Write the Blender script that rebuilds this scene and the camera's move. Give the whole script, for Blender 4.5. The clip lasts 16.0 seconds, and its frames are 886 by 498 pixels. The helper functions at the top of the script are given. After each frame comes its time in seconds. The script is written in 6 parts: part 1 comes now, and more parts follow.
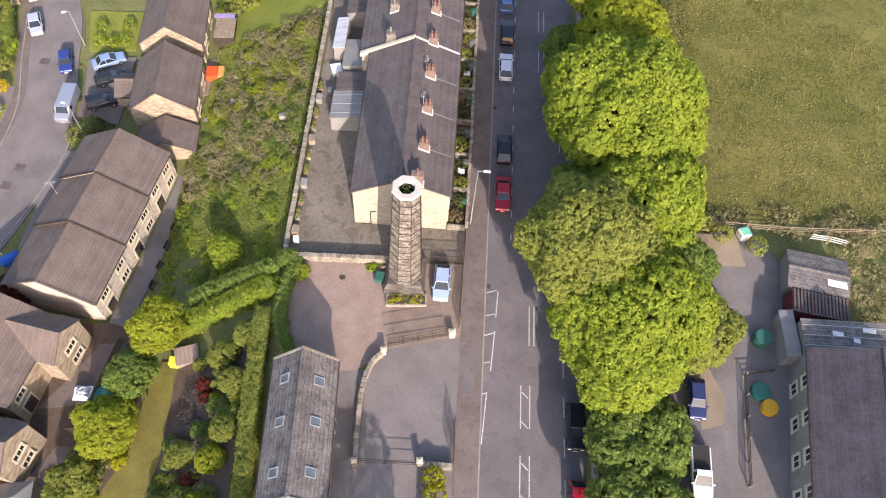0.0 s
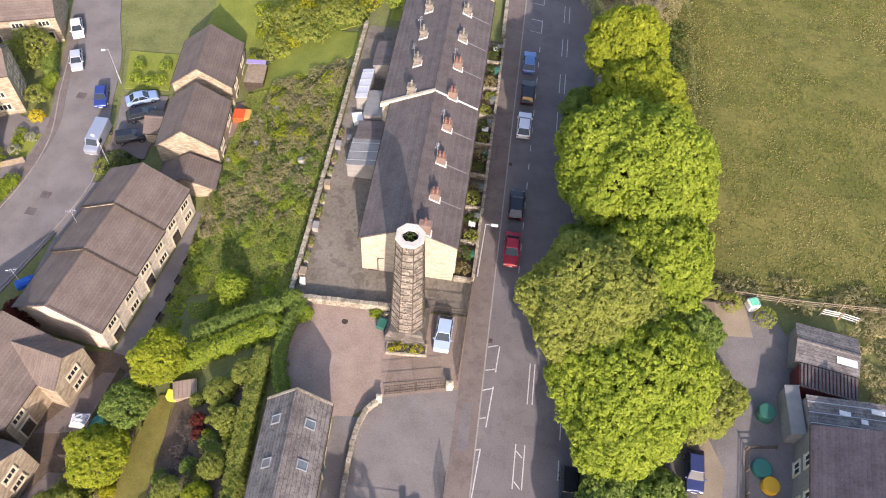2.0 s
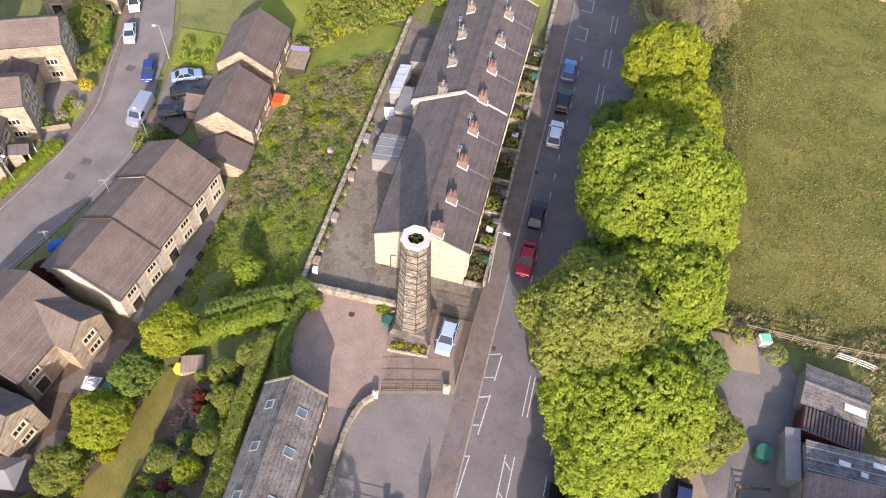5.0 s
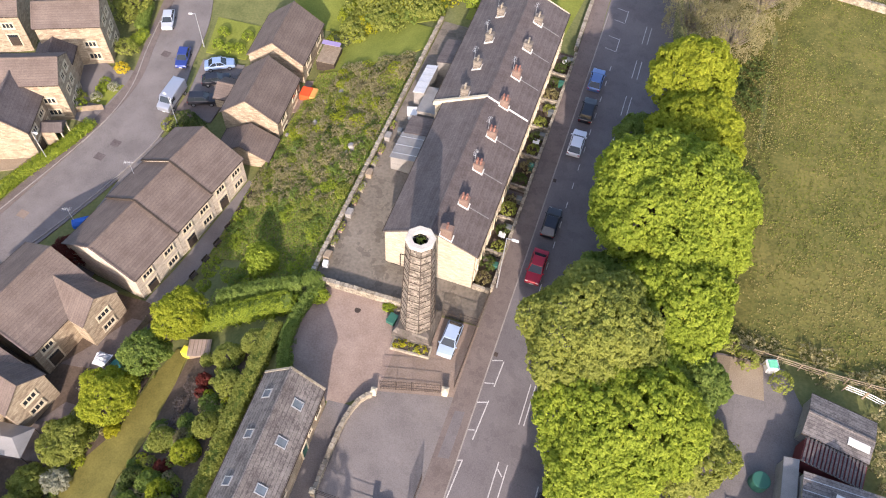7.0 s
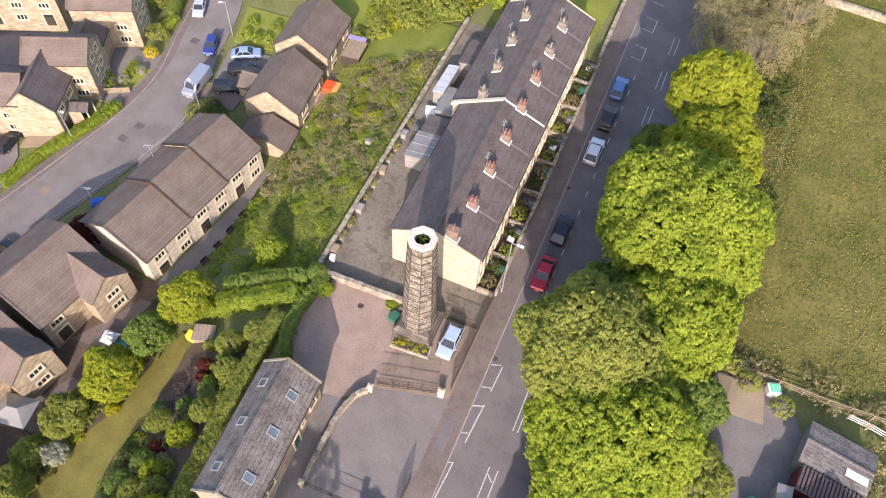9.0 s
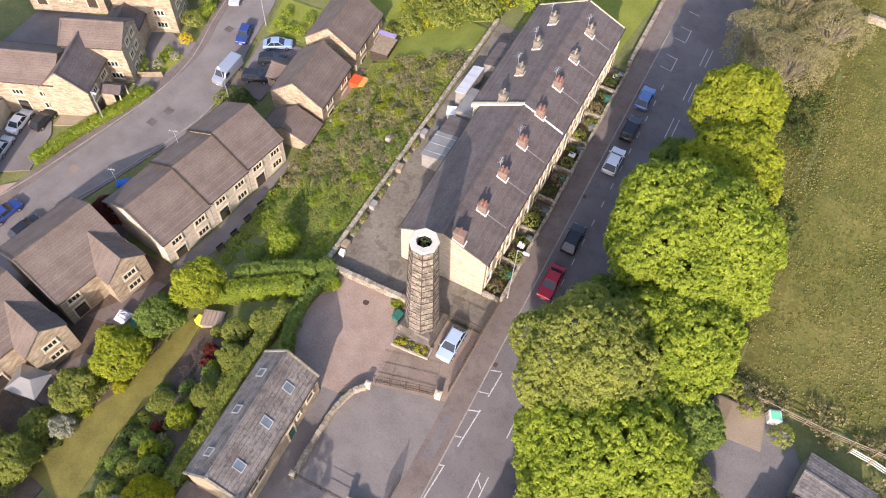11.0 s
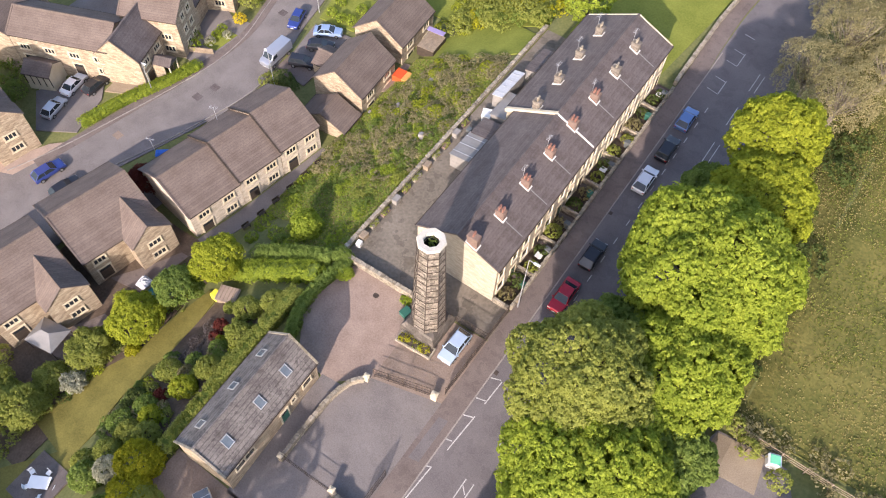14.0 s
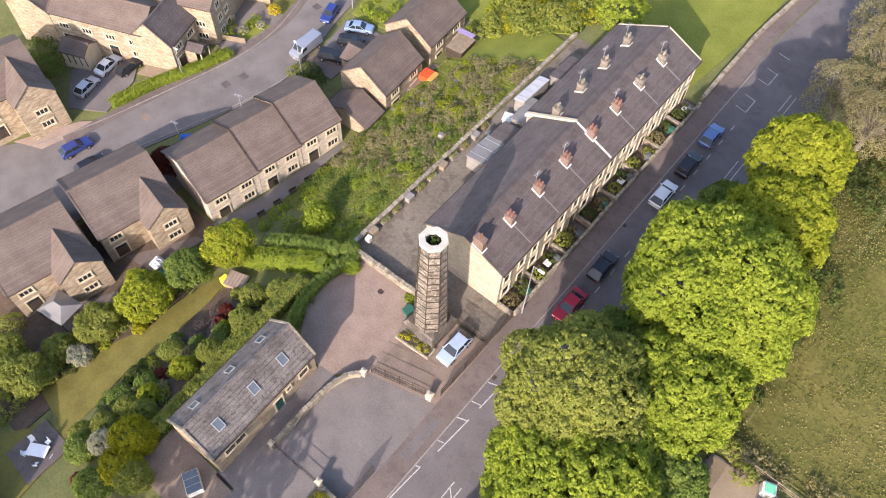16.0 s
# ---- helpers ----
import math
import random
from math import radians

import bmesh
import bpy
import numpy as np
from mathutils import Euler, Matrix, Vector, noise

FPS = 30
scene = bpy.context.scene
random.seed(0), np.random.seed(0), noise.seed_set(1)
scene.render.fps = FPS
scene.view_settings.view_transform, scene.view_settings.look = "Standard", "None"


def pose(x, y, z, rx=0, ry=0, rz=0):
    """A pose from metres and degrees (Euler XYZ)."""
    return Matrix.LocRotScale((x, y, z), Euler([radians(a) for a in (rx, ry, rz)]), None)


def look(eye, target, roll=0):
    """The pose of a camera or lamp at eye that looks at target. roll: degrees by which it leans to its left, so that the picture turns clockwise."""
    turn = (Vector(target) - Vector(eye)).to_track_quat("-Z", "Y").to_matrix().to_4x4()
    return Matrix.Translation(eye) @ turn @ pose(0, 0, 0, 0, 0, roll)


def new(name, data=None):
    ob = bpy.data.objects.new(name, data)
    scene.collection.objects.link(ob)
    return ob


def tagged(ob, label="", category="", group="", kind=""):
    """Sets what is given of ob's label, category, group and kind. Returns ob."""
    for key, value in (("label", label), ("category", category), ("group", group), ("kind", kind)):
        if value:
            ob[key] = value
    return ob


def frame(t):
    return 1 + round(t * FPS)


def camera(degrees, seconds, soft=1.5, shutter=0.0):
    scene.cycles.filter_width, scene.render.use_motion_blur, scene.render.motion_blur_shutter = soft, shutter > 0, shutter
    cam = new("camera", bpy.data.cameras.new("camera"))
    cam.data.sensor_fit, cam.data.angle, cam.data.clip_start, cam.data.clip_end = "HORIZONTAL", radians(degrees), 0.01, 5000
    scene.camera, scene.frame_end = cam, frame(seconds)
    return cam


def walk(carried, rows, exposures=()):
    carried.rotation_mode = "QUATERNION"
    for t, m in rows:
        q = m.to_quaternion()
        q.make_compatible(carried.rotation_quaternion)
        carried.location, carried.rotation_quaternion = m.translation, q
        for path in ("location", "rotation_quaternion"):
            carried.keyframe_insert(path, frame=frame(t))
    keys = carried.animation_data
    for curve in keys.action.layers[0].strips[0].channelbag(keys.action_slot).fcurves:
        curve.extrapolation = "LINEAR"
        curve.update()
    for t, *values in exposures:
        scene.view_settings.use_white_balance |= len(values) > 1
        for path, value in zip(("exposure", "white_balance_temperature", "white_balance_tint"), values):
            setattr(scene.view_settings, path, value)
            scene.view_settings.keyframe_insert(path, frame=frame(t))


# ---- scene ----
cam = camera(61.9, 16.0, soft=1.1)
PATH = [
    (0, (2.701, -38.806, 69.491), (2.729, -37.757, 67.789), 5.7),
    (0.5, (3.221, -38.875, 69.31), (3.227, -37.793, 67.628), 5.7),
    (1, (3.823, -38.962, 69.31), (3.806, -37.838, 67.656), 5.6),
    (1.5, (4.466, -39.076, 69.221), (4.424, -37.913, 67.594), 5.5),
    (2, (5.219, -39.033, 69.338), (5.153, -37.866, 67.715), 5.4),
    (2.5, (5.914, -38.802, 69.5), (5.825, -37.641, 67.875), 5.4),
    (3, (6.686, -38.477, 69.678), (6.573, -37.323, 68.048), 5.3),
    (3.5, (7.348, -38.08, 69.903), (7.212, -36.936, 68.269), 5.3),
    (4, (7.918, -37.728, 70.078), (7.761, -36.593, 68.439), 5.3),
    (6.5, (11.297, -36.622, 70.387), (11.025, -35.519, 68.741), 5.0),
    (7, (11.965, -36.27, 70.491), (11.669, -35.176, 68.843), 4.9),
    (7.5, (12.628, -35.99, 70.386), (12.311, -34.902, 68.738), 4.9),
    (8, (13.32, -35.567, 70.454), (12.981, -34.491, 68.803), 4.7),
    (8.5, (13.732, -35.336, 70.569), (13.379, -34.267, 68.916), 4.9),
    (9, (14.271, -35.088, 70.606), (13.9, -34.026, 68.952), 5.0),
    (11.5, (17.702, -32.434, 71.278), (17.217, -31.445, 69.608), 3.9),
    (12, (18.26, -32.09, 71.257), (17.754, -31.112, 69.587), 4.0),
    (12.5, (18.906, -31.642, 71.167), (18.378, -30.677, 69.497), 3.8),
    (13, (19.493, -31.393, 71.035), (18.945, -30.437, 69.366), 3.9),
    (13.5, (20.004, -30.896, 71.0), (19.436, -29.955, 69.329), 3.8),
    (14, (20.465, -30.37, 71.12), (19.88, -29.445, 69.446), 3.8),
    (14.5, (21.052, -29.987, 71.054), (20.448, -29.074, 69.38), 3.7),
    (15, (21.604, -29.545, 70.985), (20.981, -28.646, 69.31), 3.7),
    (15.5, (22.238, -29.074, 70.857), (21.595, -28.187, 69.184), 3.6),
    (16, (22.919, -28.741, 70.627), (22.253, -27.864, 68.957), 3.7),
]
walk(cam, [(t, look(eye, target, roll)) for t, eye, target, roll in PATH], ((0.0, 1.12, 6350, 21.0), (4.0, 1.18, 6350, 21.0), (16.0, 1.16, 6350, 21.0)))

# ---- light ----
SUN_EL, SUN_AZ = 24.0, 16.0          # height of the sun, and how far the shadows lean west of north
el, az = radians(SUN_EL), radians(SUN_AZ)
to_sun = Vector((math.sin(az) * math.cos(el), -math.cos(az) * math.cos(el), math.sin(el)))
sun = new("sun", bpy.data.lights.new("sun", "SUN"))
sun.data.energy, sun.data.angle, sun.data.color = 3.2, radians(0.6), (1.0, 0.90, 0.76)
sun.matrix_world = to_sun.to_track_quat("Z", "Y").to_matrix().to_4x4()
world = bpy.data.worlds.new("sky")
scene.world = world
world.use_nodes = True
sky = world.node_tree.nodes.new("ShaderNodeTexSky")
sky.sky_type, sky.sun_disc = "NISHITA", False
sky.sun_elevation, sky.sun_rotation = el, math.pi - az
sky.air_density, sky.dust_density = 1.2, 2.0
world.node_tree.links.new(sky.outputs["Color"], world.node_tree.nodes["Background"].inputs["Color"])
world.node_tree.nodes["Background"].inputs["Strength"].default_value = 0.15


# ---- materials ----
def material(name, low, high, scale=1.0, rough=0.85, bump=0.2, fine=18.0, metal=0.0, spread=0.0, stain=0.0, bands=None, coords="Object", blocks=None):
    """Two scales of noise between two colours, a spread from object to object (or island), stains, and fine relief; bands: (axis, per metre, depth) for courses."""
    m = bpy.data.materials.new(name)
    m.use_nodes = True
    nt = m.node_tree
    node, link = nt.nodes.new, nt.links.new
    bsdf = nt.nodes["Principled BSDF"]
    bsdf.inputs["Roughness"].default_value, bsdf.inputs["Metallic"].default_value = rough, metal
    bsdf.inputs["Specular IOR Level"].default_value = 0.3
    if coords == "World":
        vec = node("ShaderNodeNewGeometry").outputs["Position"]
    else:
        vec = node("ShaderNodeTexCoord").outputs["Object"]
    def noise_at(s, detail=4.0):
        n = node("ShaderNodeTexNoise")
        n.inputs["Scale"].default_value, n.inputs["Detail"].default_value = s, detail
        link(vec, n.inputs["Vector"])
        return n.outputs["Fac"]
    def maths(op, a, b):
        n = node("ShaderNodeMath")
        n.operation = op
        for i, v in enumerate((a, b)):
            if isinstance(v, (int, float)):
                n.inputs[i].default_value = v
            else:
                link(v, n.inputs[i])
        return n.outputs[0]
    big, small = noise_at(scale), noise_at(fine, 6.0)
    fac = maths("ADD", maths("MULTIPLY", big, 0.6), maths("MULTIPLY", small, 0.6))
    fac = maths("MULTIPLY", maths("SUBTRACT", fac, 0.38), 2.2)
    relief = small
    if spread:
        info = node("ShaderNodeObjectInfo").outputs["Random"]
        isle = node("ShaderNodeNewGeometry").outputs["Random Per Island"]
        pick = maths("FRACT", maths("ADD", info, isle), 0.0)
        fac = maths("ADD", fac, maths("MULTIPLY", maths("SUBTRACT", pick, 0.5), spread))
    if bands:
        axis, per, depth = bands
        sep = node("ShaderNodeSeparateXYZ")
        link(vec, sep.inputs[0])
        wob = maths("ADD", maths("MULTIPLY", sep.outputs[axis], per), maths("MULTIPLY", big, 0.15))
        saw = maths("FRACT", wob, 0.0)
        edge = maths("GREATER_THAN", saw, 0.84)
        fac = maths("SUBTRACT", fac, maths("MULTIPLY", edge, depth))
        cell = node("ShaderNodeTexWhiteNoise")
        cell.noise_dimensions = "1D"
        link(maths("FLOOR", wob, 0.0), cell.inputs["W"])
        fac = maths("ADD", fac, maths("MULTIPLY", maths("SUBTRACT", cell.outputs["Value"], 0.5), 0.25))
        relief = maths("SUBTRACT", small, maths("MULTIPLY", edge, 0.8))
    if blocks:
        # coursed blocks: (length, height, joint) laid on upright walls of any direction
        sep = node("ShaderNodeSeparateXYZ")
        link(vec, sep.inputs[0])
        flat = node("ShaderNodeCombineXYZ")
        link(maths("ADD", sep.outputs[0], sep.outputs[1]), flat.inputs[0])
        link(sep.outputs[2], flat.inputs[1])
        br = node("ShaderNodeTexBrick")
        br.inputs["Scale"].default_value, br.inputs["Brick Width"].default_value, br.inputs["Row Height"].default_value = 1.0, blocks[0], blocks[1]
        br.inputs["Mortar Size"].default_value, br.inputs["Color1"].default_value, br.inputs["Color2"].default_value = blocks[2], (0, 0, 0, 1), (1, 1, 1, 1)
        br.inputs["Mortar"].default_value = (0.25, 0.25, 0.25, 1)
        link(flat.outputs[0], br.inputs["Vector"])
        fac = maths("ADD", maths("MULTIPLY", fac, 0.5), maths("MULTIPLY", maths("SUBTRACT", br.outputs["Color"], 0.25), 0.75))
        relief = maths("SUBTRACT", small, maths("MULTIPLY", br.outputs["Fac"], 0.8))
    mix = node("ShaderNodeMix")
    mix.data_type, mix.clamp_factor = "RGBA", True
    link(fac, mix.inputs["Factor"])
    mix.inputs["A"].default_value, mix.inputs["B"].default_value = (*low, 1), (*high, 1)
    colour = mix.outputs["Result"]
    if stain:
        spot = noise_at(scale * 2.7 + 0.11, 8.0)
        k = maths("MULTIPLY", maths("GREATER_THAN", spot, 0.58), stain)
        m2 = node("ShaderNodeMix")
        m2.data_type = "RGBA"
        link(k, m2.inputs["Factor"])
        link(colour, m2.inputs["A"])
        m2.inputs["B"].default_value = (low[0] * 0.5, low[1] * 0.52, low[2] * 0.5, 1)
        colour = m2.outputs["Result"]
    link(colour, bsdf.inputs["Base Color"])
    if bump:
        b = node("ShaderNodeBump")
        b.inputs["Strength"].default_value, b.inputs["Distance"].default_value = bump, 0.05
        link(relief, b.inputs["Height"])
        link(b.outputs[0], bsdf.inputs["Normal"])
    return m


def plain(name, colour, rough=0.5, metal=0.0, spread=0.06):
    hi = tuple(min(1.0, c * (1 + spread) + 0.01) for c in colour)
    return material(name, colour, hi, 2.0, rough, 0.05, 30.0, metal)


def glass(name, tint=(0.02, 0.025, 0.03)):
    m = material(name, tint, tuple(c * 1.6 for c in tint), 1.0, 0.08, 0.0)
    m.node_tree.nodes["Principled BSDF"].inputs["Specular IOR Level"].default_value = 0.6
    return m


M = {
    "bank": material("rough_grass_bank", (0.10, 0.115, 0.035), (0.20, 0.20, 0.075), 0.35, 0.95, 0.6, 3.0, coords="World"),
    "asphalt": material("asphalt", (0.110, 0.098, 0.100), (0.193, 0.174, 0.174), 0.25, 0.9, 0.15, 9.0, stain=0.15, coords="World"),
    "asphalt_old": material("worn_asphalt", (0.129, 0.114, 0.108), (0.232, 0.209, 0.199), 0.3, 0.9, 0.15, 8.0, stain=0.07, coords="World"),
    "pavement": material("pavement_tarmac", (0.12, 0.095, 0.085), (0.20, 0.165, 0.15), 0.4, 0.9, 0.15, 8.0, stain=0.2, coords="World"),
    "setts": material("pink_setts", (0.225, 0.165, 0.133), (0.365, 0.28, 0.228), 0.5, 0.9, 0.3, 6.0, spread=0.6, coords="World"),
    "gravel": material("pale_gravel", (0.22, 0.17, 0.115), (0.36, 0.29, 0.21), 0.4, 0.95, 0.5, 10.0, coords="World"),
    "kerb": material("kerb_stone", (0.22, 0.20, 0.18), (0.34, 0.31, 0.28), 0.8, 0.85, 0.2, spread=0.4, coords="World"),
    "marking": material("road_paint", (0.30, 0.295, 0.28), (0.62, 0.61, 0.59), 1.5, 0.8, 0.1, 7.0, coords="World"),
    "slate": material("slate_roof", (0.082, 0.066, 0.062), (0.160, 0.136, 0.130), 0.5, 0.72, 0.35, 5.0, bands=(1, 3.4, 0.25), stain=0.15),
    "slate_x": material("stone_slate_roof", (0.085, 0.073, 0.070), (0.27, 0.245, 0.225), 0.7, 0.85, 0.5, 6.0, bands=(1, 3.0, 0.4), stain=0.4),
    "tile": material("brown_concrete_tiles", (0.110, 0.084, 0.071), (0.196, 0.154, 0.132), 0.5, 0.85, 0.35, 6.0, bands=(1, 3.2, 0.35), stain=0.08),
    "stone": material("yellow_sandstone", (0.25, 0.19, 0.13), (0.51, 0.425, 0.305), 0.8, 0.9, 0.4, 5.0, blocks=(0.55, 0.22, 0.018)),
    "stone_row": material("cream_sandstone", (0.42, 0.355, 0.275), (0.72, 0.63, 0.51), 0.8, 0.9, 0.4, 5.0, blocks=(0.55, 0.22, 0.018)),
    "slate_dark": material("plum_slate_roof", (0.060, 0.048, 0.054), (0.128, 0.104, 0.112), 0.5, 0.7, 0.35, 5.0, bands=(1, 3.4, 0.25), stain=0.2),
    "stone_terrace": material("pale_terrace_stone", (0.35, 0.30, 0.225), (0.54, 0.475, 0.37), 0.7, 0.9, 0.3, 5.0, blocks=(0.45, 0.19, 0.012)),
    "stack_stone": material("sooty_stack_stone", (0.13, 0.11, 0.09), (0.30, 0.265, 0.22), 1.5, 0.9, 0.4, 6.0, blocks=(0.4, 0.16, 0.012)),
    "plinth": material("black_sooty_gritstone", (0.075, 0.065, 0.055), (0.20, 0.175, 0.15), 1.0, 0.95, 0.5, 5.0, blocks=(0.7, 0.3, 0.02)),
    "stone_pale": material("pale_dressed_stone", (0.50, 0.43, 0.30), (0.68, 0.60, 0.45), 0.8, 0.85, 0.2, 8.0),
    "stone_wall": material("weathered_gritstone", (0.20, 0.17, 0.125), (0.42, 0.37, 0.29), 1.0, 0.95, 0.6, 4.0, spread=0.7, stain=0.3),
    "chimney_stone": material("sooty_sandstone_blocks", (0.108, 0.094, 0.078), (0.31, 0.272, 0.225), 0.9, 0.92, 0.5, 5.0, spread=0.9, stain=0.2),
    "rim": material("pale_capping_stone", (0.43, 0.40, 0.34), (0.62, 0.58, 0.51), 1.2, 0.8, 0.2, 9.0),
    "soot": plain("soot", (0.03, 0.028, 0.025), 0.95),
    "iron": material("rusty_iron", (0.045, 0.035, 0.03), (0.10, 0.075, 0.06), 3.0, 0.7, 0.2, 20.0, 0.3),
    "brick": material("red_brick", (0.155, 0.105, 0.085), (0.29, 0.205, 0.165), 1.5, 0.9, 0.3, 9.0, bands=(2, 11.0, 0.4)),
    "pot": material("terracotta_pot", (0.19, 0.088, 0.064), (0.34, 0.172, 0.128), 3.0, 0.85, 0.1),
    "flashing": material("lime_flashing", (0.62, 0.60, 0.56), (0.82, 0.80, 0.76), 3.0, 0.7, 0.1),
    "white": plain("white_paint", (0.74, 0.74, 0.72), 0.45),
    "glass": glass("window_glass"),
    # paler blue-grey base colour paints in the sky mirrored by the panes
    "glass_sky": glass("sky_painted_glass", (0.10, 0.12, 0.14)),
    "wood": material("weathered_timber", (0.20, 0.15, 0.10), (0.36, 0.29, 0.21), 2.0, 0.85, 0.3, 14.0),
    "dark_wood": material("dark_stained_timber", (0.035, 0.026, 0.02), (0.08, 0.06, 0.045), 2.0, 0.8, 0.2, 14.0),
    "bark": material("bark", (0.06, 0.048, 0.035), (0.14, 0.11, 0.085), 2.0, 0.95, 0.6, 12.0),
    "pale_bark": material("pale_grey_bark", (0.17, 0.145, 0.11), (0.32, 0.28, 0.22), 2.0, 0.95, 0.4, 12.0),
    "tyre": plain("rubber", (0.02, 0.02, 0.02), 0.9),
    "alloy": plain("alloy_rim", (0.45, 0.45, 0.46), 0.35, 0.8),
    "lead": material("lead_sheet", (0.17, 0.165, 0.16), (0.28, 0.272, 0.265), 0.8, 0.6, 0.1),
    "galv": material("galvanised_steel", (0.40, 0.41, 0.42), (0.58, 0.59, 0.60), 1.0, 0.45, 0.05, 10.0, 0.5),
    "render": material("grey_pebbledash", (0.20, 0.185, 0.17), (0.33, 0.31, 0.285), 0.8, 0.95, 0.4, 14.0, stain=0.2),
}


def leaf_material(name, low, high):
    m = material(name, low, high, 0.35, 0.65, 0.0, 1.5, spread=0.6)
    b = m.node_tree.nodes["Principled BSDF"]
    b.inputs["Subsurface Weight"].default_value = 0.0
    b.inputs["Specular IOR Level"].default_value = 0.15
    # light that shines through the leaf
    nt = m.node_tree
    through_leaf, blend = nt.nodes.new("ShaderNodeBsdfTranslucent"), nt.nodes.new("ShaderNodeMixShader")
    nt.links.new(b.inputs["Base Color"].links[0].from_socket, through_leaf.inputs["Color"])
    blend.inputs[0].default_value = 0.5
    out = nt.nodes["Material Output"]
    nt.links.new(b.outputs[0], blend.inputs[1])
    nt.links.new(through_leaf.outputs[0], blend.inputs[2])
    nt.links.new(blend.outputs[0], out.inputs["Surface"])
    return m


LEAF = {
    "lime": leaf_material("yellow_green_leaves", (0.215, 0.288, 0.03), (0.405, 0.475, 0.06)),
    "green": leaf_material("mid_green_leaves", (0.155, 0.225, 0.045), (0.29, 0.37, 0.085)),
    "olive": leaf_material("olive_leaves", (0.235, 0.265, 0.05), (0.37, 0.40, 0.095)),
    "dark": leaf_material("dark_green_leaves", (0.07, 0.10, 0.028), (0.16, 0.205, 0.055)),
    "yellow": leaf_material("golden_leaves", (0.26, 0.26, 0.012), (0.52, 0.50, 0.03)),
    "red": leaf_material("copper_leaves", (0.11, 0.022, 0.016), (0.22, 0.06, 0.045)),
    "brown": leaf_material("dry_twigs_and_buds", (0.20, 0.175, 0.075), (0.38, 0.33, 0.16)),
    "twig": leaf_material("bare_twigs_and_buds", (0.27, 0.24, 0.115), (0.47, 0.42, 0.22)),
    "heather": leaf_material("grey_purple_heather", (0.115, 0.095, 0.085), (0.25, 0.205, 0.19)),
    "spring": leaf_material("golden_green_leaves", (0.27, 0.318, 0.026), (0.435, 0.465, 0.046)),
    "pale": leaf_material("pale_blossom", (0.30, 0.30, 0.20), (0.52, 0.52, 0.40)),
    "flower": leaf_material("yellow_flowers", (0.55, 0.42, 0.02), (0.75, 0.62, 0.05)),
}
PAINT = {}


def paint(name, colour, metal=0.3):
    if name not in PAINT:
        m = plain(name + "_car_paint", colour, 0.3, metal)
        m.node_tree.nodes["Principled BSDF"].inputs["Coat Weight"].default_value = 0.6
        PAINT[name] = m
    return PAINT[name]


# ---- mesh helpers ----
def part(name, bm, mat, parent=None, label="", smooth=False):
    me = bpy.data.meshes.new(name)
    if smooth:
        for f in bm.faces:
            f.smooth = True
    bm.to_mesh(me)
    bm.free()
    me.materials.append(mat)
    ob = new(name, me)
    ob.parent = parent
    if label:
        tagged(ob, label)
    return ob


def thing(name, m, label, category, group="", kind=""):
    ob = new(name)
    ob.matrix_world = m
    ob.empty_display_size = 0.3
    return tagged(ob, label, category, group, kind)


def box(bm, cx, cy, cz, sx, sy, sz, rot=0.0):
    """A box by its middle and full sizes, turned by rot degrees about z."""
    m = Matrix.Translation((cx, cy, cz)) @ Matrix.Rotation(radians(rot), 4, "Z") @ Matrix.Diagonal((sx, sy, sz, 1))
    return bmesh.ops.create_cube(bm, size=1.0, matrix=m)["verts"]


def boxes(*rows, bevel=0.0):
    bm = bmesh.new()
    for r in rows:
        box(bm, *r)
    if bevel:
        bmesh.ops.bevel(bm, geom=bm.edges[:], offset=bevel, segments=1, affect="EDGES")
    return bm


def rod(bm, a, b, r, n=6, r2=None):
    a, b = Vector(a), Vector(b)
    d = b - a
    m = Matrix.Translation((a + b) / 2) @ d.to_track_quat("Z", "Y").to_matrix().to_4x4()
    return bmesh.ops.create_cone(bm, cap_ends=True, segments=n, radius1=r, radius2=r if r2 is None else r2, depth=d.length, matrix=m)["verts"]


def solid(points, faces):
    bm = bmesh.new()
    v = [bm.verts.new(p) for p in points]
    for f in faces:
        bm.faces.new([v[i] for i in f])
    bmesh.ops.recalc_face_normals(bm, faces=bm.faces[:])
    return bm


def prism(outline, z0, z1):
    """An upright prism over a flat outline (list of x, y)."""
    n = len(outline)
    pts = [(x, y, z0) for x, y in outline] + [(x, y, z1) for x, y in outline]
    return solid(pts, [list(range(n))[::-1], list(range(n, 2 * n))] + [(i, (i + 1) % n, n + (i + 1) % n, n + i) for i in range(n)])


# ---- ground ----
def lerp_rows(rows, x):
    return float(np.interp(x, [r[0] for r in rows], [r[1] for r in rows]))


NORTH = [(-300, -22), (-110, -13), (-60, -9.3), (-30, -9.1), (-15, -1.8), (-13.6, -1.0), (-13.0, 0), (19.2, 0), (20, 0.6), (25, 4.0), (31, 6.0), (45, 6.6), (120, 10), (300, 20)]
SOUTH = [(-300, -22), (-110, -13), (-60, -9.3), (-36, -9.0), (-29, -7.2), (-23, -5.5), (-18, -2.8), (-13.5, -0.9), (-12.7, -0.4), (-12.0, 0), (19.2, 0), (20, 0.6), (25, 4.0), (31, 6.0), (45, 6.6), (120, 10), (300, 20)]


def ground(x, y):
    w = min(1.0, max(0.0, (y + 6) / 9))
    w = w * w * (3 - 2 * w)
    return w * lerp_rows(NORTH, x) + (1 - w) * lerp_rows(SOUTH, x) + 0.1 + 0.058 * min(80, max(-70, y))


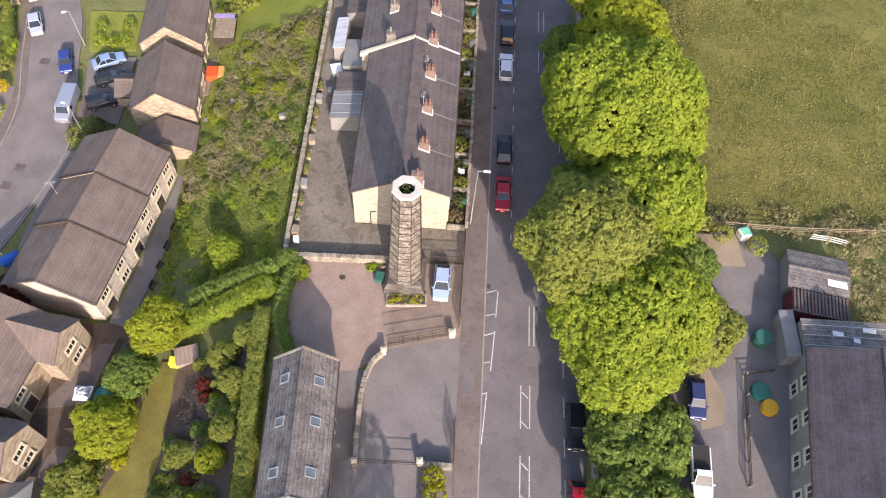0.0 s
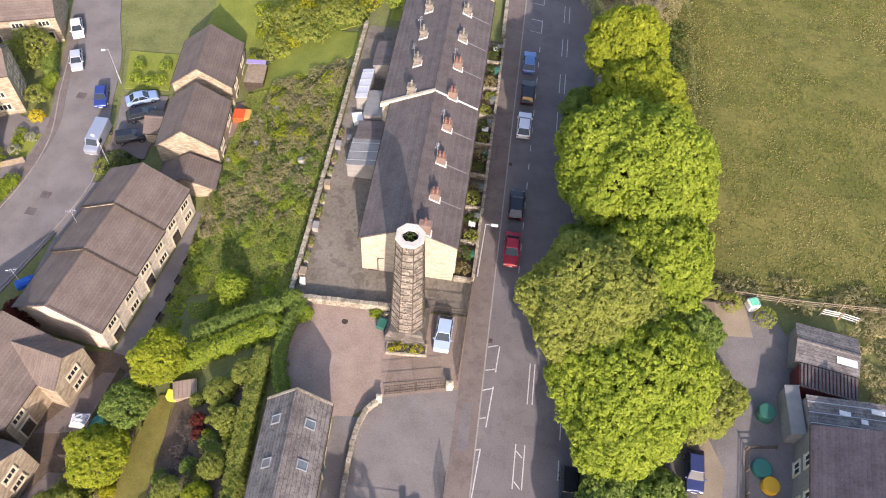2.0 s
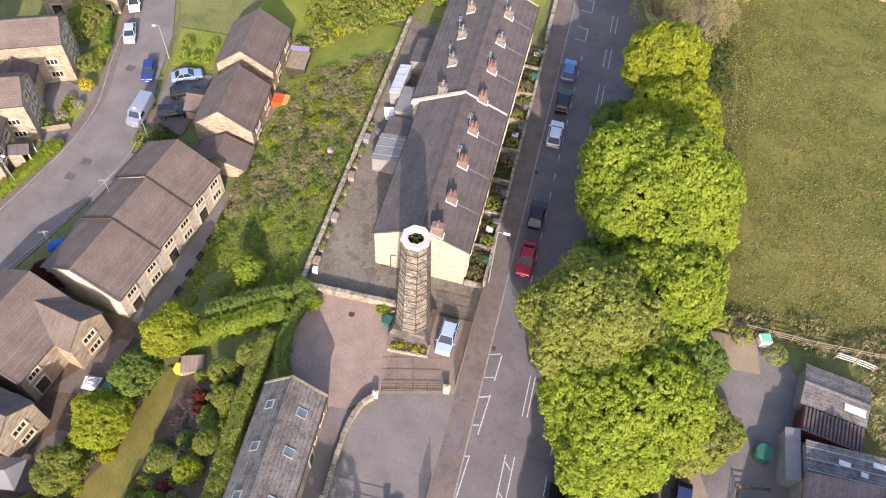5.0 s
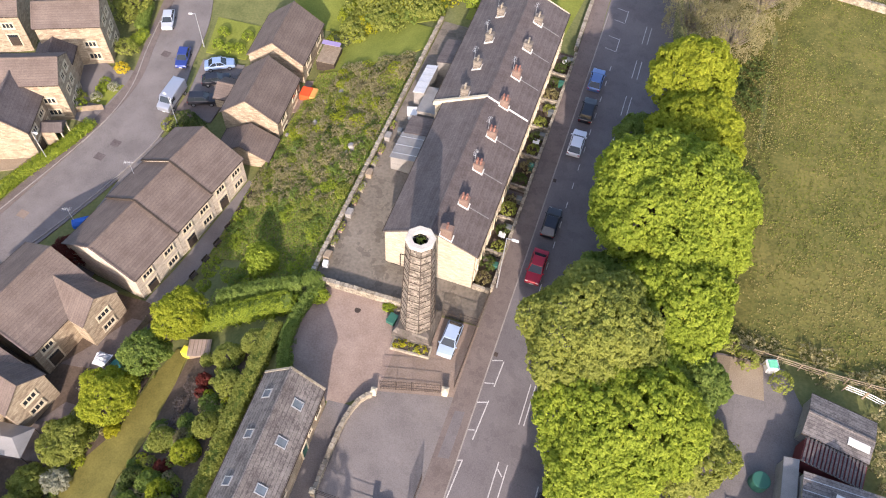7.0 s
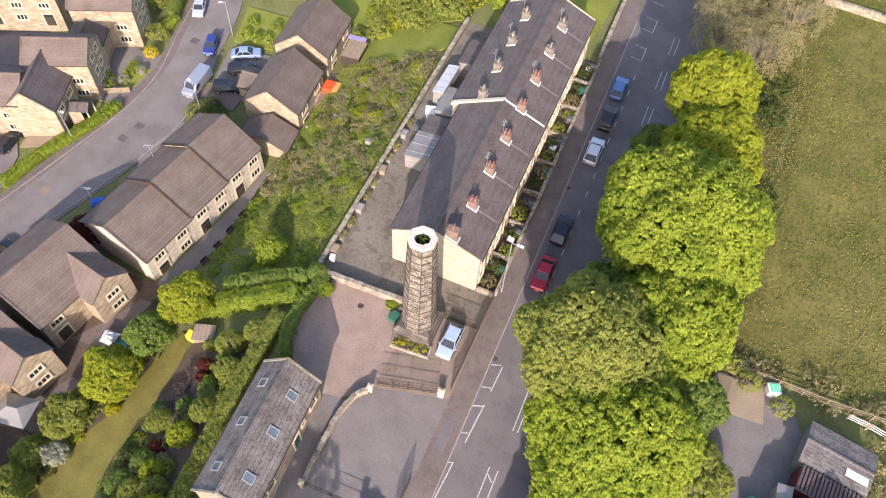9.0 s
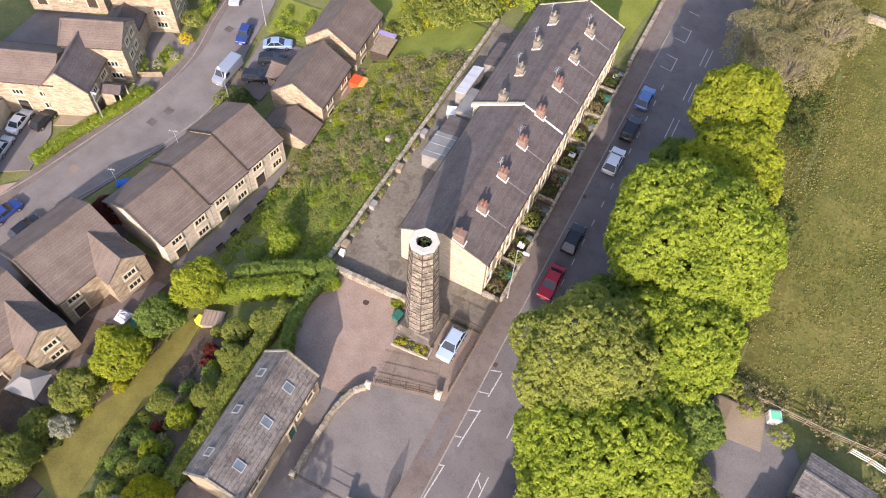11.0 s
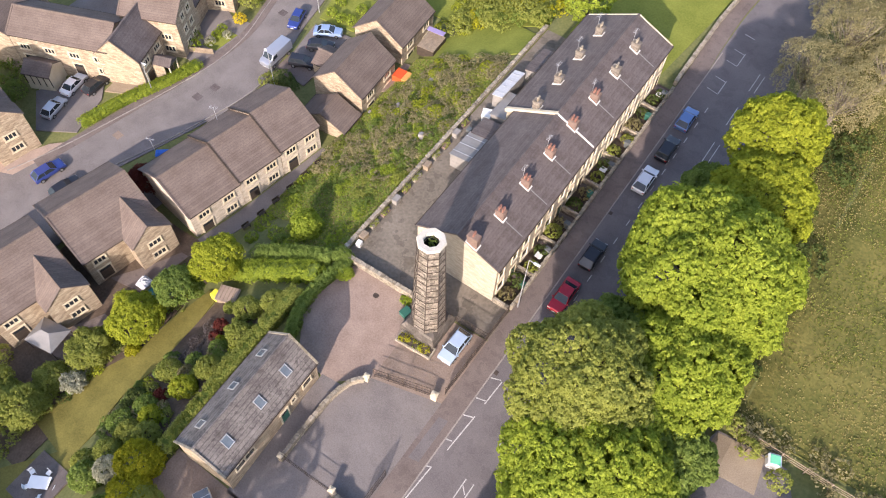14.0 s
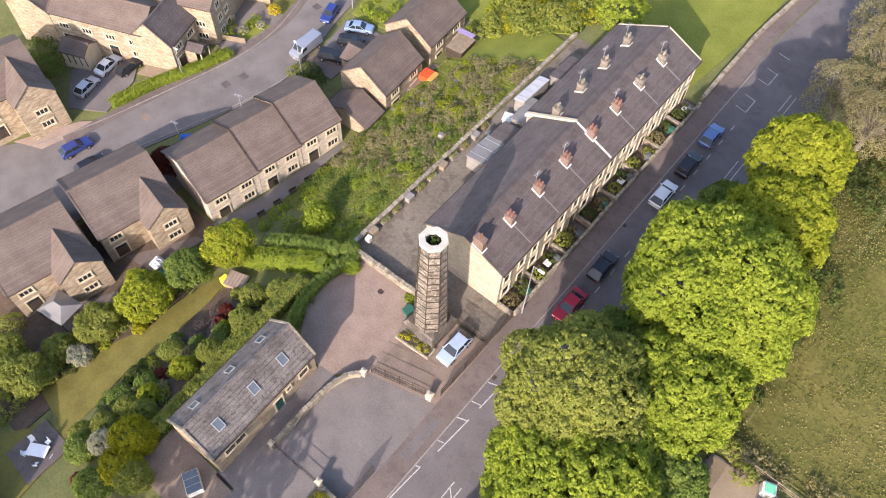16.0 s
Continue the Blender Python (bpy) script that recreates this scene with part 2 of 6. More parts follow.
def axis_steps(lo, hi, step, extra, far):
    mid = list(np.arange(lo, hi + 0.01, step)) + list(extra)
    out = [lo - d for d in far] + mid + [hi + d for d in far]
    return sorted(set(round(float(v), 3) for v in out))


def build_ground():
    far = (6, 15, 30, 60, 120, 250, 600, 1500, 2400)
    xs, ys = axis_steps(-100, 100, 1.5, (-13.6, -13.0, 19.2, 20.0), far), axis_steps(-75, 100, 1.5, (), far)
    verts = [(x, y, ground(x, y) + (0.1 * noise.noise((x * 0.3, y * 0.3, 0)) - 0.13 if x < -14 or x > 22 else -0.01)) for y in ys for x in xs]
    n = len(xs)
    faces = [(j * n + i, j * n + i + 1, (j + 1) * n + i + 1, (j + 1) * n + i) for j in range(len(ys) - 1) for i in range(n - 1)]
    me = bpy.data.meshes.new("ground")
    me.from_pydata(verts, [], faces)
    me.materials.append(M["bank"])
    for p in me.polygons:
        p.use_smooth = True
    tagged(new("ground", me), "rough grassy hillside sloping down across the place", "ground", kind="structure")


def sheet(name, outline, dz, mat, label, category="ground", step=1.5):
    """A convex piece of surface that follows the ground at dz above it, with a short skirt."""
    bm = bmesh.new()
    xs, ys = [p[0] for p in outline], [p[1] for p in outline]
    nx, ny = max(1, int((max(xs) - min(xs)) / step)), max(1, int((max(ys) - min(ys)) / step))
    bmesh.ops.create_grid(bm, x_segments=nx, y_segments=ny, size=0.5,
                          matrix=Matrix.Translation(((min(xs) + max(xs)) / 2, (min(ys) + max(ys)) / 2, 0)) @ Matrix.Diagonal((max(xs) - min(xs), max(ys) - min(ys), 1, 1)))
    area = sum(xs[i - 1] * ys[i] - xs[i] * ys[i - 1] for i in range(len(xs)))
    sign = 1 if area > 0 else -1
    for i in range(len(outline)):
        (ax, ay), (bx, by) = outline[i - 1], outline[i]
        bmesh.ops.bisect_plane(bm, geom=bm.verts[:] + bm.edges[:] + bm.faces[:], plane_co=(ax, ay, 0), plane_no=(sign * (by - ay), -sign * (bx - ax), 0), clear_outer=True)
    for v in bm.verts:
        v.co.z = ground(v.co.x, v.co.y) + dz
    rim = [e for e in bm.edges if e.is_boundary]
    ex = bmesh.ops.extrude_edge_only(bm, edges=rim)["geom"]
    for v in ex:
        if isinstance(v, bmesh.types.BMVert):
            v.co.z -= dz + 0.12
    bmesh.ops.recalc_face_normals(bm, faces=bm.faces[:])
    return tagged(part(name, bm, mat), label, category, kind="structure")


def curve_points(pts, step=1.5):
    """A smooth line through points of any dimension."""
    out = []
    P = [np.array(p, float) for p in pts]
    P = [2 * P[0] - P[1]] + P + [2 * P[-1] - P[-2]]
    for i in range(1, len(P) - 2):
        n = max(2, int(np.linalg.norm((P[i + 1] - P[i])[:2]) / step))
        for k in range(n):
            t = k / n
            out.append(0.5 * (2 * P[i] + (P[i + 1] - P[i - 1]) * t + (2 * P[i - 1] - 5 * P[i] + 4 * P[i + 1] - P[i + 2]) * t * t + (3 * P[i] - P[i - 1] - 3 * P[i + 1] + P[i + 2]) * t ** 3))
    return out + [P[-2]]


def strip(name, pts, dz, mat, label, category="road", rows=6):
    """A road along a line of (x, y, width)."""
    bm = bmesh.new()
    line = curve_points(pts)
    grid = []
    for i, p in enumerate(line):
        d = line[min(i + 1, len(line) - 1)] - line[max(i - 1, 0)]
        d = d[:2] / np.linalg.norm(d[:2])
        nrm = np.array((-d[1], d[0]))
        row = []
        for k in range(rows + 1):
            q = p[:2] + nrm * p[2] * (k / rows - 0.5)
            row.append(bm.verts.new((q[0], q[1], ground(q[0], q[1]) + dz)))
        low = [bm.verts.new((v.co.x, v.co.y, v.co.z - dz - 0.1)) for v in (row[0], row[-1])]
        grid.append([low[0]] + row + [low[1]])
    for a, b in zip(grid, grid[1:]):
        for k in range(len(a) - 1):
            bm.faces.new((a[k], b[k], b[k + 1], a[k + 1]))
    bmesh.ops.recalc_face_normals(bm, faces=bm.faces[:])
    return tagged(part(name, bm, mat), label, category, kind="structure")


build_ground()


def at(x, y, z, yaw):
    return pose(x, y, z, 0, 0, yaw)


M["mossy"] = material("mossy_tarmac", (0.115, 0.098, 0.075), (0.225, 0.195, 0.16), 0.22, 0.95, 0.3, 3.0, stain=0.35, coords="World")
M["chips"] = material("brown_stone_chips", (0.17, 0.125, 0.095), (0.30, 0.235, 0.19), 0.4, 0.95, 0.5, 7.0, coords="World")

# ---- roads and surfaces ----
strip("road", [(13.8, -70, 10.2), (13.8, -40, 10.2), (13.8, 0, 10.2), (13.8, 45, 10.2), (13.2, 56, 9.6), (13.0, 66, 9.0), (14.5, 80, 9.0), (18, 105, 9.0)], 0.03, M["asphalt"], "grey asphalt main road with worn white markings")
strip("pavement", [(7.5, -70, 2.4), (7.5, -40, 2.4), (7.5, 0, 2.4), (7.5, 45, 2.4), (7.2, 56, 2.2), (7.3, 66, 2.0), (8.8, 80, 2.0), (12.3, 105, 2.0)], 0.10, M["pavement"], "reddish worn tarmac pavement beside the main road", "pavement", 3)
strip("estate_road", [(-80, -34, 8), (-66, -19, 8), (-58, -8, 8), (-54, 3, 8.6), (-50.2, 17, 9), (-50.2, 25, 8.0), (-52.2, 33, 8.0), (-54.0, 41, 8.0), (-58, 52, 7.5), (-64, 75, 6.5)], 0.04, M["asphalt_old"], "curved grey estate road between the houses")
sheet("forecourt", [(-3.1, -20), (6.34, -20), (6.34, -6.3), (-1.2, -8.3), (-2.6, -10.2), (-3.1, -12.5)], 0.05, M["asphalt_old"], "plain grey tarmac forecourt below the gate")
sheet("yard", [(-12.4, -6.0), (-9.4, -10.2), (-4.6, -11.3), (-1.2, -8.3), (-1.2, 1.5), (-11.0, 1.1)], 0.045, M["setts"], "pinkish paved yard beside the mill chimney")
sheet("chimney_court", [(-1.2, -8.3), (6.34, -6.3), (6.34, 2.1), (-1.2, 1.6)], 0.04, M["chips"], "brown stone-chip court round the mill chimney")
sheet("estate_court", [(-47.5, -6.5), (-42.0, -6.5), (-40.5, 19.5), (-46.5, 19.5)], 0.03, M["asphalt_old"], "shaded tarmac strip behind the row of houses")
sheet("estate_court", [(-74, -34), (-49.0, -34), (-47.5, -6.5), (-56.0, -6.5)], 0.03, M["asphalt_old"], "shaded tarmac strip beside the detached houses")
sheet("side_yard", [(-12.8, 1.9), (6.34, 2.2), (6.34, 6.3), (-12.8, 6.3)], 0.05, M["mossy"], "dark tarmac passage between chimney yard and terrace")
sheet("back_yard", [(-12.8, 6.3), (-6.0, 6.3), (-6.0, 45.5), (-12.8, 45.5)], 0.055, M["mossy"], "mossy tarmac yard behind the terrace")


# ---- houses ----
def slab_roof(name, L, run, z_ridge, z_eave, over_e, over_l, over_r, side, mat, parent, shear=0.0, thick=0.12, tag=""):
    """One slope: from the ridge (y 0) to the eave (y = side * run), with thickness."""
    k = (z_ridge - z_eave) / run
    y1 = run + over_e
    x0, x1 = -L / 2 - over_l, L / 2 + over_r
    pts = []
    for up in (0.0, -thick):
        pts += [(x0, 0, z_ridge + up + shear * x0), (x1, 0, z_ridge + up + shear * x1), (x1, side * y1, z_ridge - k * y1 + up + shear * x1), (x0, side * y1, z_ridge - k * y1 + up + shear * x0)]
    bm = solid(pts, [(0, 1, 2, 3), (7, 6, 5, 4), (0, 4, 5, 1), (1, 5, 6, 2), (2, 6, 7, 3), (3, 7, 4, 0)])
    return part(name, bm, mat, parent, tag)


def window(parent, x, y, z, w, h, face, lights=2, name="window", surround=True, dark="dark_wood"):
    """A window on the wall plane y (face -1: looks to -y, +1: to +y, or 'x-', 'x+' where x and y change places)."""
    swap = isinstance(face, str)
    s = (-1 if face[1] == "-" else 1) if swap else face
    def put(u, d, v, su, sd, sv):
        return (d, u, v, sd, su, sv) if swap else (u, d, v, su, sd, sv)
    u, d = (y, x) if swap else (x, y)
    t = 0.14
    rows = [put(u, d + s * 0.03, z + h / 2 + t / 2, w + 2 * t, 0.16, t), put(u, d + s * 0.05, z - t / 2, w + 2 * t + 0.1, 0.2, t)]
    rows += [put(u + k * (w / 2 + t / 2), d + s * 0.03, z, t, 0.16, h) for k in (-1, 1)] if surround else []
    rows = [(a, b, c if i != 0 else z + h + t / 2, e, f, g) if i < 1 else (a, b, c if i < 2 else z + h / 2, e, f, g) for i, (a, b, c, e, f, g) in enumerate(rows)]
    ob = part(name, boxes(*rows), M["stone_pale"], parent)
    f = 0.11 if dark == "stone_pale" else 0.06
    fr = [put(u, d + s * 0.02, z + f / 2, w, 0.06, f), put(u, d + s * 0.02, z + h - f / 2, w, 0.06, f)]
    for i in range(lights + 1):
        fr.append(put(u - w / 2 + w * i / lights, d + s * 0.02, z + h / 2, f * (1 if 0 < i < lights else 1.4), 0.07, h))
    part("window_frame", boxes(*fr), M[dark], ob)
    for i in range(lights):
        part("pane", boxes(put(u - w / 2 + w * (i + 0.5) / lights, d + s * 0.006, z + h / 2, w / lights - f, 0.03, h - 2 * f)), M["glass"], ob)
    return ob


def door(parent, x, y, z, face, mat, w=0.95, h=2.05):
    s = face
    ob = part("door", boxes((x, y + s * 0.03, z + h / 2, w, 0.07, h)), mat, parent)
    part("door_surround", boxes((x, y + s * 0.04, z + h + 0.09, w + 0.4, 0.14, 0.18), *[(x + k * (w / 2 + 0.09), y + s * 0.04, z + h / 2, 0.18, 0.12, h) for k in (-1, 1)]), M["stone_pale"], ob)
    part("fanlight", boxes((x, y + s * 0.075, z + h - 0.3, w - 0.25, 0.02, 0.35)), M["glass"], ob)
    return ob


def house(name, label, m, L, wf, wb, ef, eb, ridge, roof, wall, shear=0.0, over=0.25, over_l=0.12, over_r=0.12, group="", category="house", gutter=True):
    """A gabled house: ridge along x at y 0, front wall at y -wf, back wall at y wb; eaves ef, eb and ridge above its base."""
    t = thing(name, m, label, category, group)
    a, b = -L / 2, L / 2
    sec = [(-wf, 0), (-wf, ef), (0, ridge - 0.13), (wb, eb), (wb, 0)]
    pts = [(a, y, (z + shear * a) if z else z - 1.2 + shear * a) for y, z in sec] + [(b, y, (z + shear * b) if z else z - 1.2 + shear * b) for y, z in sec]
    part("wall", solid(pts, [(0, 1, 2, 3, 4), (9, 8, 7, 6, 5)] + [(i, 5 + i, 5 + (i + 1) % 5, (i + 1) % 5) for i in range(5)]), M[wall], t)
    slab_roof("roof", L, wf, ridge, ef + 0.02, over, over_l, over_r, -1, M[roof], t, shear)
    slab_roof("roof", L, wb, ridge, eb + 0.02, over, over_l, over_r, 1, M[roof], t, shear)
    x0, x1 = a - over_l, b + over_r
    bm = bmesh.new()
    n = max(2, int((x1 - x0) / 0.45))
    for i in range(n):
        xa, xb = x0 + (x1 - x0) * i / n, x0 + (x1 - x0) * (i + 0.96) / n
        v = [bm.verts.new((x, y, ridge + h + shear * x)) for x in (xa, xb) for y, h in ((-0.2, -0.06), (-0.08, 0.07), (0.08, 0.07), (0.2, -0.06))]
        for k in range(3):
            bm.faces.new((v[k], v[k + 1], v[k + 5], v[k + 4]))
    part("ridge_tiles", bm, M[roof], t)
    if gutter:
        for s, w, e, kk in ((-1, wf, ef, (ridge - ef) / wf), (1, wb, eb, (ridge - eb) / wb)):
            bm = bmesh.new()
            yy = s * (w + over + 0.04)
            rod(bm, (x0, yy, e - kk * over - 0.06 + shear * x0), (x1, yy, e - kk * over - 0.06 + shear * x1), 0.07, 6)
            part("gutter", bm, M["dark_wood"], t)
    return t


def stack(parent, x, y, z0, w, d, h, body, pots, flash=True):
    """A chimney stack of a roof: body, oversailing courses, pots, and flashing round the foot."""
    ob = part("chimney_stack", boxes((x, y, z0 + h / 2 - 0.4, w, d, h + 0.8), (x, y, z0 + h - 0.12, w + 0.14, d + 0.14, 0.12), (x, y, z0 + h, w + 0.06, d + 0.06, 0.12)), body, parent)
    for i in range(pots):
        bm = bmesh.new()
        px = x - d * 0 + (i - (pots - 1) / 2) * w / max(pots, 1) * 0.9
        rod(bm, (px, y, z0 + h + 0.04), (px, y, z0 + h + 0.5), 0.13, 8, 0.10)
        rod(bm, (px, y, z0 + h + 0.46), (px, y, z0 + h + 0.54), 0.14, 8)
        part("chimney_pot", bm, M["pot"], ob)
    return ob


SH = 0.062
RIDGE_X, T_BASE = -1.1, 0.5


def terrace():
    for i in range(8):
        y = 6.34 + 4.9 * (i + 0.5)
        north = i >= 4
        wb = 6.3 if north else 5.05
        m = at(RIDGE_X, y, T_BASE + SH * (y - 6.34), 90)
        t = house("terraced_house", "stone terraced house with a dark slate roof in a stepped row" if i else "end terraced house with a plain pale stone gable", m, 4.9, 5.1, wb, 6.3, 5.2 if north else 5.75, 8.4, "slate", "stone_terrace", SH,
                  over_l=0.06 if i == 0 else 0, over_r=0.06 if i == 7 else 0, group="terraced houses")
        w = -5.1
        for xx in (-1.35, 1.25):
            window(t, xx, w, 3.5 + SH * xx, 1.0, 1.5, -1, 1, dark="white")
        window(t, -1.2, w, 0.9, 1.25, 1.6, -1, 1, dark="white")
        door(t, 1.4, w, 0.15, -1, M["dark_wood"] if i % 2 else paint("door_green", (0.05, 0.12, 0.08), 0))
        for xx in (-1.2, 1.3):
            window(t, xx, wb, 3.3, 0.9, 1.2, 1, 1, dark="white")


terrace()


def octagon(r, turn=22.5):
    return [(r * math.cos(radians(45 * i + turn)), r * math.sin(radians(45 * i + turn))) for i in range(8)]


def mill_chimney():
    t = thing("mill_chimney", at(0, 0, 0.1, 0), "tall octagonal stone mill chimney strapped with iron bands", "chimney")
    R0, R1, ZB, ZT = 1.80, 1.27, 1.3, 16.0
    def radius(z):
        return R0 + (R1 - R0) * (z - ZB) / (ZT - ZB)
    # square plinth with sloped shoulders
    sq = lambda r, z: [(-r, -r, z), (r, -r, z), (r, r, z), (-r, r, z)]
    part("plinth", solid(sq(2.2, -0.6) + sq(2.1, 0.85) + sq(1.72, 1.45), [(3, 2, 1, 0), (8, 9, 10, 11)] + [(4 * a + i, 4 * a + (i + 1) % 4, 4 * a + 4 + (i + 1) % 4, 4 * a + 4 + i) for a in range(2) for i in range(4)]), M["plinth"], t)
    bm = bmesh.new()
    rings = [[bm.verts.new((x, y, z)) for x, y in octagon(r)] for r, z in ((R0 - 0.03, ZB), (R1 - 0.03, ZT), (0.72, ZT), (0.8, ZT - 4), (0.1, ZT - 4.01))]
    for a, b in zip(rings, rings[1:]):
        for i in range(8):
            bm.faces.new((a[i], a[(i + 1) % 8], b[(i + 1) % 8], b[i]))
    part("flue", bm, M["soot"], t)
    rng = random.Random(3)
    bm = bmesh.new()
    course = 0.26
    n = int((ZT - ZB) / course)
    for c in range(n):
        z0, z1 = ZB + c * course + 0.012, ZB + (c + 1) * course - 0.012
        o0, o1 = octagon(radius(z0)), octagon(radius(z1))
        for i in range(8):
            cuts = [0.0] + sorted(rng.uniform(0.15, 0.85) for _ in range(3)) + [1.0]
            nx, ny = math.cos(radians(45 * i + 45)), math.sin(radians(45 * i + 45))
            for s0, s1 in zip(cuts, cuts[1:]):
                if s1 - s0 < 0.06:
                    continue
                p = rng.uniform(0.0, 0.035)
                s0, s1 = s0 + 0.008, s1 - 0.008
                def spot(o, s, out):
                    a, b = o[i], o[(i + 1) % 8]
                    return (a[0] + (b[0] - a[0]) * s + nx * out, a[1] + (b[1] - a[1]) * s + ny * out)
                front = [bm.verts.new((*spot(o, s, p), z)) for o, s, z in ((o0, s0, z0), (o0, s1, z0), (o1, s1, z1), (o1, s0, z1))]
                back = [bm.verts.new((*spot(o, s, -0.06), z)) for o, s, z in ((o0, s0, z0), (o0, s1, z0), (o1, s1, z1), (o1, s0, z1))]
                bm.faces.new(front)
                for k in range(4):
                    bm.faces.new((front[k], back[k], back[(k + 1) % 4], front[(k + 1) % 4]))
    tagged(part("masonry", bm, M["chimney_stone"], t), kind="stuff")
    for k in range(13):
        z = ZB + 0.75 + k * 1.08
        ro = radius(z) + 0.075
        pts = [(x, y, zz) for r, zz in ((ro, z - 0.035), (ro, z + 0.035), (ro - 0.05, z + 0.035), (ro - 0.05, z - 0.035)) for x, y in octagon(r)]
        part("iron_band", solid(pts, [(8 * a + i, 8 * a + (i + 1) % 8, 8 * ((a + 1) % 4) + (i + 1) % 8, 8 * ((a + 1) % 4) + i) for a in range(4) for i in range(8)]), M["iron"], t)
    for i in range(8):
        (xa, ya), (xb, yb) = octagon(R0 + 0.05)[i], octagon(R1 + 0.05)[i]
        bm = bmesh.new()
        rod(bm, (xa, ya, ZB), (xb, yb, ZT), 0.04, 4)
        part("corner_strap", bm, M["iron"], t)
    part("cap_ring", solid([(x, y, z) for r, z in ((1.30, ZT - 0.02), (1.42, ZT + 0.12), (1.42, ZT + 0.30), (1.34, ZT + 0.42), (0.80, ZT + 0.40), (0.72, ZT - 0.3)) for x, y in octagon(r)],
                           [(8 * a + i, 8 * a + (i + 1) % 8, 8 * (a + 1) + (i + 1) % 8, 8 * (a + 1) + i) for a in range(5) for i in range(8)]), M["rim"], t)
    foliage("moss", [(0.1, 0.3, ZT - 0.3, 0.5, 0.35, 0.25)], LEAF["green"], t, 5, 0.2, 6, 0.1)


ANNEX = at(-8.15, -18.2, -0.75, 93)
annex = house("barn_house", "long low stone outbuilding with slate roof and roof windows", ANNEX, 13.4, 2.85, 2.85, 4.1, 4.1, 6.75, "slate_x", "stone")


def estate_house(label, x, y, z, yaw, L, wf, wb, rise=2.9, wing=None, eave=5.0, group="estate houses", wall="stone", roof="tile", gable=0):
    t = house("estate_house", label, at(x, y, z, yaw), L, wf, wb, eave, eave, eave + rise, roof, wall, group="estate houses")
    for k in range(gable):
        for yy in (-0.3 * wf, 0.35 * wb):
            window(t, L / 2, yy, 0.9 + 2.35 * k, 1.0, 1.05, "x+", 2, dark="stone_pale")
    n = max(2, int(L / 3.2))
    for i in range(n):
        xx = -L / 2 + L * (i + 0.5) / n
        if wing and abs(xx - wing[0]) < wing[1] / 2 + 0.7:
            continue
        window(t, xx, -wf, 3.2, 1.55, 0.95, -1, 3, dark="stone_pale")
        window(t, xx, -wf, 0.95, 1.6, 1.05, -1, 3, dark="stone_pale") if i % 2 else door(t, xx, -wf, 0.05, -1, M["dark_wood"], 1.5)
        window(t, xx, wb, 3.2, 1.1, 0.95, 1, 2, dark="stone_pale")
    for side, w in ((-1, wf), (1, wb)):
        k = rise / w
        pts = [(-L / 2 - 0.12 + sx, side * q, eave + rise - k * q + zz) for zz in (0.10, -0.05) for sx, q in ((-0.14, 0), (0.06, 0), (0.06, w + 0.25), (-0.14, w + 0.25))]
        part("verge", solid(pts, [(0, 1, 2, 3), (7, 6, 5, 4)] + [(i, (i + 1) % 4, 4 + (i + 1) % 4, 4 + i) for i in range(4)]), M["dark_wood"] if group == "row" else M["tile"], t)
    if wing:
        wx, ww, out, wr = wing
        h = ww / 2
        pts = [(wx - h, -wf - out, -1), (wx - h, -wf - out, eave), (wx, -wf - out, eave + wr - 0.1), (wx + h, -wf - out, eave), (wx + h, -wf - out, -1)]
        run = wf * wr / rise
        pts += [(px, -0.3, pz) for px, py, pz in pts]
        part("wall", solid(pts, [(0, 1, 2, 3, 4), (9, 8, 7, 6, 5)] + [(i, 5 + i, 5 + (i + 1) % 5, (i + 1) % 5) for i in range(5)]), M["stone"], t)
        for s in (-1, 1):
            k, o = wr / h, 0.2
            yb = -wf + run
            p4 = [(wx, -wf - out - 0.15, eave + wr), (wx, yb, eave + wr), (wx + s * (h + o), -wf - 0.1, eave - k * o), (wx + s * (h + o), -wf - out - 0.15, eave - k * o)]
            p8 = p4 + [(px, py, pz - 0.1) for px, py, pz in p4]
            part("roof", solid(p8, [(0, 1, 2, 3), (7, 6, 5, 4), (0, 4, 5, 1), (1, 5, 6, 2), (2, 6, 7, 3), (3, 7, 4, 0)]), M["tile"], t)
        window(t, wx, -wf - out, 3.2, 1.65, 0.95, -1, 3, dark="stone_pale")
        window(t, wx, -wf - out, 0.95, 1.65, 1.0, -1, 3, dark="stone_pale")
    return t


rowlab = "sandstone estate house with brown tiled roof in a row of three"
estate_house(rowlab, -36.5, 14.6, -8.5, 81.5, 6.5, 5.4, 5.2, group="row", wall="stone_row")
estate_house(rowlab, -37.5, 8.0, -8.9, 81.5, 6.6, 5.4, 5.2, group="row", wall="stone_row")
estate_house(rowlab, -38.6, 0.9, -9.3, 81.5, 7.6, 5.4, 5.2, wall="stone_row")
estate_house("detached sandstone house with projecting gabled wing", -43.8, -9.7, -9.4, 80, 10.2, 5.8, 5.6, 3.4, (2.8, 5.2, 2.3, 2.2))
estate_house("detached sandstone house with projecting gabled wing", -45.4, -21.2, -9.8, 80, 10.2, 5.8, 5.6, 3.4, (2.8, 5.2, 2.3, 2.2))
estate_house("sandstone house with brown tiled roof beside an orange shed", -34.0, 28.8, -8.9, 96.5, 9.0, 4.0, 4.0, 3.0)
estate_house("sandstone house with brown tiled roof and timber deck", -35.6, 40.3, -8.4, 96.5, 9.4, 4.1, 4.1, 3.0)
estate_house("sandstone house with gabled wing across the estate road", -72.3, -8.9, -9.6, 80, 10.2, 5.8, 5.6, 3.0, (2.4, 5.6, 2.6, 2.4), 6.2)
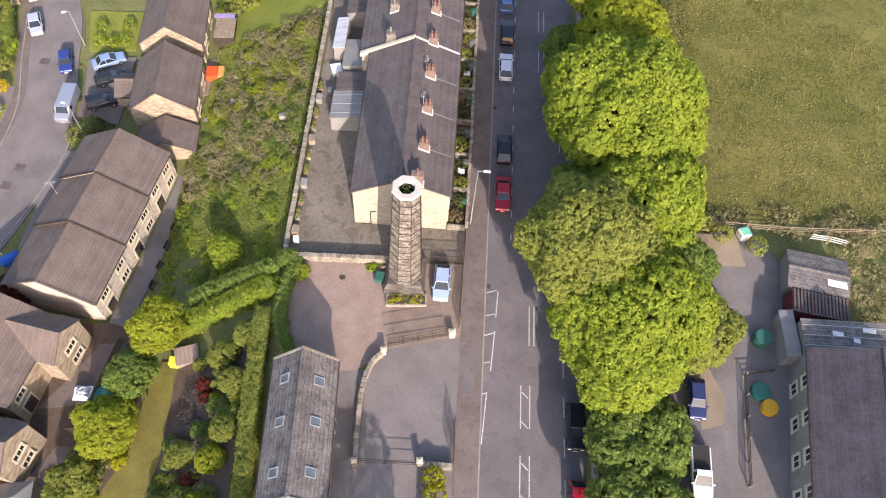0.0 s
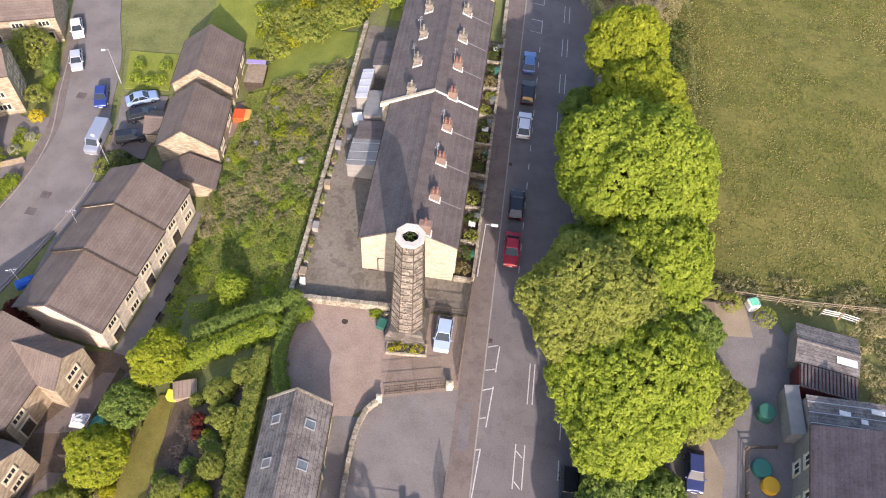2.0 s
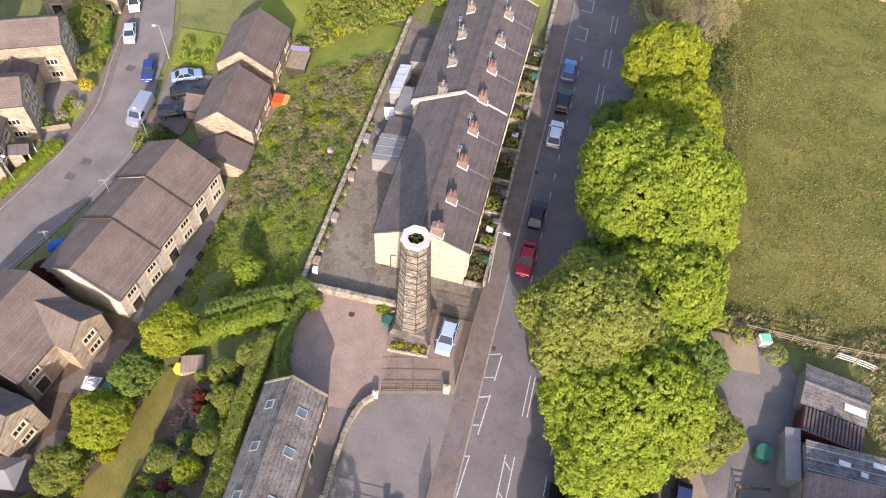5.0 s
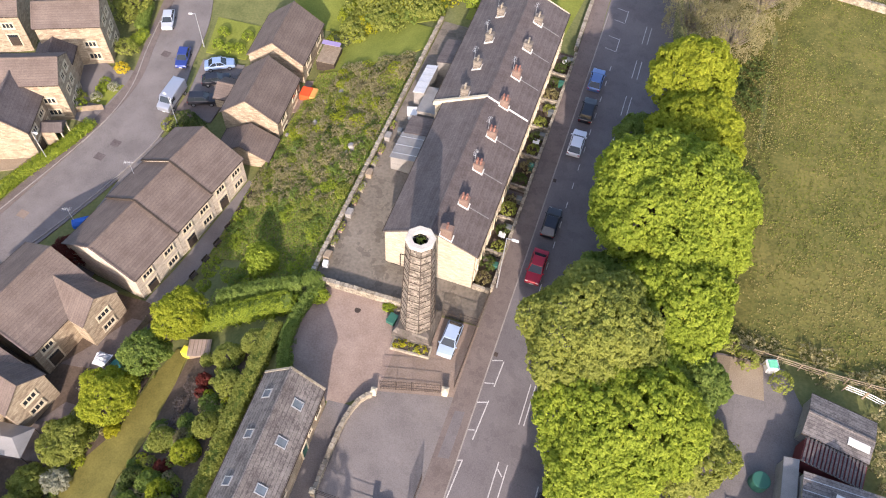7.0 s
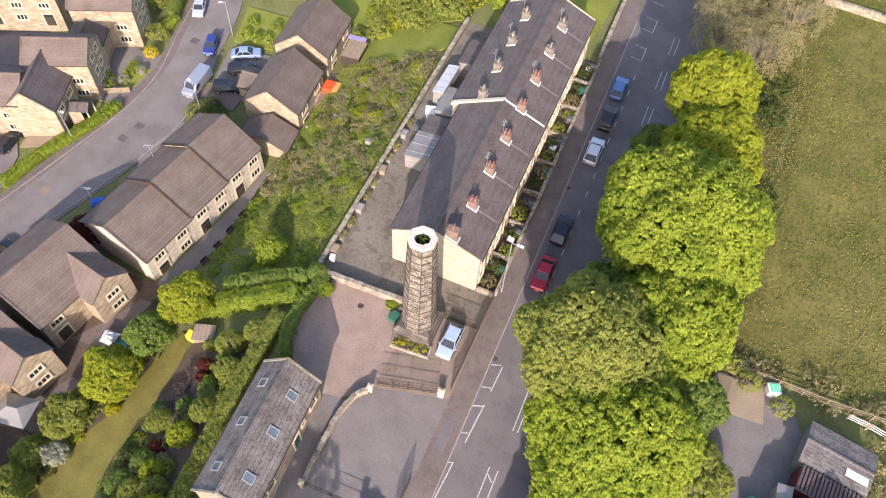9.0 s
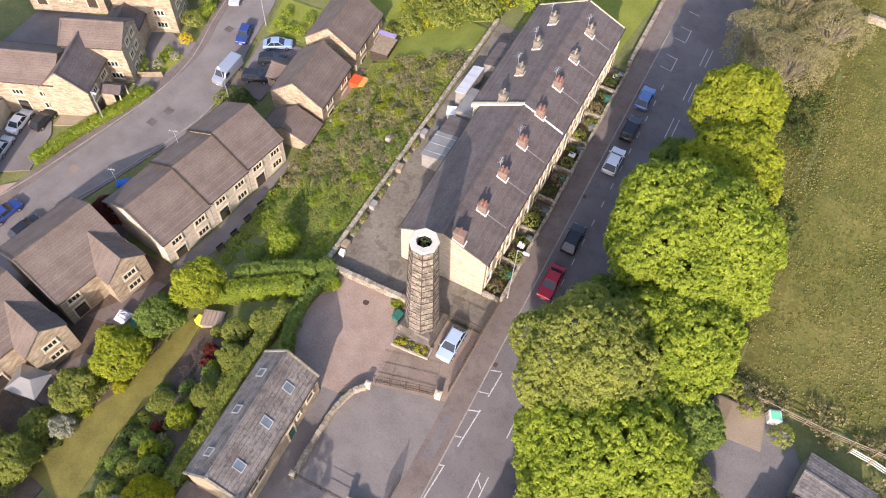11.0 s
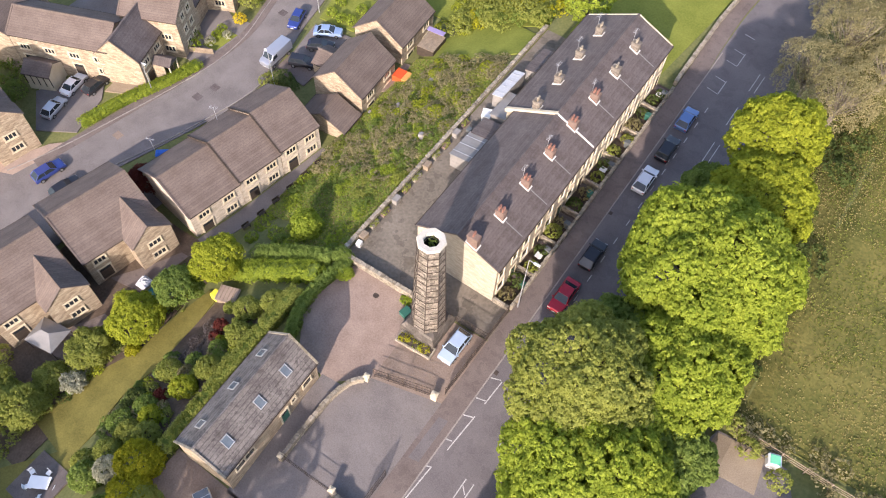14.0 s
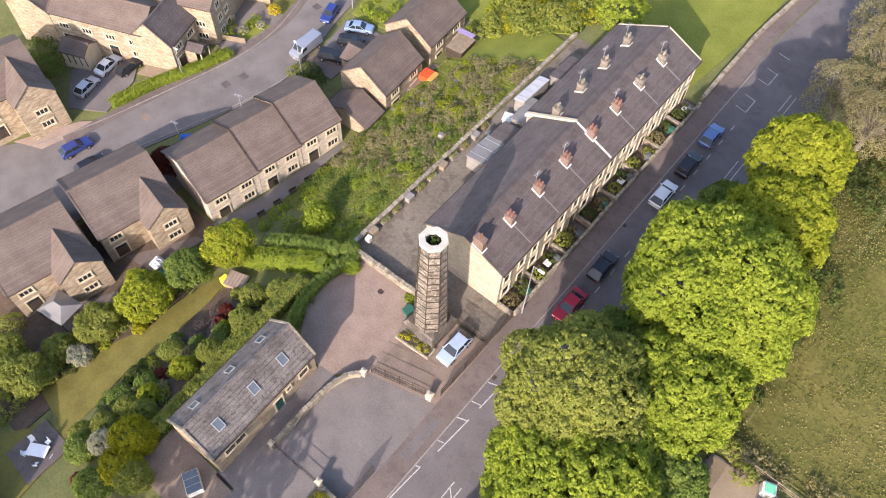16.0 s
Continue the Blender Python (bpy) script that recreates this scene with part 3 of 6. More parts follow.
estate_house("sandstone wing with dark striped roof and small porch", -63.45, 14.1, -8.6, 111, 9.8, 3.3, 3.3, 3.0, eave=5.2, roof="slate")
estate_house("long sandstone range behind the parking court", -71.6, 9.6, -8.8, 23, 15.4, 3.7, 3.7, 2.1, eave=5.8)
estate_house("sandstone gabled house at the end of the long range", -82.4, 6.4, -9.2, 112, 10, 3.6, 3.6, 2.6, eave=6.0)
estate_house("three-storey sandstone house on the corner of the estate road", -63.6, 19.3, -8.2, 25, 8.6, 3.1, 3.1, 1.9, eave=6.8, gable=3)
estate_house("three-storey sandstone house beyond the shared drive", -64.7, 30.7, -7.6, 25, 9.0, 3.1, 3.1, 1.9, eave=7.0, gable=3)
estate_house("sandstone house with lit wall beyond the parking yard", -79.7, 29.1, -7.6, 25, 12, 3.4, 3.4, 2.2, eave=5.6)
estate_house("sandstone house beyond the shared drive", -66.5, 46.5, -7.0, 20, 11, 4.2, 4.2, 3.0)
house("garage", "shaded stone garage block with dark slate roof", at(-65.0, 25.4, -8.0, 115), 4.6, 2.5, 2.5, 4.0, 4.0, 5.6, "slate", "stone", category="garage")
sheet("shared_drive", [(-84, 13), (-58.5, 22), (-56.2, 27.6), (-62, 30), (-84, 25)], 0.045, M["asphalt_old"], "tarmac drive and yard between the estate houses", "driveway")
# porch of the striped-roof wing
porch = thing("porch", at(-58.3, 14.6, -8.55, 111), "small gabled porch with pale posts beside a house door", "porch")
part("roof", solid([(-1.2, -1.3, 2.5), (0, -1.3, 3.3), (1.2, -1.3, 2.5), (-1.2, 1.6, 2.5), (0, 1.6, 3.3), (1.2, 1.6, 2.5)], [(0, 1, 4, 3), (1, 2, 5, 4), (0, 2, 1), (3, 4, 5), (0, 3, 5, 2)]), M["slate"], porch)
for sx in (-1.05, 1.05):
    part("post", boxes((sx, -1.15, 1.25, 0.16, 0.16, 2.5)), M["stone_pale"], porch)
    part("side_wall", boxes((sx, 0.6, 1.25, 0.14, 1.8, 2.5)), M["stone"], porch)
house("stone_outhouse", "small stone lean-to with brown tiled roof", at(-32.6, 21.4, -8.9, 96.5), 4.2, 3.6, 3.6, 2.7, 2.7, 4.6, "tile", "stone", category="outhouse")
house("garage", "small stone garage with brown tiled roof", at(-39.3, 29.4, -8.0, 6), 3.4, 2.0, 2.0, 2.6, 2.6, 3.6, "tile", "stone", category="garage")
# out-of-view house, added so its shadow falls across the lower lawn
estate_house("unseen house added to cast shade on the lower lawn", -26.5, -47.0, -9.6, 5, 14, 5.0, 5.0, 3.4)
farm = house("farmhouse", "dark slate-roofed farmhouse with grey rendered walls", at(41.3, -17.75, 5.0, 81), 15, 5.2, 5.2, 4.8, 4.8, 7.3, "slate_dark", "render")
for xx in (-5.2, -2.0, 1.4, 4.8):
    for zz in (0.9, 3.1):
        window(farm, xx, 5.2, zz, 1.1, 1.15, 1, 2, dark="white")
house("shed", "low shed with pale sheet roof beside the farm track", at(40.6, -0.6, 6.2, -9), 5.7, 1.9, 1.9, 2.2, 2.2, 2.6, "slate_x", "render", category="shed")


# ---- vegetation ----
def leaf_mesh(name, centres, normals, size, rng):
    """Folded diamond leaves at the centres, turned about the normals."""
    n = len(centres)
    r = rng.normal(size=(n, 3))
    u = np.cross(normals, r)
    u /= np.linalg.norm(u, axis=1, keepdims=True) + 1e-9
    v = np.cross(normals, u)
    s = size * rng.uniform(0.6, 1.3, (n, 1))
    quad = np.stack((centres - u * s, centres - v * s * 0.6 + normals * s * 0.18, centres + u * s, centres + v * s * 0.6 + normals * s * 0.18), 1).reshape(-1, 3)
    me = bpy.data.meshes.new(name)
    me.vertices.add(4 * n)
    me.vertices.foreach_set("co", quad.ravel().astype(np.float32))
    me.loops.add(4 * n)
    me.loops.foreach_set("vertex_index", np.arange(4 * n, dtype=np.int32))
    me.polygons.add(n)
    me.polygons.foreach_set("loop_start", np.arange(0, 4 * n, 4, dtype=np.int32))
    me.polygons.foreach_set("loop_total", np.full(n, 4, dtype=np.int32))
    me.update()
    me.validate()
    return me


def foliage(name, lobes, mat, parent, seed, clump=0.8, per=12, size=0.3, density=1.0, floor=-0.35, loose=0.35, backing=False):
    """A crown of clumps over lobes (x, y, z, rx, ry, rz); each clump is a small dome of leaves."""
    rng = np.random.default_rng(seed)
    C, Nn = [], []
    L = np.array(lobes, float)
    for i, (x, y, z, a, b, c) in enumerate(L):
        area = 4 * math.pi * ((a * b) ** 1.6 / 3 + (a * c) ** 1.6 / 3 + (b * c) ** 1.6 / 3) ** (1 / 1.6)
        n = max(6, int(density * area / (clump * clump * 1.1)))
        d = rng.normal(size=(n, 3))
        d /= np.linalg.norm(d, axis=1, keepdims=True)
        d = d[d[:, 2] > floor]
        lump = rng.uniform(0.86, 1.06, (len(d), 1))
        p = np.array((x, y, z)) + d * (a, b, c) * lump
        nn = d / (a, b, c)
        nn /= np.linalg.norm(nn, axis=1, keepdims=True)
        keep = np.ones(len(p), bool)
        for j in range(len(L)):
            if j != i:
                q = (p - L[j, :3]) / L[j, 3:]
                keep &= (q * q).sum(1) > 0.7
        C.append(p[keep])
        Nn.append(nn[keep])
    C, Nn = np.concatenate(C), np.concatenate(Nn)
    k = len(C)
    r = clump * rng.uniform(0.55, 1.15, (k, 1, 1))
    d = rng.normal(size=(k, per, 3)) * 0.75 + Nn[:, None, :] * 1.0
    d /= np.linalg.norm(d, axis=2, keepdims=True)
    pos = C[:, None, :] + d * r * rng.uniform(0.6, 1.0, (k, per, 1))
    nor = d + rng.normal(size=d.shape) * loose + np.array((0, 0, 0.35))
    nor /= np.linalg.norm(nor, axis=2, keepdims=True)
    pos, nor = pos.reshape(-1, 3), nor.reshape(-1, 3)
    sizes = np.full((len(pos), 1), size)
    if backing:
        # inner leaves that close the crown behind its skin
        deep = np.repeat(C - Nn * clump * 0.45, 4, 0) + rng.normal(size=(4 * k, 3)) * clump * 0.4
        turn = np.repeat(Nn, 4, 0) + rng.normal(size=(4 * k, 3)) * 0.35
        pos, nor = np.concatenate((pos, deep)), np.concatenate((nor, turn / np.linalg.norm(turn, axis=1, keepdims=True)))
        sizes = np.concatenate((sizes, np.full((4 * k, 1), size * 1.7)))
    me = leaf_mesh(name, pos, nor, sizes, rng)
    me.materials.append(mat)
    ob = new(name, me)
    ob.parent = parent
    return ob


def tree(x, y, lobes, mat, label, seed, trunk=0.35, name="tree", **kw):
    """lobes: (dx, dy, z above the foot, radius across, radius up)."""
    z = ground(x, y)
    t = thing(name, at(x, y, z - 0.1, 0), label, "tree" if name == "tree" else "shrub")
    top = max(l[2] for l in lobes)
    rng = random.Random(seed)
    bm = bmesh.new()
    rod(bm, (0, 0, -0.3), (0, 0, top * 0.55), trunk, 8, trunk * 0.6)
    for dx, dy, dz, r, rz in lobes:
        rod(bm, (0, 0, top * rng.uniform(0.25, 0.5)), (dx * 0.8, dy * 0.8, dz), trunk * 0.45, 6, 0.05)
    if mat == "twig":
        for k in range(90):
            dx, dy, dz, r, rz = rng.choice(lobes)
            a, b = rng.uniform(0, 6.28), rng.uniform(-0.2, 1.4)
            tip = Vector((dx + r * math.cos(a) * math.cos(b), dy + r * math.sin(a) * math.cos(b), dz + rz * math.sin(b)))
            rod(bm, tip * rng.uniform(0.35, 0.6) + Vector((0, 0, 0.5)), tip, 0.05, 4, 0.015)
    part("trunk", bm, M["pale_bark"] if mat == "twig" else M["bark"], t)
    foliage("crown", [(dx, dy, dz, r, r * rng.uniform(0.9, 1.1), rz) for dx, dy, dz, r, rz in lobes], LEAF[mat], t, seed, **kw)
    return t


def crown_lobes(r, h, seed, n=9, low=0.35, flat=1.0):
    """Uneven lobes filling a crown of radius r whose top is h above the foot."""
    rng = random.Random(seed)
    out = [(0, 0, h - r * 0.84 * flat, r * 0.84, r * 0.82 * flat)]
    for i in range(n):
        a = 2 * math.pi * (i + rng.uniform(-0.3, 0.3)) / n
        d = r * rng.uniform(0.52, 0.68)
        out.append((d * math.cos(a), d * math.sin(a), h * rng.uniform(low + 0.2, 0.8), r * rng.uniform(0.36, 0.48), r * rng.uniform(0.36, 0.5) * flat))
    for i in range(n):
        a = rng.uniform(0, 2 * math.pi)
        d = r * rng.uniform(0.1, 0.55)
        out.append((d * math.cos(a), d * math.sin(a), h - r * rng.uniform(0.35, 0.6) * flat, r * rng.uniform(0.25, 0.36), r * rng.uniform(0.25, 0.36) * flat))
    return out


def full_crown(r, h, seed):
    """A dense dome of a broad tree: a large core whose skin is broken into shallow billows."""
    rng = random.Random(seed)
    depth = min(r * 0.95, h * 0.42)
    zc = h - depth
    out = [(0, 0, zc, r * 0.88, depth * 0.93)]
    n = int(8 + r * 4)
    for i in range(n):
        up = 1 - 1.35 * (i + 0.5) / n
        a = 2.39996 * i + rng.uniform(-0.35, 0.35)
        flat = math.sqrt(max(0.0, 1 - up * up))
        k = rng.uniform(0.68, 0.82)
        w = r * rng.uniform(0.22, 0.36)
        out.append((k * r * flat * math.cos(a), k * r * flat * math.sin(a), zc + k * depth * up, w, w * rng.uniform(0.75, 1.0)))
    return out


mill_chimney()
# two out-of-view trees, added only for the shadows they throw northwards
tree(1.0, -41, crown_lobes(5.0, 13.5, 95), "green", "unseen tall tree added to cast dappled shade on the forecourt", 96, clump=0.6, per=12, size=0.2)
tree(-8.0, -42, crown_lobes(4.5, 11.0, 97), "green", "unseen broadleaf tree added to shade the barn terrace", 98, clump=0.6, per=12, size=0.2)


# ---- trees along the road ----
BIG = [(17.1, -1.5, 6.2, 17.4, "olive", "broad olive-green tree beside the road", 0.42, 0.12), (21.6, -6.7, 7.0, 12.8, "lime", "bright green broadleaf tree beside the road", 0.5, 0.15), (20.5, -11.6, 4.3, 11.4, "lime", "bright green broadleaf tree beside the road", 0.5, 0.15),
       (21.4, 15.3, 8.3, 16.4, "lime", "large bright green broadleaf tree beside the road", 0.52, 0.16), (23.7, 5.6, 5.7, 11.2, "lime", "bright green broadleaf tree on the bank", 0.5, 0.15), (21.0, -2.4, 4.4, 12.6, "lime", "bright green broadleaf tree on the bank", 0.5, 0.15), (24.0, 10.2, 4.6, 10.6, "lime", "bright green broadleaf tree on the bank", 0.5, 0.15),
       (20.5, 34.2, 4.8, 14.8, "spring", "golden-green broadleaf tree beside the road", 0.5, 0.15), (22.2, 26.6, 4.9, 12.6, "spring", "golden-green broadleaf tree on the bank", 0.5, 0.15),
       (22.6, -17.2, 4.8, 5.6, "green", "low spreading green tree beside the farm track", 0.42, 0.13), (27.9, -7.0, 4.0, 5.0, "olive", "dull green shrub beside the farm track", 0.4, 0.12),
       (26.6, -1.0, 3.8, 6.0, "green", "dark green shrub at the field corner", 0.42, 0.13), (22.4, -24.5, 4.6, 6.0, "green", "low spreading green tree beside the farm track", 0.42, 0.13),
       (18.2, 22.5, 3.6, 8.6, "green", "dark green understorey tree at the road edge", 0.42, 0.13), (18.3, 6.9, 3.9, 11.2, "green", "dark green tree between larger crowns", 0.42, 0.13),
       (17.6, 29.0, 3.4, 8.4, "green", "dark green understorey tree at the road edge", 0.42, 0.13)]
for i, (x, y, r, h, mat, lab, cl, sz) in enumerate(BIG):
    tree(x, y, full_crown(r, h, 10 + i), mat, lab, 20 + i, clump=cl, per=20, size=sz, density=1.5, backing=True)
for i, (x, y, r, h) in enumerate(((20.0, 52, 4.4, 9), (24.5, 47.5, 4.2, 7.5), (22, 60, 5.0, 9), (27.5, 55, 4.0, 6.5), (19.5, 68, 5.0, 8), (29, 70, 5.5, 8))):
    tree(x, y, crown_lobes(r, h, 60 + i), "twig", "sparse brownish tree with thin twiggy crown", 70 + i, clump=0.6, per=18, size=0.085, density=1.5, loose=1.4)


# ---- walls, fences and gates ----
def stone_wall_line(name, pts, height, width, label, seed=1, cap=0.0):
    """A dry-stone wall along a line: core, and stones standing proud along it."""
    t = thing(name, at(pts[0][0], pts[0][1], 0, 0), label, "wall", kind="structure")
    rng = random.Random(seed)
    line = curve_points(pts, 0.5) if len(pts) > 2 else [np.array(pts[0]) + (np.array(pts[1]) - np.array(pts[0])) * k / max(1, int(np.linalg.norm(np.array(pts[1]) - np.array(pts[0])) / 0.5)) for k in range(int(np.linalg.norm(np.array(pts[1]) - np.array(pts[0])) / 0.5) + 1)]
    core, stones = bmesh.new(), bmesh.new()
    for p, q in zip(line, line[1:]):
        d = q - p
        ang = math.degrees(math.atan2(d[1], d[0]))
        mx, my = (p + q) / 2 - np.array(pts[0])
        z = ground(*((p + q) / 2))
        ln = float(np.linalg.norm(d))
        box(core, mx, my, z + height / 2 - 0.3, ln + 0.03, width, height + 0.6, ang)
        box(stones, mx + rng.uniform(-0.03, 0.03), my, z + height + 0.05, ln * rng.uniform(0.8, 0.95), width + rng.uniform(0.04, 0.12), rng.uniform(0.12, 0.2), ang + rng.uniform(-5, 5))
        for s in (-1, 1):
            for h in np.arange(0.15, height - 0.05, 0.26):
                nx, ny = -d[1] / ln, d[0] / ln
                box(stones, mx + s * nx * width / 2, my + s * ny * width / 2, z + h, ln * rng.uniform(0.6, 0.92), rng.uniform(0.04, 0.1), rng.uniform(0.17, 0.23), ang)
    part("wall_core", core, M["stone_wall"], t)
    tagged(part("stones", stones, M["stone_wall"], t), kind="stuff")
    return t


stone_wall_line("yard_wall", [(-13.1, 1.2), (-1.9, 1.6)], 0.95, 0.4, "weathered gritstone wall across the end of the yard", 1)
stone_wall_line("back_wall", [(-13.2, 1.2), (-13.25, 46.0)], 0.7, 0.4, "long weathered stone retaining wall behind the terrace", 2)
stone_wall_line("curved_wall", [(-1.6, -9.0), (-2.5, -10.0), (-3.1, -12.3), (-3.2, -15.6), (-3.1, -19.5)], 0.8, 0.34, "curved dry-stone wall beside the forecourt", 3)
stone_wall_line("corner_wall", [(3.0, -19.6), (6.1, -19.7)], 0.9, 0.4, "short stone wall beside the lower gate", 4)
stone_wall_line("front_garden_wall", [(6.25, 6.6), (6.25, 45.4)], 0.75, 0.25, "low stone wall along the terrace gardens", 5)
stone_wall_line("verge_wall", [(6.0, 46.5), (5.9, 56), (6.0, 64), (7.6, 80)], 0.7, 0.4, "rough stone wall along the grass verge", 6)
stone_wall_line("pasture_wall", [(31.0, 62.4), (39, 61.4), (62, 58)], 0.9, 0.45, "pale dry-stone wall across the pasture", 8)
stone_wall_line("bank_wall", [(19.6, -60), (19.6, 46)], 0.9, 0.4, "dark stone wall under the roadside trees", 7)
for k in range(8):
    y = 6.4 + 4.9 * k
    stone_wall_line("garden_divider", [(4.1, y), (6.1, y)], 0.7, 0.2, "low stone wall between terrace front gardens", 20 + k)


def iron_panel(name, a, b, z, h, label, step=0.16, post=0.06, rails=(0.1, 0.55, 0.95), category="gate", bars=True, mat="iron", rake=0):
    """A panel of iron bars between two feet a and b (x, y)."""
    a, b = Vector((*a, 0)), Vector((*b, 0))
    ln = (b - a).length
    m = Matrix.Translation((a.x, a.y, z)) @ Matrix.Rotation(math.atan2(b.y - a.y, b.x - a.x), 4, "Z")
    t = thing(name, m, label, category)
    for x in (0, ln / 2, ln):
        part("post", boxes((x, 0, h / 2, post, post, h + 0.1)), M[mat], t)
    for r in rails:
        part("rail", boxes((ln / 2, 0, r * h, ln, 0.035, 0.05)), M[mat], t)
    if bars:
        n = int(ln / step)
        first = part("bar", boxes((0, 0, h * 0.5, 0.022, 0.022, h * 0.96)), M[mat], t)
        first.location.x = ln / n
        for i in range(2, n):
            o = new("bar", first.data)
            o.location.x = ln * i / n
            o.parent = t
    return t


GY = ground(2, -6.8) + 0.05
iron_panel("iron_gate", (-1.05, -8.0), (2.0, -7.1), GY, 1.9, "rusty iron double gate across the yard", rails=(0.06, 0.3, 0.62, 0.97))
iron_panel("iron_gate", (2.05, -7.08), (4.85, -6.3), GY, 1.9, "rusty iron double gate across the yard", rails=(0.06, 0.3, 0.62, 0.97))
iron_panel("railing", (6.05, -5.3), (6.1, -1.6), ground(6, -3), 1.6, "rusty iron railings along the pavement", category="railing")
iron_panel("railing", (6.1, -1.5), (6.12, 2.1), ground(6, 0), 1.6, "rusty iron railings along the pavement", category="railing")
iron_panel("railing", (2.3, 2.0), (6.1, 2.15), ground(4, 2), 1.6, "rusty iron railings behind the parked car", category="railing")
iron_panel("iron_gate", (6.15, 2.3), (6.2, 6.2), ground(6, 4) + 0.1, 1.5, "iron gate closing the passage beside the terrace", step=0.14)
iron_panel("field_gate", (-3.0, -19.75), (2.7, -19.6), ground(0, -19.6) + 0.05, 1.35, "low iron gate at the foot of the forecourt", rails=(0.08, 0.55, 0.95), bars=False)
iron_panel("iron_gate", (6.15, -19.4), (6.1, -15.3), ground(6, -17) + 0.05, 2.1, "tall open iron gate folded along the pavement", step=0.2)


def pillar(x, y, h, w, label, mat="stone_pale"):
    z = ground(x, y)
    t = thing("gate_pillar", at(x, y, z, 8), label, "pillar")
    part("shaft", boxes((0, 0, h / 2 - 0.1, w, w, h + 0.2), bevel=0.02), M[mat], t)
    part("cap", solid([(sx * w * 0.62, sy * w * 0.62, h + zz) for zz in (0, 0.1) for sx, sy in ((-1, -1), (1, -1), (1, 1), (-1, 1))] + [(0, 0, h + 0.25)],
                      [(3, 2, 1, 0)] + [(i, (i + 1) % 4, 4 + (i + 1) % 4, 4 + i) for i in range(4)] + [(4 + i, 4 + (i + 1) % 4, 8) for i in range(4)]), M["stone_pale"], t)


pillar(5.35, -6.25, 0.9, 0.6, "squat pale stone gate pillar beside the railings")
pillar(-1.45, -8.7, 0.95, 0.5, "pale stone pillar at the end of the curved wall")
pillar(3.0, -19.5, 1.3, 0.5, "dark stone pillar of the lower gate", "stone_wall")
pillar(-3.1, -19.9, 1.2, 0.45, "dark stone pillar of the lower gate", "stone_wall")

# planter at the foot of the mill chimney
pl = thing("planter", at(0.35, -2.75, ground(0.3, -2.7), 4), "raised stone planter with yellow-green shrubs", "planter")
part("kerb", boxes((0, -0.6, 0.15, 4.3, 0.18, 0.5), (0, 0.62, 0.15, 4.3, 0.18, 0.5), (-2.06, 0, 0.15, 0.18, 1.06, 0.5), (2.06, 0, 0.15, 0.18, 1.06, 0.5)), M["stone_wall"], pl)
part("soil", boxes((0, 0, 0.12, 3.9, 1.1, 0.4)), M["bark"], pl)
for i, lobe in enumerate(((-1.5, 0, 0.4, 0.5, 0.45, 0.35), (-0.7, 0.1, 0.4, 0.5, 0.4, 0.3), (1.1, 0, 0.45, 0.55, 0.45, 0.5), (0.2, 0, 0.35, 0.5, 0.4, 0.2))):
    foliage("shrub", [lobe], LEAF["yellow" if i != 3 else "olive"], pl, 8 + i, 0.22, 9, 0.08)

# ---- street lamps ----
def street_lamp(x, y, h, yaw, label, reach=1.2):
    t = thing("street_lamp", at(x, y, ground(x, y), yaw), label, "street lamp")
    bm = bmesh.new()
    rod(bm, (0, 0, -0.3), (0, 0, 1.4), 0.09, 8)
    rod(bm, (0, 0, 1.4), (0, 0, h), 0.06, 8, 0.045)
    part("column", bm, M["galv"], t)
    part("arm", boxes((reach * 0.35, 0, h, reach * 0.7, 0.06, 0.06)), M["galv"], t)
    part("lantern", boxes((reach * 0.75, 0, h + 0.02, reach * 0.6, 0.3, 0.16), bevel=0.05), M["white"], t)


street_lamp(6.7, 7.35, 9.6, 0, "tall grey steel street lamp at the kerb")
street_lamp(-48.5, 37.5, 6.0, 200, "grey street lamp beside the estate road", 0.9)
street_lamp(-57.2, 10.4, 6.0, 0, "grey street lamp in front of the hedge", 0.9)
street_lamp(-44.0, 22.0, 6.0, 160, "grey street lamp beside the row of houses", 0.9)


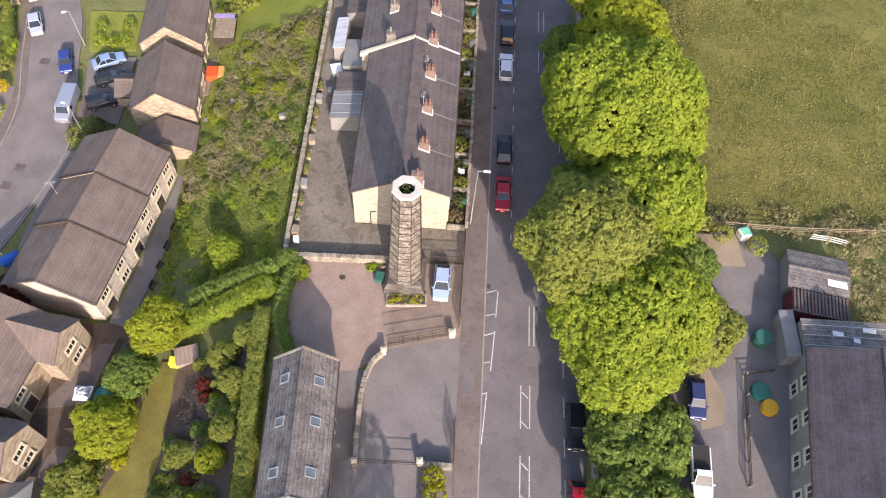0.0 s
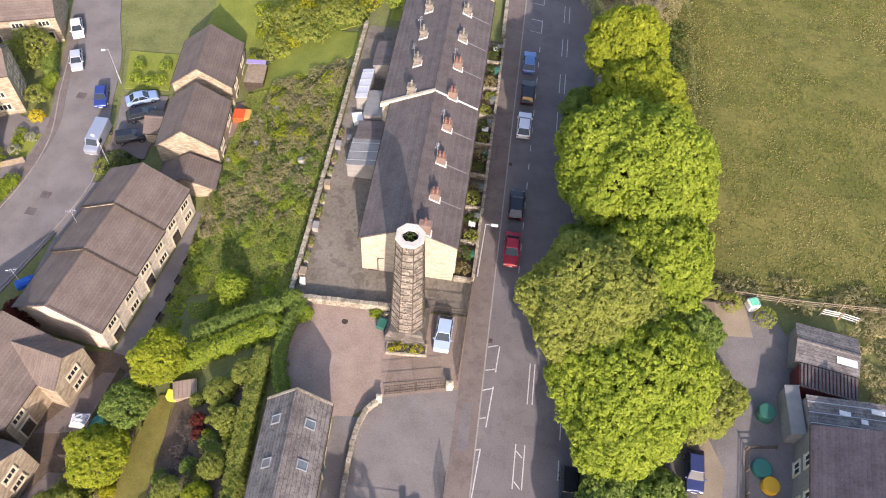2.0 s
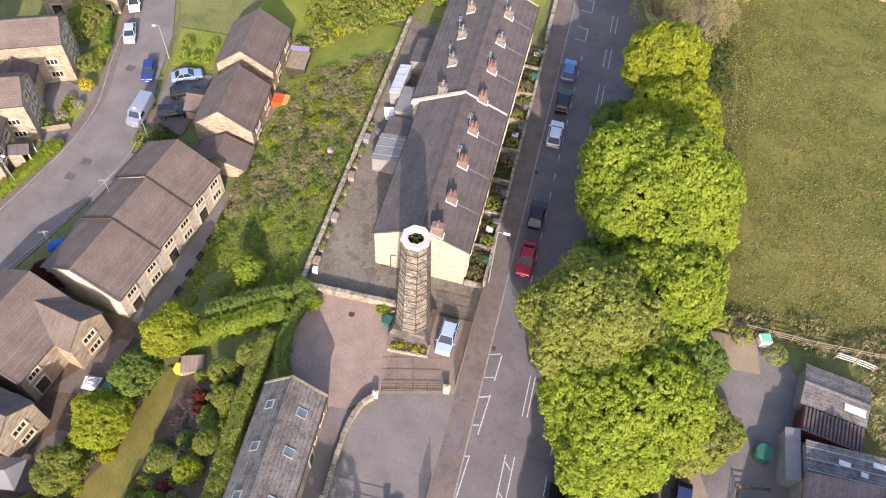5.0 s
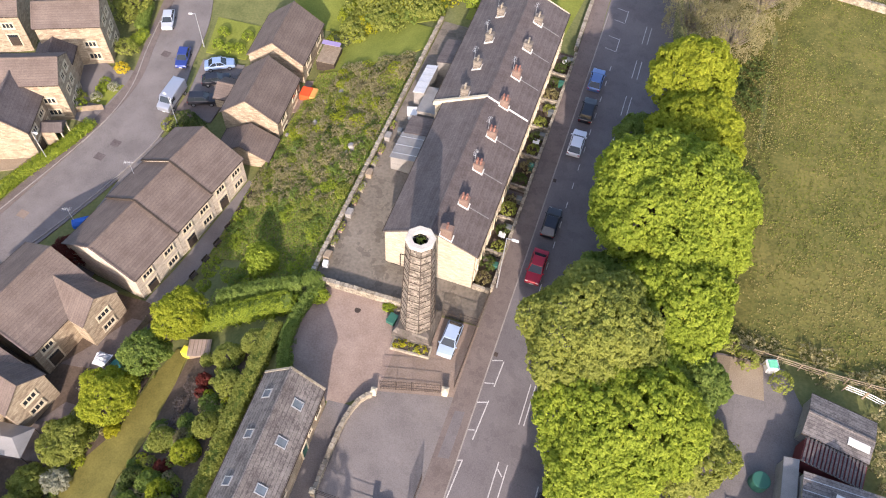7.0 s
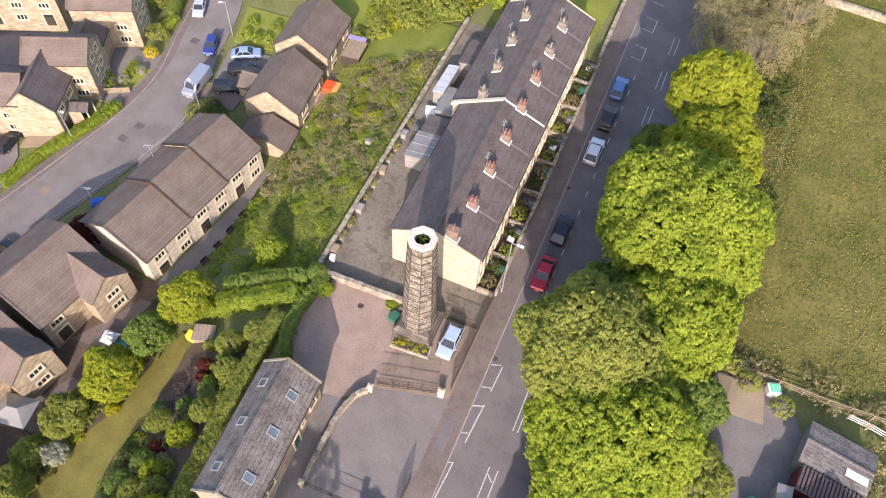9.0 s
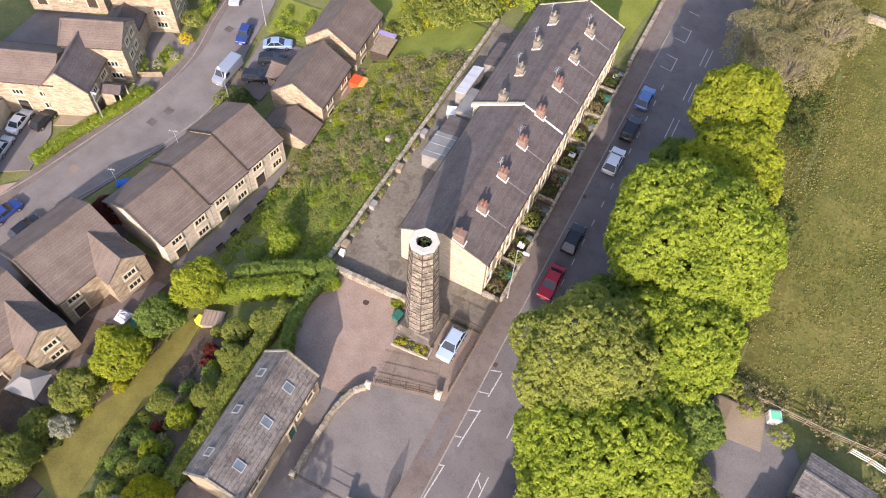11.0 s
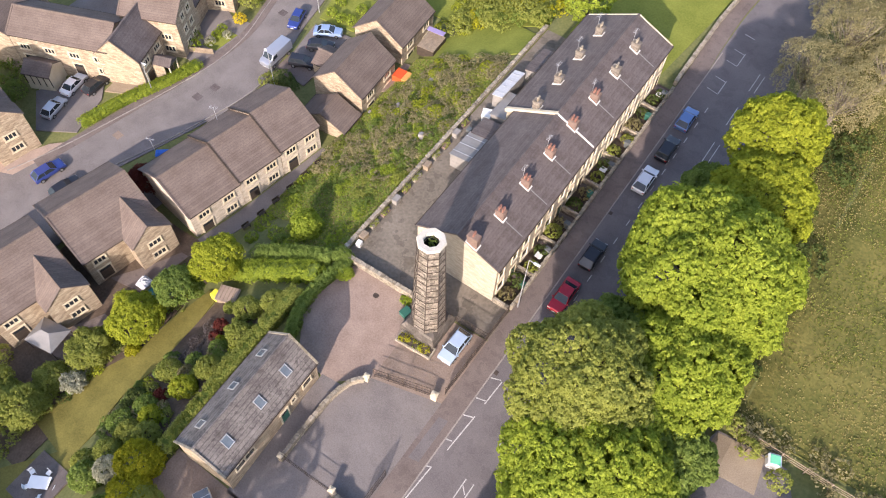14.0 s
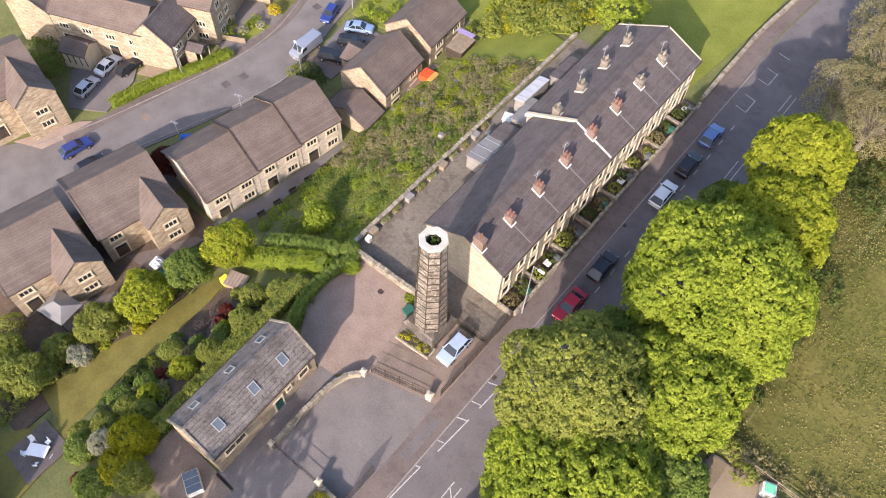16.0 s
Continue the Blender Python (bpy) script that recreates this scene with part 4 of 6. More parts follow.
# ---- vehicles ----
def car(x, y, yaw, colour, label, length=4.2, width=1.76, height=1.48, kind="hatch", group="parked cars"):
    """A car whose nose points along local +x."""
    z = ground(x, y) + 0.05
    pitch = math.degrees(math.atan2(ground(x + math.cos(radians(yaw)), y + math.sin(radians(yaw))) - ground(x, y), 1))
    t = thing("car", at(x, y, z, yaw) @ pose(0, 0, 0, 0, -pitch, 0), label, "car", group)
    L, W, H = length, width, height
    if kind == "van":
        prof_b = [(0.5, 0.28), (0.5, 0.60), (0.44, 0.66), (0.34, 0.70), (0.24, 1.0), (-0.5, 1.0), (-0.5, 0.28)]
        hood, base, roof0, roof1, tail = 0.34, 0.24, 0.24, -0.5, -0.5
    else:
        prof_b = [(0.5, 0.22), (0.495, 0.42), (0.46, 0.55), (0.22, 0.64), (-0.44, 0.66), (-0.495, 0.56), (-0.5, 0.22)]
    n = len(prof_b)
    bm = bmesh.new()
    rows = []
    for s, inset in ((-1, 0.06), (-1, 0.0), (1, 0.0), (1, 0.06)):
        k = 1.0
        rows.append([bm.verts.new((px * L * (1 - 0.02 * (inset > 0)), s * (W / 2 - inset) * (0.93 if abs(px) > 0.45 else 1), pz * H if inset == 0 else 0.22 * H + (pz * H - 0.22 * H) * 1.02)) for px, pz in prof_b])
    rows = [rows[0], rows[1], rows[2], rows[3]]
    order = [rows[1], rows[0], rows[3], rows[2]]
    a, b = rows[1], rows[2]
    for i in range(n):
        j = (i + 1) % n
        bm.faces.new((a[i], a[j], b[j], b[i]))
    bm.faces.new(a[::-1])
    bm.faces.new(b)
    for v in rows[0] + rows[3]:
        bm.verts.remove(v)
    bmesh.ops.recalc_face_normals(bm, faces=bm.faces[:])
    bmesh.ops.bevel(bm, geom=bm.edges[:], offset=0.07, segments=2, affect="EDGES", profile=0.6)
    body = part("body", bm, colour, t, smooth=True)
    if kind != "van":
        back = {"hatch": -0.47, "saloon": -0.36, "suv": -0.48, "pickup": 0.0}[kind]
        sec = [(0.24, 0.62), (0.07, 0.97), ({"hatch": -0.32, "saloon": -0.2, "suv": -0.42, "pickup": -0.02}[kind], 0.985), (back, 0.64)]
        w0, w1 = W / 2 - 0.07, W / 2 - 0.24
        def hull(z_in, w_in, dx):
            pts = []
            for s in (-1, 1):
                for i, (px, pz) in enumerate(sec):
                    wide = w0 if i in (0, 3) else w1
                    pts.append((px * L + dx * (1 if i < 2 else -1), s * (wide - w_in), pz * H + (z_in if i in (1, 2) else 0)))
            return solid(pts, [(0, 1, 2, 3), (7, 6, 5, 4)] + [(i, i + 4, (i + 1) % 4 + 4, (i + 1) % 4) for i in range(4)])
        part("glasshouse", hull(-0.02, 0.0, 0.0), M["glass"], t)
        (xa, za), (xb, zb) = sec[1], sec[2]
        bm = boxes(((xa + xb) / 2 * L, 0, (za + zb) / 2 * H - 0.005, abs(xa - xb) * L + 0.06, 2 * w1 + 0.05, 0.06), bevel=0.025)
        part("roof", bm, colour, t)
        mx = (xa + xb) / 2 * L - 0.1
        for s in (-1, 1):
            for (px, pz), (qx, qz) in ((sec[0], sec[1]), (sec[3], sec[2]), ((mx / L, 0.64), (mx / L, za))):
                bm = bmesh.new()
                rod(bm, (px * L, s * w0, pz * H), (qx * L, s * w1, qz * H - 0.02), 0.045, 5)
                part("pillar", bm, colour, t)
        for s in (-1, 1):
            part("door_mirror", boxes((0.2 * L, s * (W / 2 + 0.06), 0.66 * H, 0.14, 0.2, 0.13), bevel=0.03), colour, t)
        if kind == "pickup":
            part("load_bed", boxes((-0.26 * L, 0, 0.66 * H, 0.44 * L, W - 0.3, 0.06)), M["soot"], t)
    else:
        part("windscreen", solid([(0.345 * L, -0.8, 0.71 * H), (0.345 * L, 0.8, 0.71 * H), (0.25 * L, 0.72, 0.99 * H), (0.25 * L, -0.72, 0.99 * H), (0.335 * L, -0.8, 0.7 * H), (0.335 * L, 0.8, 0.7 * H), (0.24 * L, 0.72, 0.98 * H), (0.24 * L, -0.72, 0.98 * H)],
                                 [(0, 1, 2, 3), (7, 6, 5, 4), (0, 4, 5, 1), (1, 5, 6, 2), (2, 6, 7, 3), (3, 7, 4, 0)]), M["glass"], t)
        for s in (-1, 1):
            part("side_window", boxes((0.2 * L, s * (W / 2 + 0.002), 0.78 * H, 0.16 * L, 0.03, 0.24 * H)), M["glass"], t)
            part("door_mirror", boxes((0.29 * L, s * (W / 2 + 0.1), 0.7 * H, 0.12, 0.2, 0.3), bevel=0.03), M["tyre"], t)
    for px in (0.31, -0.31):
        for s in (-1, 1):
            bm = bmesh.new()
            rod(bm, (px * L, s * (W / 2 - 0.2), 0.31), (px * L, s * (W / 2 + 0.005), 0.31), 0.31, 14)
            w = part("wheel", bm, M["tyre"], t)
            bm = bmesh.new()
            rod(bm, (px * L, s * (W / 2), 0.31), (px * L, s * (W / 2 + 0.02), 0.31), 0.2, 10)
            part("rim", bm, M["alloy"], w)
    for s in (-1, 1):
        part("headlight", boxes((0.478 * L, s * (W / 2 - 0.28), 0.47 * H, 0.1, 0.34, 0.13), bevel=0.03), M["alloy"], t)
        part("tail_light", boxes((-0.488 * L, s * (W / 2 - 0.2), 0.5 * H, 0.08, 0.24, 0.16)), paint("lamp_red", (0.35, 0.01, 0.01), 0), t)
    part("number_plate", boxes((0.498 * L, 0, 0.3 * H, 0.03, 0.5, 0.11)), M["white"], t)
    return t


RED, BLUE, WHITE, SILVER, BLACK, PALE = paint("red", (0.42, 0.012, 0.03)), paint("blue", (0.03, 0.055, 0.24)), paint("white", (0.72, 0.73, 0.76), 0.1), paint("silver", (0.50, 0.53, 0.58)), paint("black", (0.018, 0.019, 0.026)), paint("pale_blue", (0.42, 0.52, 0.66))
car(3.95, -0.6, -91, PALE, "pale silver-blue hatchback parked beside the mill chimney", 4.15, kind="hatch", group="")
car(10.2, 11.2, -90, RED, "red saloon car parked at the kerb", 4.6, 1.78, 1.42, "saloon")
car(10.2, 17.5, 90, BLACK, "dark blue-black hatchback parked at the kerb", 4.2, kind="hatch")
car(10.15, 30.2, 90, WHITE, "white hatchback parked at the kerb", 4.25, kind="hatch")
car(10.2, 35.9, 90, BLACK, "black off-road car with spare wheel parked at the kerb", 4.2, 1.75, 1.65, "suv")
car(10.0, 41.6, 90, paint("mid_blue", (0.10, 0.18, 0.38)), "blue hatchback parked at the kerb", 4.0, kind="hatch")
car(17.85, -15.0, -90, BLACK, "black estate car parked under the trees", 4.7, 1.8, 1.6, "suv")
car(18.0, -22.2, -90, RED, "red car parked under the trees", 4.2, kind="hatch")
car(28.2, -13.2, -92, paint("navy", (0.03, 0.04, 0.12)), "navy car with a chequered roof beside the farm track", 3.9, 1.65, 1.4, "hatch", "")
car(27.9, -20.0, -92, WHITE, "white pickup truck beside the farm track", 5.0, 1.8, 1.7, "pickup", "")
E_CARS = "cars on the estate"
car(-47.0, 26.0, -89, paint("van_silver", (0.40, 0.42, 0.47), 0.5), "silver panel van parked on the estate road", 5.4, 1.95, 2.3, "van", E_CARS)
car(-49.8, 33.8, -72, BLUE, "blue hatchback parked on the estate road", 4.1, kind="hatch", group=E_CARS)
car(-56.0, 40.1, -66, SILVER, "silver hatchback parked on the estate road", 4.1, kind="hatch", group=E_CARS)
car(-58.6, 46.6, -62, WHITE, "white hatchback parked on the estate road", 4.1, kind="hatch", group=E_CARS)
car(-44.0, 34.4, 30, paint("ice_blue", (0.30, 0.40, 0.58)), "light blue saloon parked on a driveway", 4.5, kind="saloon", group=E_CARS)
car(-43.0, 31.5, 30, BLACK, "dark blue car parked on a driveway", 4.2, kind="hatch", group=E_CARS)
car(-42.9, 27.3, 22, BLACK, "black off-road car parked beside a garage", 4.2, 1.75, 1.65, "suv", group=E_CARS)
car(-68.0, 4.8, 101, WHITE, "white saloon in the parking court", 4.5, kind="saloon", group=E_CARS)
car(-66.7, 0.1, 104, SILVER, "silver hatchback in the parking court", 4.1, kind="hatch", group=E_CARS)
car(-65.1, 6.5, 92, BLACK, "dark car in the parking court", 4.1, kind="hatch", group=E_CARS)
car(-57.8, -7.9, 80, BLUE, "blue estate car on the estate road", 4.5, kind="hatch", group=E_CARS)
car(-53.7, -8.4, 80, BLACK, "dark car in the shade of a house", 4.3, kind="hatch", group=E_CARS)


# ---- road markings ----
def marking(name, rows, label):
    """Painted bars: (x, y, length along, width, turn in degrees from north)."""
    t = thing(name, at(0, 0, 0, 0), label, "road marking", kind="structure")
    for x, y, ln, w, turn in rows:
        a = radians(turn)
        n = max(1, int(ln / 2))
        bm = bmesh.new()
        prev = None
        for i in range(n + 1):
            s = ln * (i / n - 0.5)
            cx, cy = x - s * math.sin(a), y + s * math.cos(a)
            pair = []
            for k in (-1, 1):
                px, py = cx + k * w / 2 * math.cos(a), cy + k * w / 2 * math.sin(a)
                pair += [bm.verts.new((px, py, ground(px, py) + 0.038))]
            if prev:
                bm.faces.new((prev[0], prev[1], pair[1], pair[0]))
            prev = pair
        part("line", bm, M["marking"], t)


marking("bay_marking", [(9.95, -2.3, 3.0, 0.12, -3), (9.35, -0.9, 1.1, 0.12, -70), (9.3, -3.6, 1.0, 0.12, -75),
                        (9.65, -7.6, 4.4, 0.12, -4), (9.2, -5.8, 1.1, 0.12, -70), (9.0, -8.9, 0.8, 0.12, -75),
                        (9.0, -14.6, 5.2, 0.12, -4), (8.8, -12.2, 0.9, 0.12, -70)], "worn white parking bay marks at the kerb")
marking("bay_marking", [(11.3, y, 1.0, 0.1, 0) for y in np.arange(6, 47, 3.0)] + [(10.5, y, 1.6, 0.1, 80) for y in (48.5, 51, 54.5, 57, 60.5)] + [(11.3, 49.8, 2.6, 0.1, 0), (11.3, 55.8, 2.6, 0.1, 0)], "worn dashed white parking bay line")
marking("centre_marking", [(12.6, -13.2 - 7 * k + 0.0, 4.4, 0.11, 0) for k in range(6)] + [(13.5, -13.2 - 7 * k, 4.4, 0.11, 0) for k in range(6)] + [(13.0, -12 - 7 * k, 0.9, 0.11, 45) for k in range(6)] + [(13.0, -15 - 7 * k, 0.9, 0.11, 45) for k in range(6)]
        + [(13.4, -4.5, 4.5, 0.11, 0), (13.9, -4.5, 4.5, 0.11, 0)] + [(14.4, y, 3.6, 0.1, 0) for y in (32, 39, 46, 53)] + [(15.1, y, 3.6, 0.1, 0) for y in (32, 39, 46, 53)], "white hatched centre marking of the main road")
marking("edge_marking", [(16.9, y, 2.0, 0.1, 0) for y in np.arange(-45, 20, 4.0)], "dashed white edge line of the main road")

# kerbstones along the pavement
kerbs = thing("kerb", at(0, 0, 0, 0), "row of stone kerbs along the main road", "kerb", kind="structure")
kb = bmesh.new()
box(kb, 0, 0, 0, 0.14, 0.92, 0.3)
km = bpy.data.meshes.new("kerbstone")
kb.to_mesh(km)
kb.free()
km.materials.append(M["kerb"])
for i in range(125):
    y = -58 + 0.95 * i
    if y < 56:
        o = new("kerbstone", km)
        o.location = (8.68, y, ground(8.68, y) - 0.04)
        o.rotation_euler = (0.058, 0, 0)
        o.parent = kerbs


# ---- terrace: stacks, parapet, rear ----
def roof_z(x, y):
    """Height of the terrace roof."""
    base = T_BASE + SH * (y - 6.34)
    d = x - RIDGE_X
    north = y > 25.9
    return base + 8.4 - (d * 2.1 / 5.1 if d > 0 else -d * ((8.4 - 5.2) / 6.3 if north else 2.65 / 5.05))


def roof_stack(x, y, w, d, h, body, pots, label, aerial=True, feather=True):
    z = roof_z(x, y)
    t = thing("chimney_stack", at(x, y, z, 90), label, "chimney stack", "terrace chimney stacks")
    part("shaft", boxes((0, 0, h / 2 - 0.5, w, d, h + 1.0)), body, t)
    part("oversail", boxes((0, 0, h - 0.14, w + 0.16, d + 0.16, 0.12), (0, 0, h - 0.02, w + 0.08, d + 0.08, 0.12), bevel=0.015), M["stack_stone"] if body is not M["brick"] else body, t)
    s = 2.1 / 5.1 if x > RIDGE_X else -2.65 / 5.05
    part("flashing", solid([(sx * (w / 2 + 0.1), sy * (d / 2 + 0.12), s * sy * (d / 2 + 0.12) + zz) for zz in (0.10, -0.05) for sx, sy in ((-1, -1), (1, -1), (1, 1), (-1, 1))],
                           [(0, 1, 2, 3), (7, 6, 5, 4)] + [(i, (i + 1) % 4, 4 + (i + 1) % 4, 4 + i) for i in range(4)]), M["flashing"], t)
    for i in range(pots):
        px, py = (i % 2 - 0.5) * w * 0.45, ((i // 2) - (pots // 2 - 1) / 2) * d / max(1, pots // 2) * 0.85
        bm = bmesh.new()
        rod(bm, (px, py, h), (px, py, h + 0.5), 0.12, 8, 0.09)
        rod(bm, (px, py, h + 0.46), (px, py, h + 0.56), 0.13, 8)
        part("chimney_pot", bm, M["pot"] if body is M["brick"] else M["stone_wall"], t)
    if aerial:
        bm = bmesh.new()
        rod(bm, (0, d / 2, h * 0.4), (0, d / 2, h + 1.6), 0.022, 5)
        rod(bm, (-0.5, d / 2, h + 1.5), (0.5, d / 2, h + 1.5), 0.016, 4)
        for k in range(6):
            rod(bm, (-0.45 + 0.17 * k, d / 2 - 0.25, h + 1.5), (-0.45 + 0.17 * k, d / 2 + 0.25, h + 1.5), 0.009, 4)
        part("aerial", bm, M["galv"], t)
    if feather:
        # lime-washed gutter line running down the slope from the stack
        pts = []
        for up in (0.05, -0.04):
            for fx, fy in ((-0.05, 0.4), (0.05, 0.4), (0.05, 2.9), (-0.05, 2.9)):
                pts.append((fx, -fy, -fy * s + up))
        part("party_line", solid(pts, [(0, 1, 2, 3), (7, 6, 5, 4)] + [(i, (i + 1) % 4, 4 + (i + 1) % 4, 4 + i) for i in range(4)]), M["lead"], t)


for k in range(7):
    y = 11.25 + 4.93 * k
    roof_stack(1.0, y, 0.68, 1.0, 1.1, M["brick"] if k < 5 else M["stack_stone"], 4 if k < 5 else 2, "red brick chimney stack with clay pots on the terrace roof" if k < 5 else "weathered stone chimney stack on the terrace roof", aerial=k in (1, 2, 4, 6))
roof_stack(0.6, 6.75, 0.7, 1.2, 1.5, M["brick"], 2, "brick chimney stack on the end gable of the terrace", False, False)
for y in (26.6, 31.4, 36.3, 41.2):
    roof_stack(-4.0, y, 0.7, 0.9, 1.2, M["stack_stone"], 2, "weathered stone chimney stack on the rear slope", aerial=y > 30, feather=False)

# raised stone coping where the roof steps
cop = thing("parapet_coping", at(RIDGE_X, 25.94, 0, 90), "pale stone coping across the terrace roof", "coping")
for s, run, drop in ((1, 6.5, 3.2 / 6.3), (-1, 5.2, 2.1 / 5.1)):
    z0 = T_BASE + SH * (25.94 - 6.34) + 8.4
    w = 0.2 if s > 0 else 0.1
    pts = [(sx * w, s * yy, z0 - drop * yy + zz) for zz in ((0.24 if s > 0 else 0.1), -0.3) for sx, yy in ((-1, 0), (1, 0), (1, run), (-1, run))]
    part("coping", solid(pts, [(0, 1, 2, 3), (7, 6, 5, 4)] + [(i, (i + 1) % 4, 4 + (i + 1) % 4, 4 + i) for i in range(4)]), M["stone_pale"] if s > 0 else M["flashing"], cop)
for yy in (6.4, 45.5):
    cp = thing("verge_coping", at(RIDGE_X, yy, 0, 90), "thin pale stone verge at the end of the terrace roof", "coping")
    for s, run, drop in ((1, 5.2 if yy < 10 else 6.4, 2.65 / 5.05 if yy < 10 else 3.2 / 6.3), (-1, 5.25, 2.1 / 5.1)):
        z0 = T_BASE + SH * (yy - 6.34) + 8.4
        pts = [(sx * 0.09, s * q, z0 - drop * q + zz) for zz in (0.07, -0.16) for sx, q in ((-1, 0), (1, 0), (1, run), (-1, run))]
        part("coping", solid(pts, [(0, 1, 2, 3), (7, 6, 5, 4)] + [(i, (i + 1) % 4, 4 + (i + 1) % 4, 4 + i) for i in range(4)]), M["stone_pale"] if yy > 10 else M["slate"], cp)
# drainpipe on the plain gable
dp = bmesh.new()
rod(dp, (-4.35, 6.26, 0.4), (-4.35, 6.26, 2.9), 0.06, 6)
rod(dp, (-5.5, 6.26, 0.55), (-4.35, 6.26, 0.55), 0.05, 6)
rod(dp, (-4.35, 6.26, 2.9), (-3.7, 6.26, 3.1), 0.05, 6)
tagged(part("drainpipe", dp, M["iron"]), "black iron drainpipe fixed to the pale gable", "drainpipe")


M["pale_sheet"] = material("pale_corrugated_sheet", (0.42, 0.43, 0.45), (0.58, 0.59, 0.61), 0.8, 0.6, 0.2, 9.0, bands=(1, 5.0, 0.5))


def lean_to(name, x0, x1, y0, y1, zlo, zhi, roof, label, ribs=0):
    """A flat-topped outbuilding against the rear wall: high side at x1."""
    zb = ground((x0 + x1) / 2, y0)
    t = thing(name, at(x0, y0, zb, 0), label, "outbuilding")
    w, d = x1 - x0, y1 - y0
    part("wall", solid([(a, b, z) for a, b, z in ((0, 0, -0.3), (w, 0, -0.3), (w, d, -0.3), (0, d, -0.3), (0.0, 0, zlo), (w, 0, zhi), (w, d, zhi), (0, d, zlo))],
                       [(3, 2, 1, 0), (4, 5, 6, 7)] + [(i, (i + 1) % 4, 4 + (i + 1) % 4, 4 + i) for i in range(4)]), M["render"], t)
    o = 0.12
    k = (zhi - zlo) / w
    pts = [(a, b, zlo + k * a + zz) for zz in (0.09, 0.01) for a, b in ((-o, -o), (w, -o), (w, d + o), (-o, d + o))]
    part("roof", solid(pts, [(0, 1, 2, 3), (7, 6, 5, 4)] + [(i, (i + 1) % 4, 4 + (i + 1) % 4, 4 + i) for i in range(4)]), M[roof], t)
    for i in range(ribs):
        b = d * (i + 0.5) / ribs
        part("roof_rib", solid([(a, b + s, zlo + k * a + 0.09 + zz) for zz in (0.05, 0.0) for a, s in ((-o, -0.03), (w, -0.03), (w, 0.03), (-o, 0.03))], [(0, 1, 2, 3), (7, 6, 5, 4)] + [(j, (j + 1) % 4, 4 + (j + 1) % 4, 4 + j) for j in range(4)]), M["galv"], t)
    return t


lean_to("rear_extension", -10.4, -6.2, 18.7, 22.9, 2.2, 2.8, "lead", "rear extension with a pale grey sheet roof", 3)
lean_to("rear_extension", -10.2, -6.2, 22.95, 25.8, 2.1, 2.7, "slate", "rear extension with a dark roof")
lean_to("greenhouse", -11.4, -10.0, 29.4, 34.6, 2.3, 2.6, "pale_sheet", "long pale-roofed lean-to in the rear yard", 4)
lean_to("rear_extension", -9.9, -7.5, 26.6, 31.0, 2.3, 2.6, "lead", "low flat-roofed rear extension")
lean_to("rear_extension", -10.4, -7.5, 35.4, 40.0, 2.3, 2.9, "slate", "rear extension with a dark roof")


def clutter(name, x, y, rows, mat, label, category, z=None, yaw=0, bevel=0.03):
    t = thing(name, at(x, y, ground(x, y) + 0.04 if z is None else z, yaw), label, category)
    part("body", boxes(*rows, bevel=bevel), mat, t)
    return t


def wheelie_bin(x, y, mat, label, yaw=0):
    t = thing("wheelie_bin", at(x, y, ground(x, y) + 0.05, yaw), label, "bin")
    part("body", solid([(sx * r, sy * r * 1.1, z) for r, z in ((0.22, 0.05), (0.29, 0.98)) for sx, sy in ((-1, -1), (1, -1), (1, 1), (-1, 1))], [(3, 2, 1, 0), (4, 5, 6, 7)] + [(i, (i + 1) % 4, 4 + (i + 1) % 4, 4 + i) for i in range(4)]), mat, t)
    part("lid", boxes((0, 0, 1.01, 0.62, 0.7, 0.07), bevel=0.02), mat, t)


BIN_GREY, BIN_GREEN = plain("grey_plastic", (0.12, 0.13, 0.13)), plain("green_plastic", (0.03, 0.12, 0.085))
TEAL, ORANGE, TARP = plain("teal_plastic", (0.03, 0.15, 0.12)), plain("orange_board", (0.72, 0.09, 0.02), 0.7), plain("blue_tarpaulin", (0.02, 0.12, 0.48), 0.6)
rng = random.Random(11)
for k in range(11):
    y = 4.5 + 2.05 * k
    if k % 3 == 0:
        clutter("storage_box", -12.4, y, [(0, 0, 0.35, 0.7, 1.0, 0.7), (0, 0, 0.73, 0.76, 1.06, 0.08)], M["render"] if k % 2 else M["wood"], "weathered storage box against the rear wall", "box", yaw=rng.uniform(-8, 8))
    else:
        t = thing("plant_pot", at(-12.45, y, ground(-12.45, y) + 0.05, 0), "stone trough with plants against the rear wall", "planter", "troughs along the rear wall")
        part("trough", boxes((0, 0, 0.18, 0.5, 1.3, 0.36)), M["stone_wall"] if k % 2 else M["brick"], t)
        for j, lobe in enumerate(((0, -0.3, 0.4, 0.25, 0.35, 0.2), (0, 0.35, 0.4, 0.25, 0.3, 0.2))):
            foliage("plant", [lobe], LEAF["olive"], t, 100 + 2 * k + j, 0.18, 7, 0.08)
clutter("storage_box", -12.2, 3.4, [(0, 0, 0.35, 0.6, 0.7, 0.7)], M["flashing"], "small white box in the yard corner", "box", yaw=10)
clutter("storage_box", -10.9, 27.5, [(0, 0, 0.9, 1.3, 1.5, 0.12), (0, 0, 0.45, 1.1, 1.3, 0.9)], M["white"], "white covered box beside the rear extension", "box", yaw=20)
wheelie_bin(-11.2, 24.0, BIN_GREY, "grey wheelie bin in the rear yard")
wheelie_bin(-8.6, 31.6, TARP, "blue wheelie bin in the rear yard")
clutter("garden_box", -2.7, -0.4, [(0, 0, 0.3, 0.9, 1.1, 0.6), (0, 0, 0.62, 0.98, 1.18, 0.06)], BIN_GREEN, "green garden storage box beside the chimney planter", "box", yaw=-12)
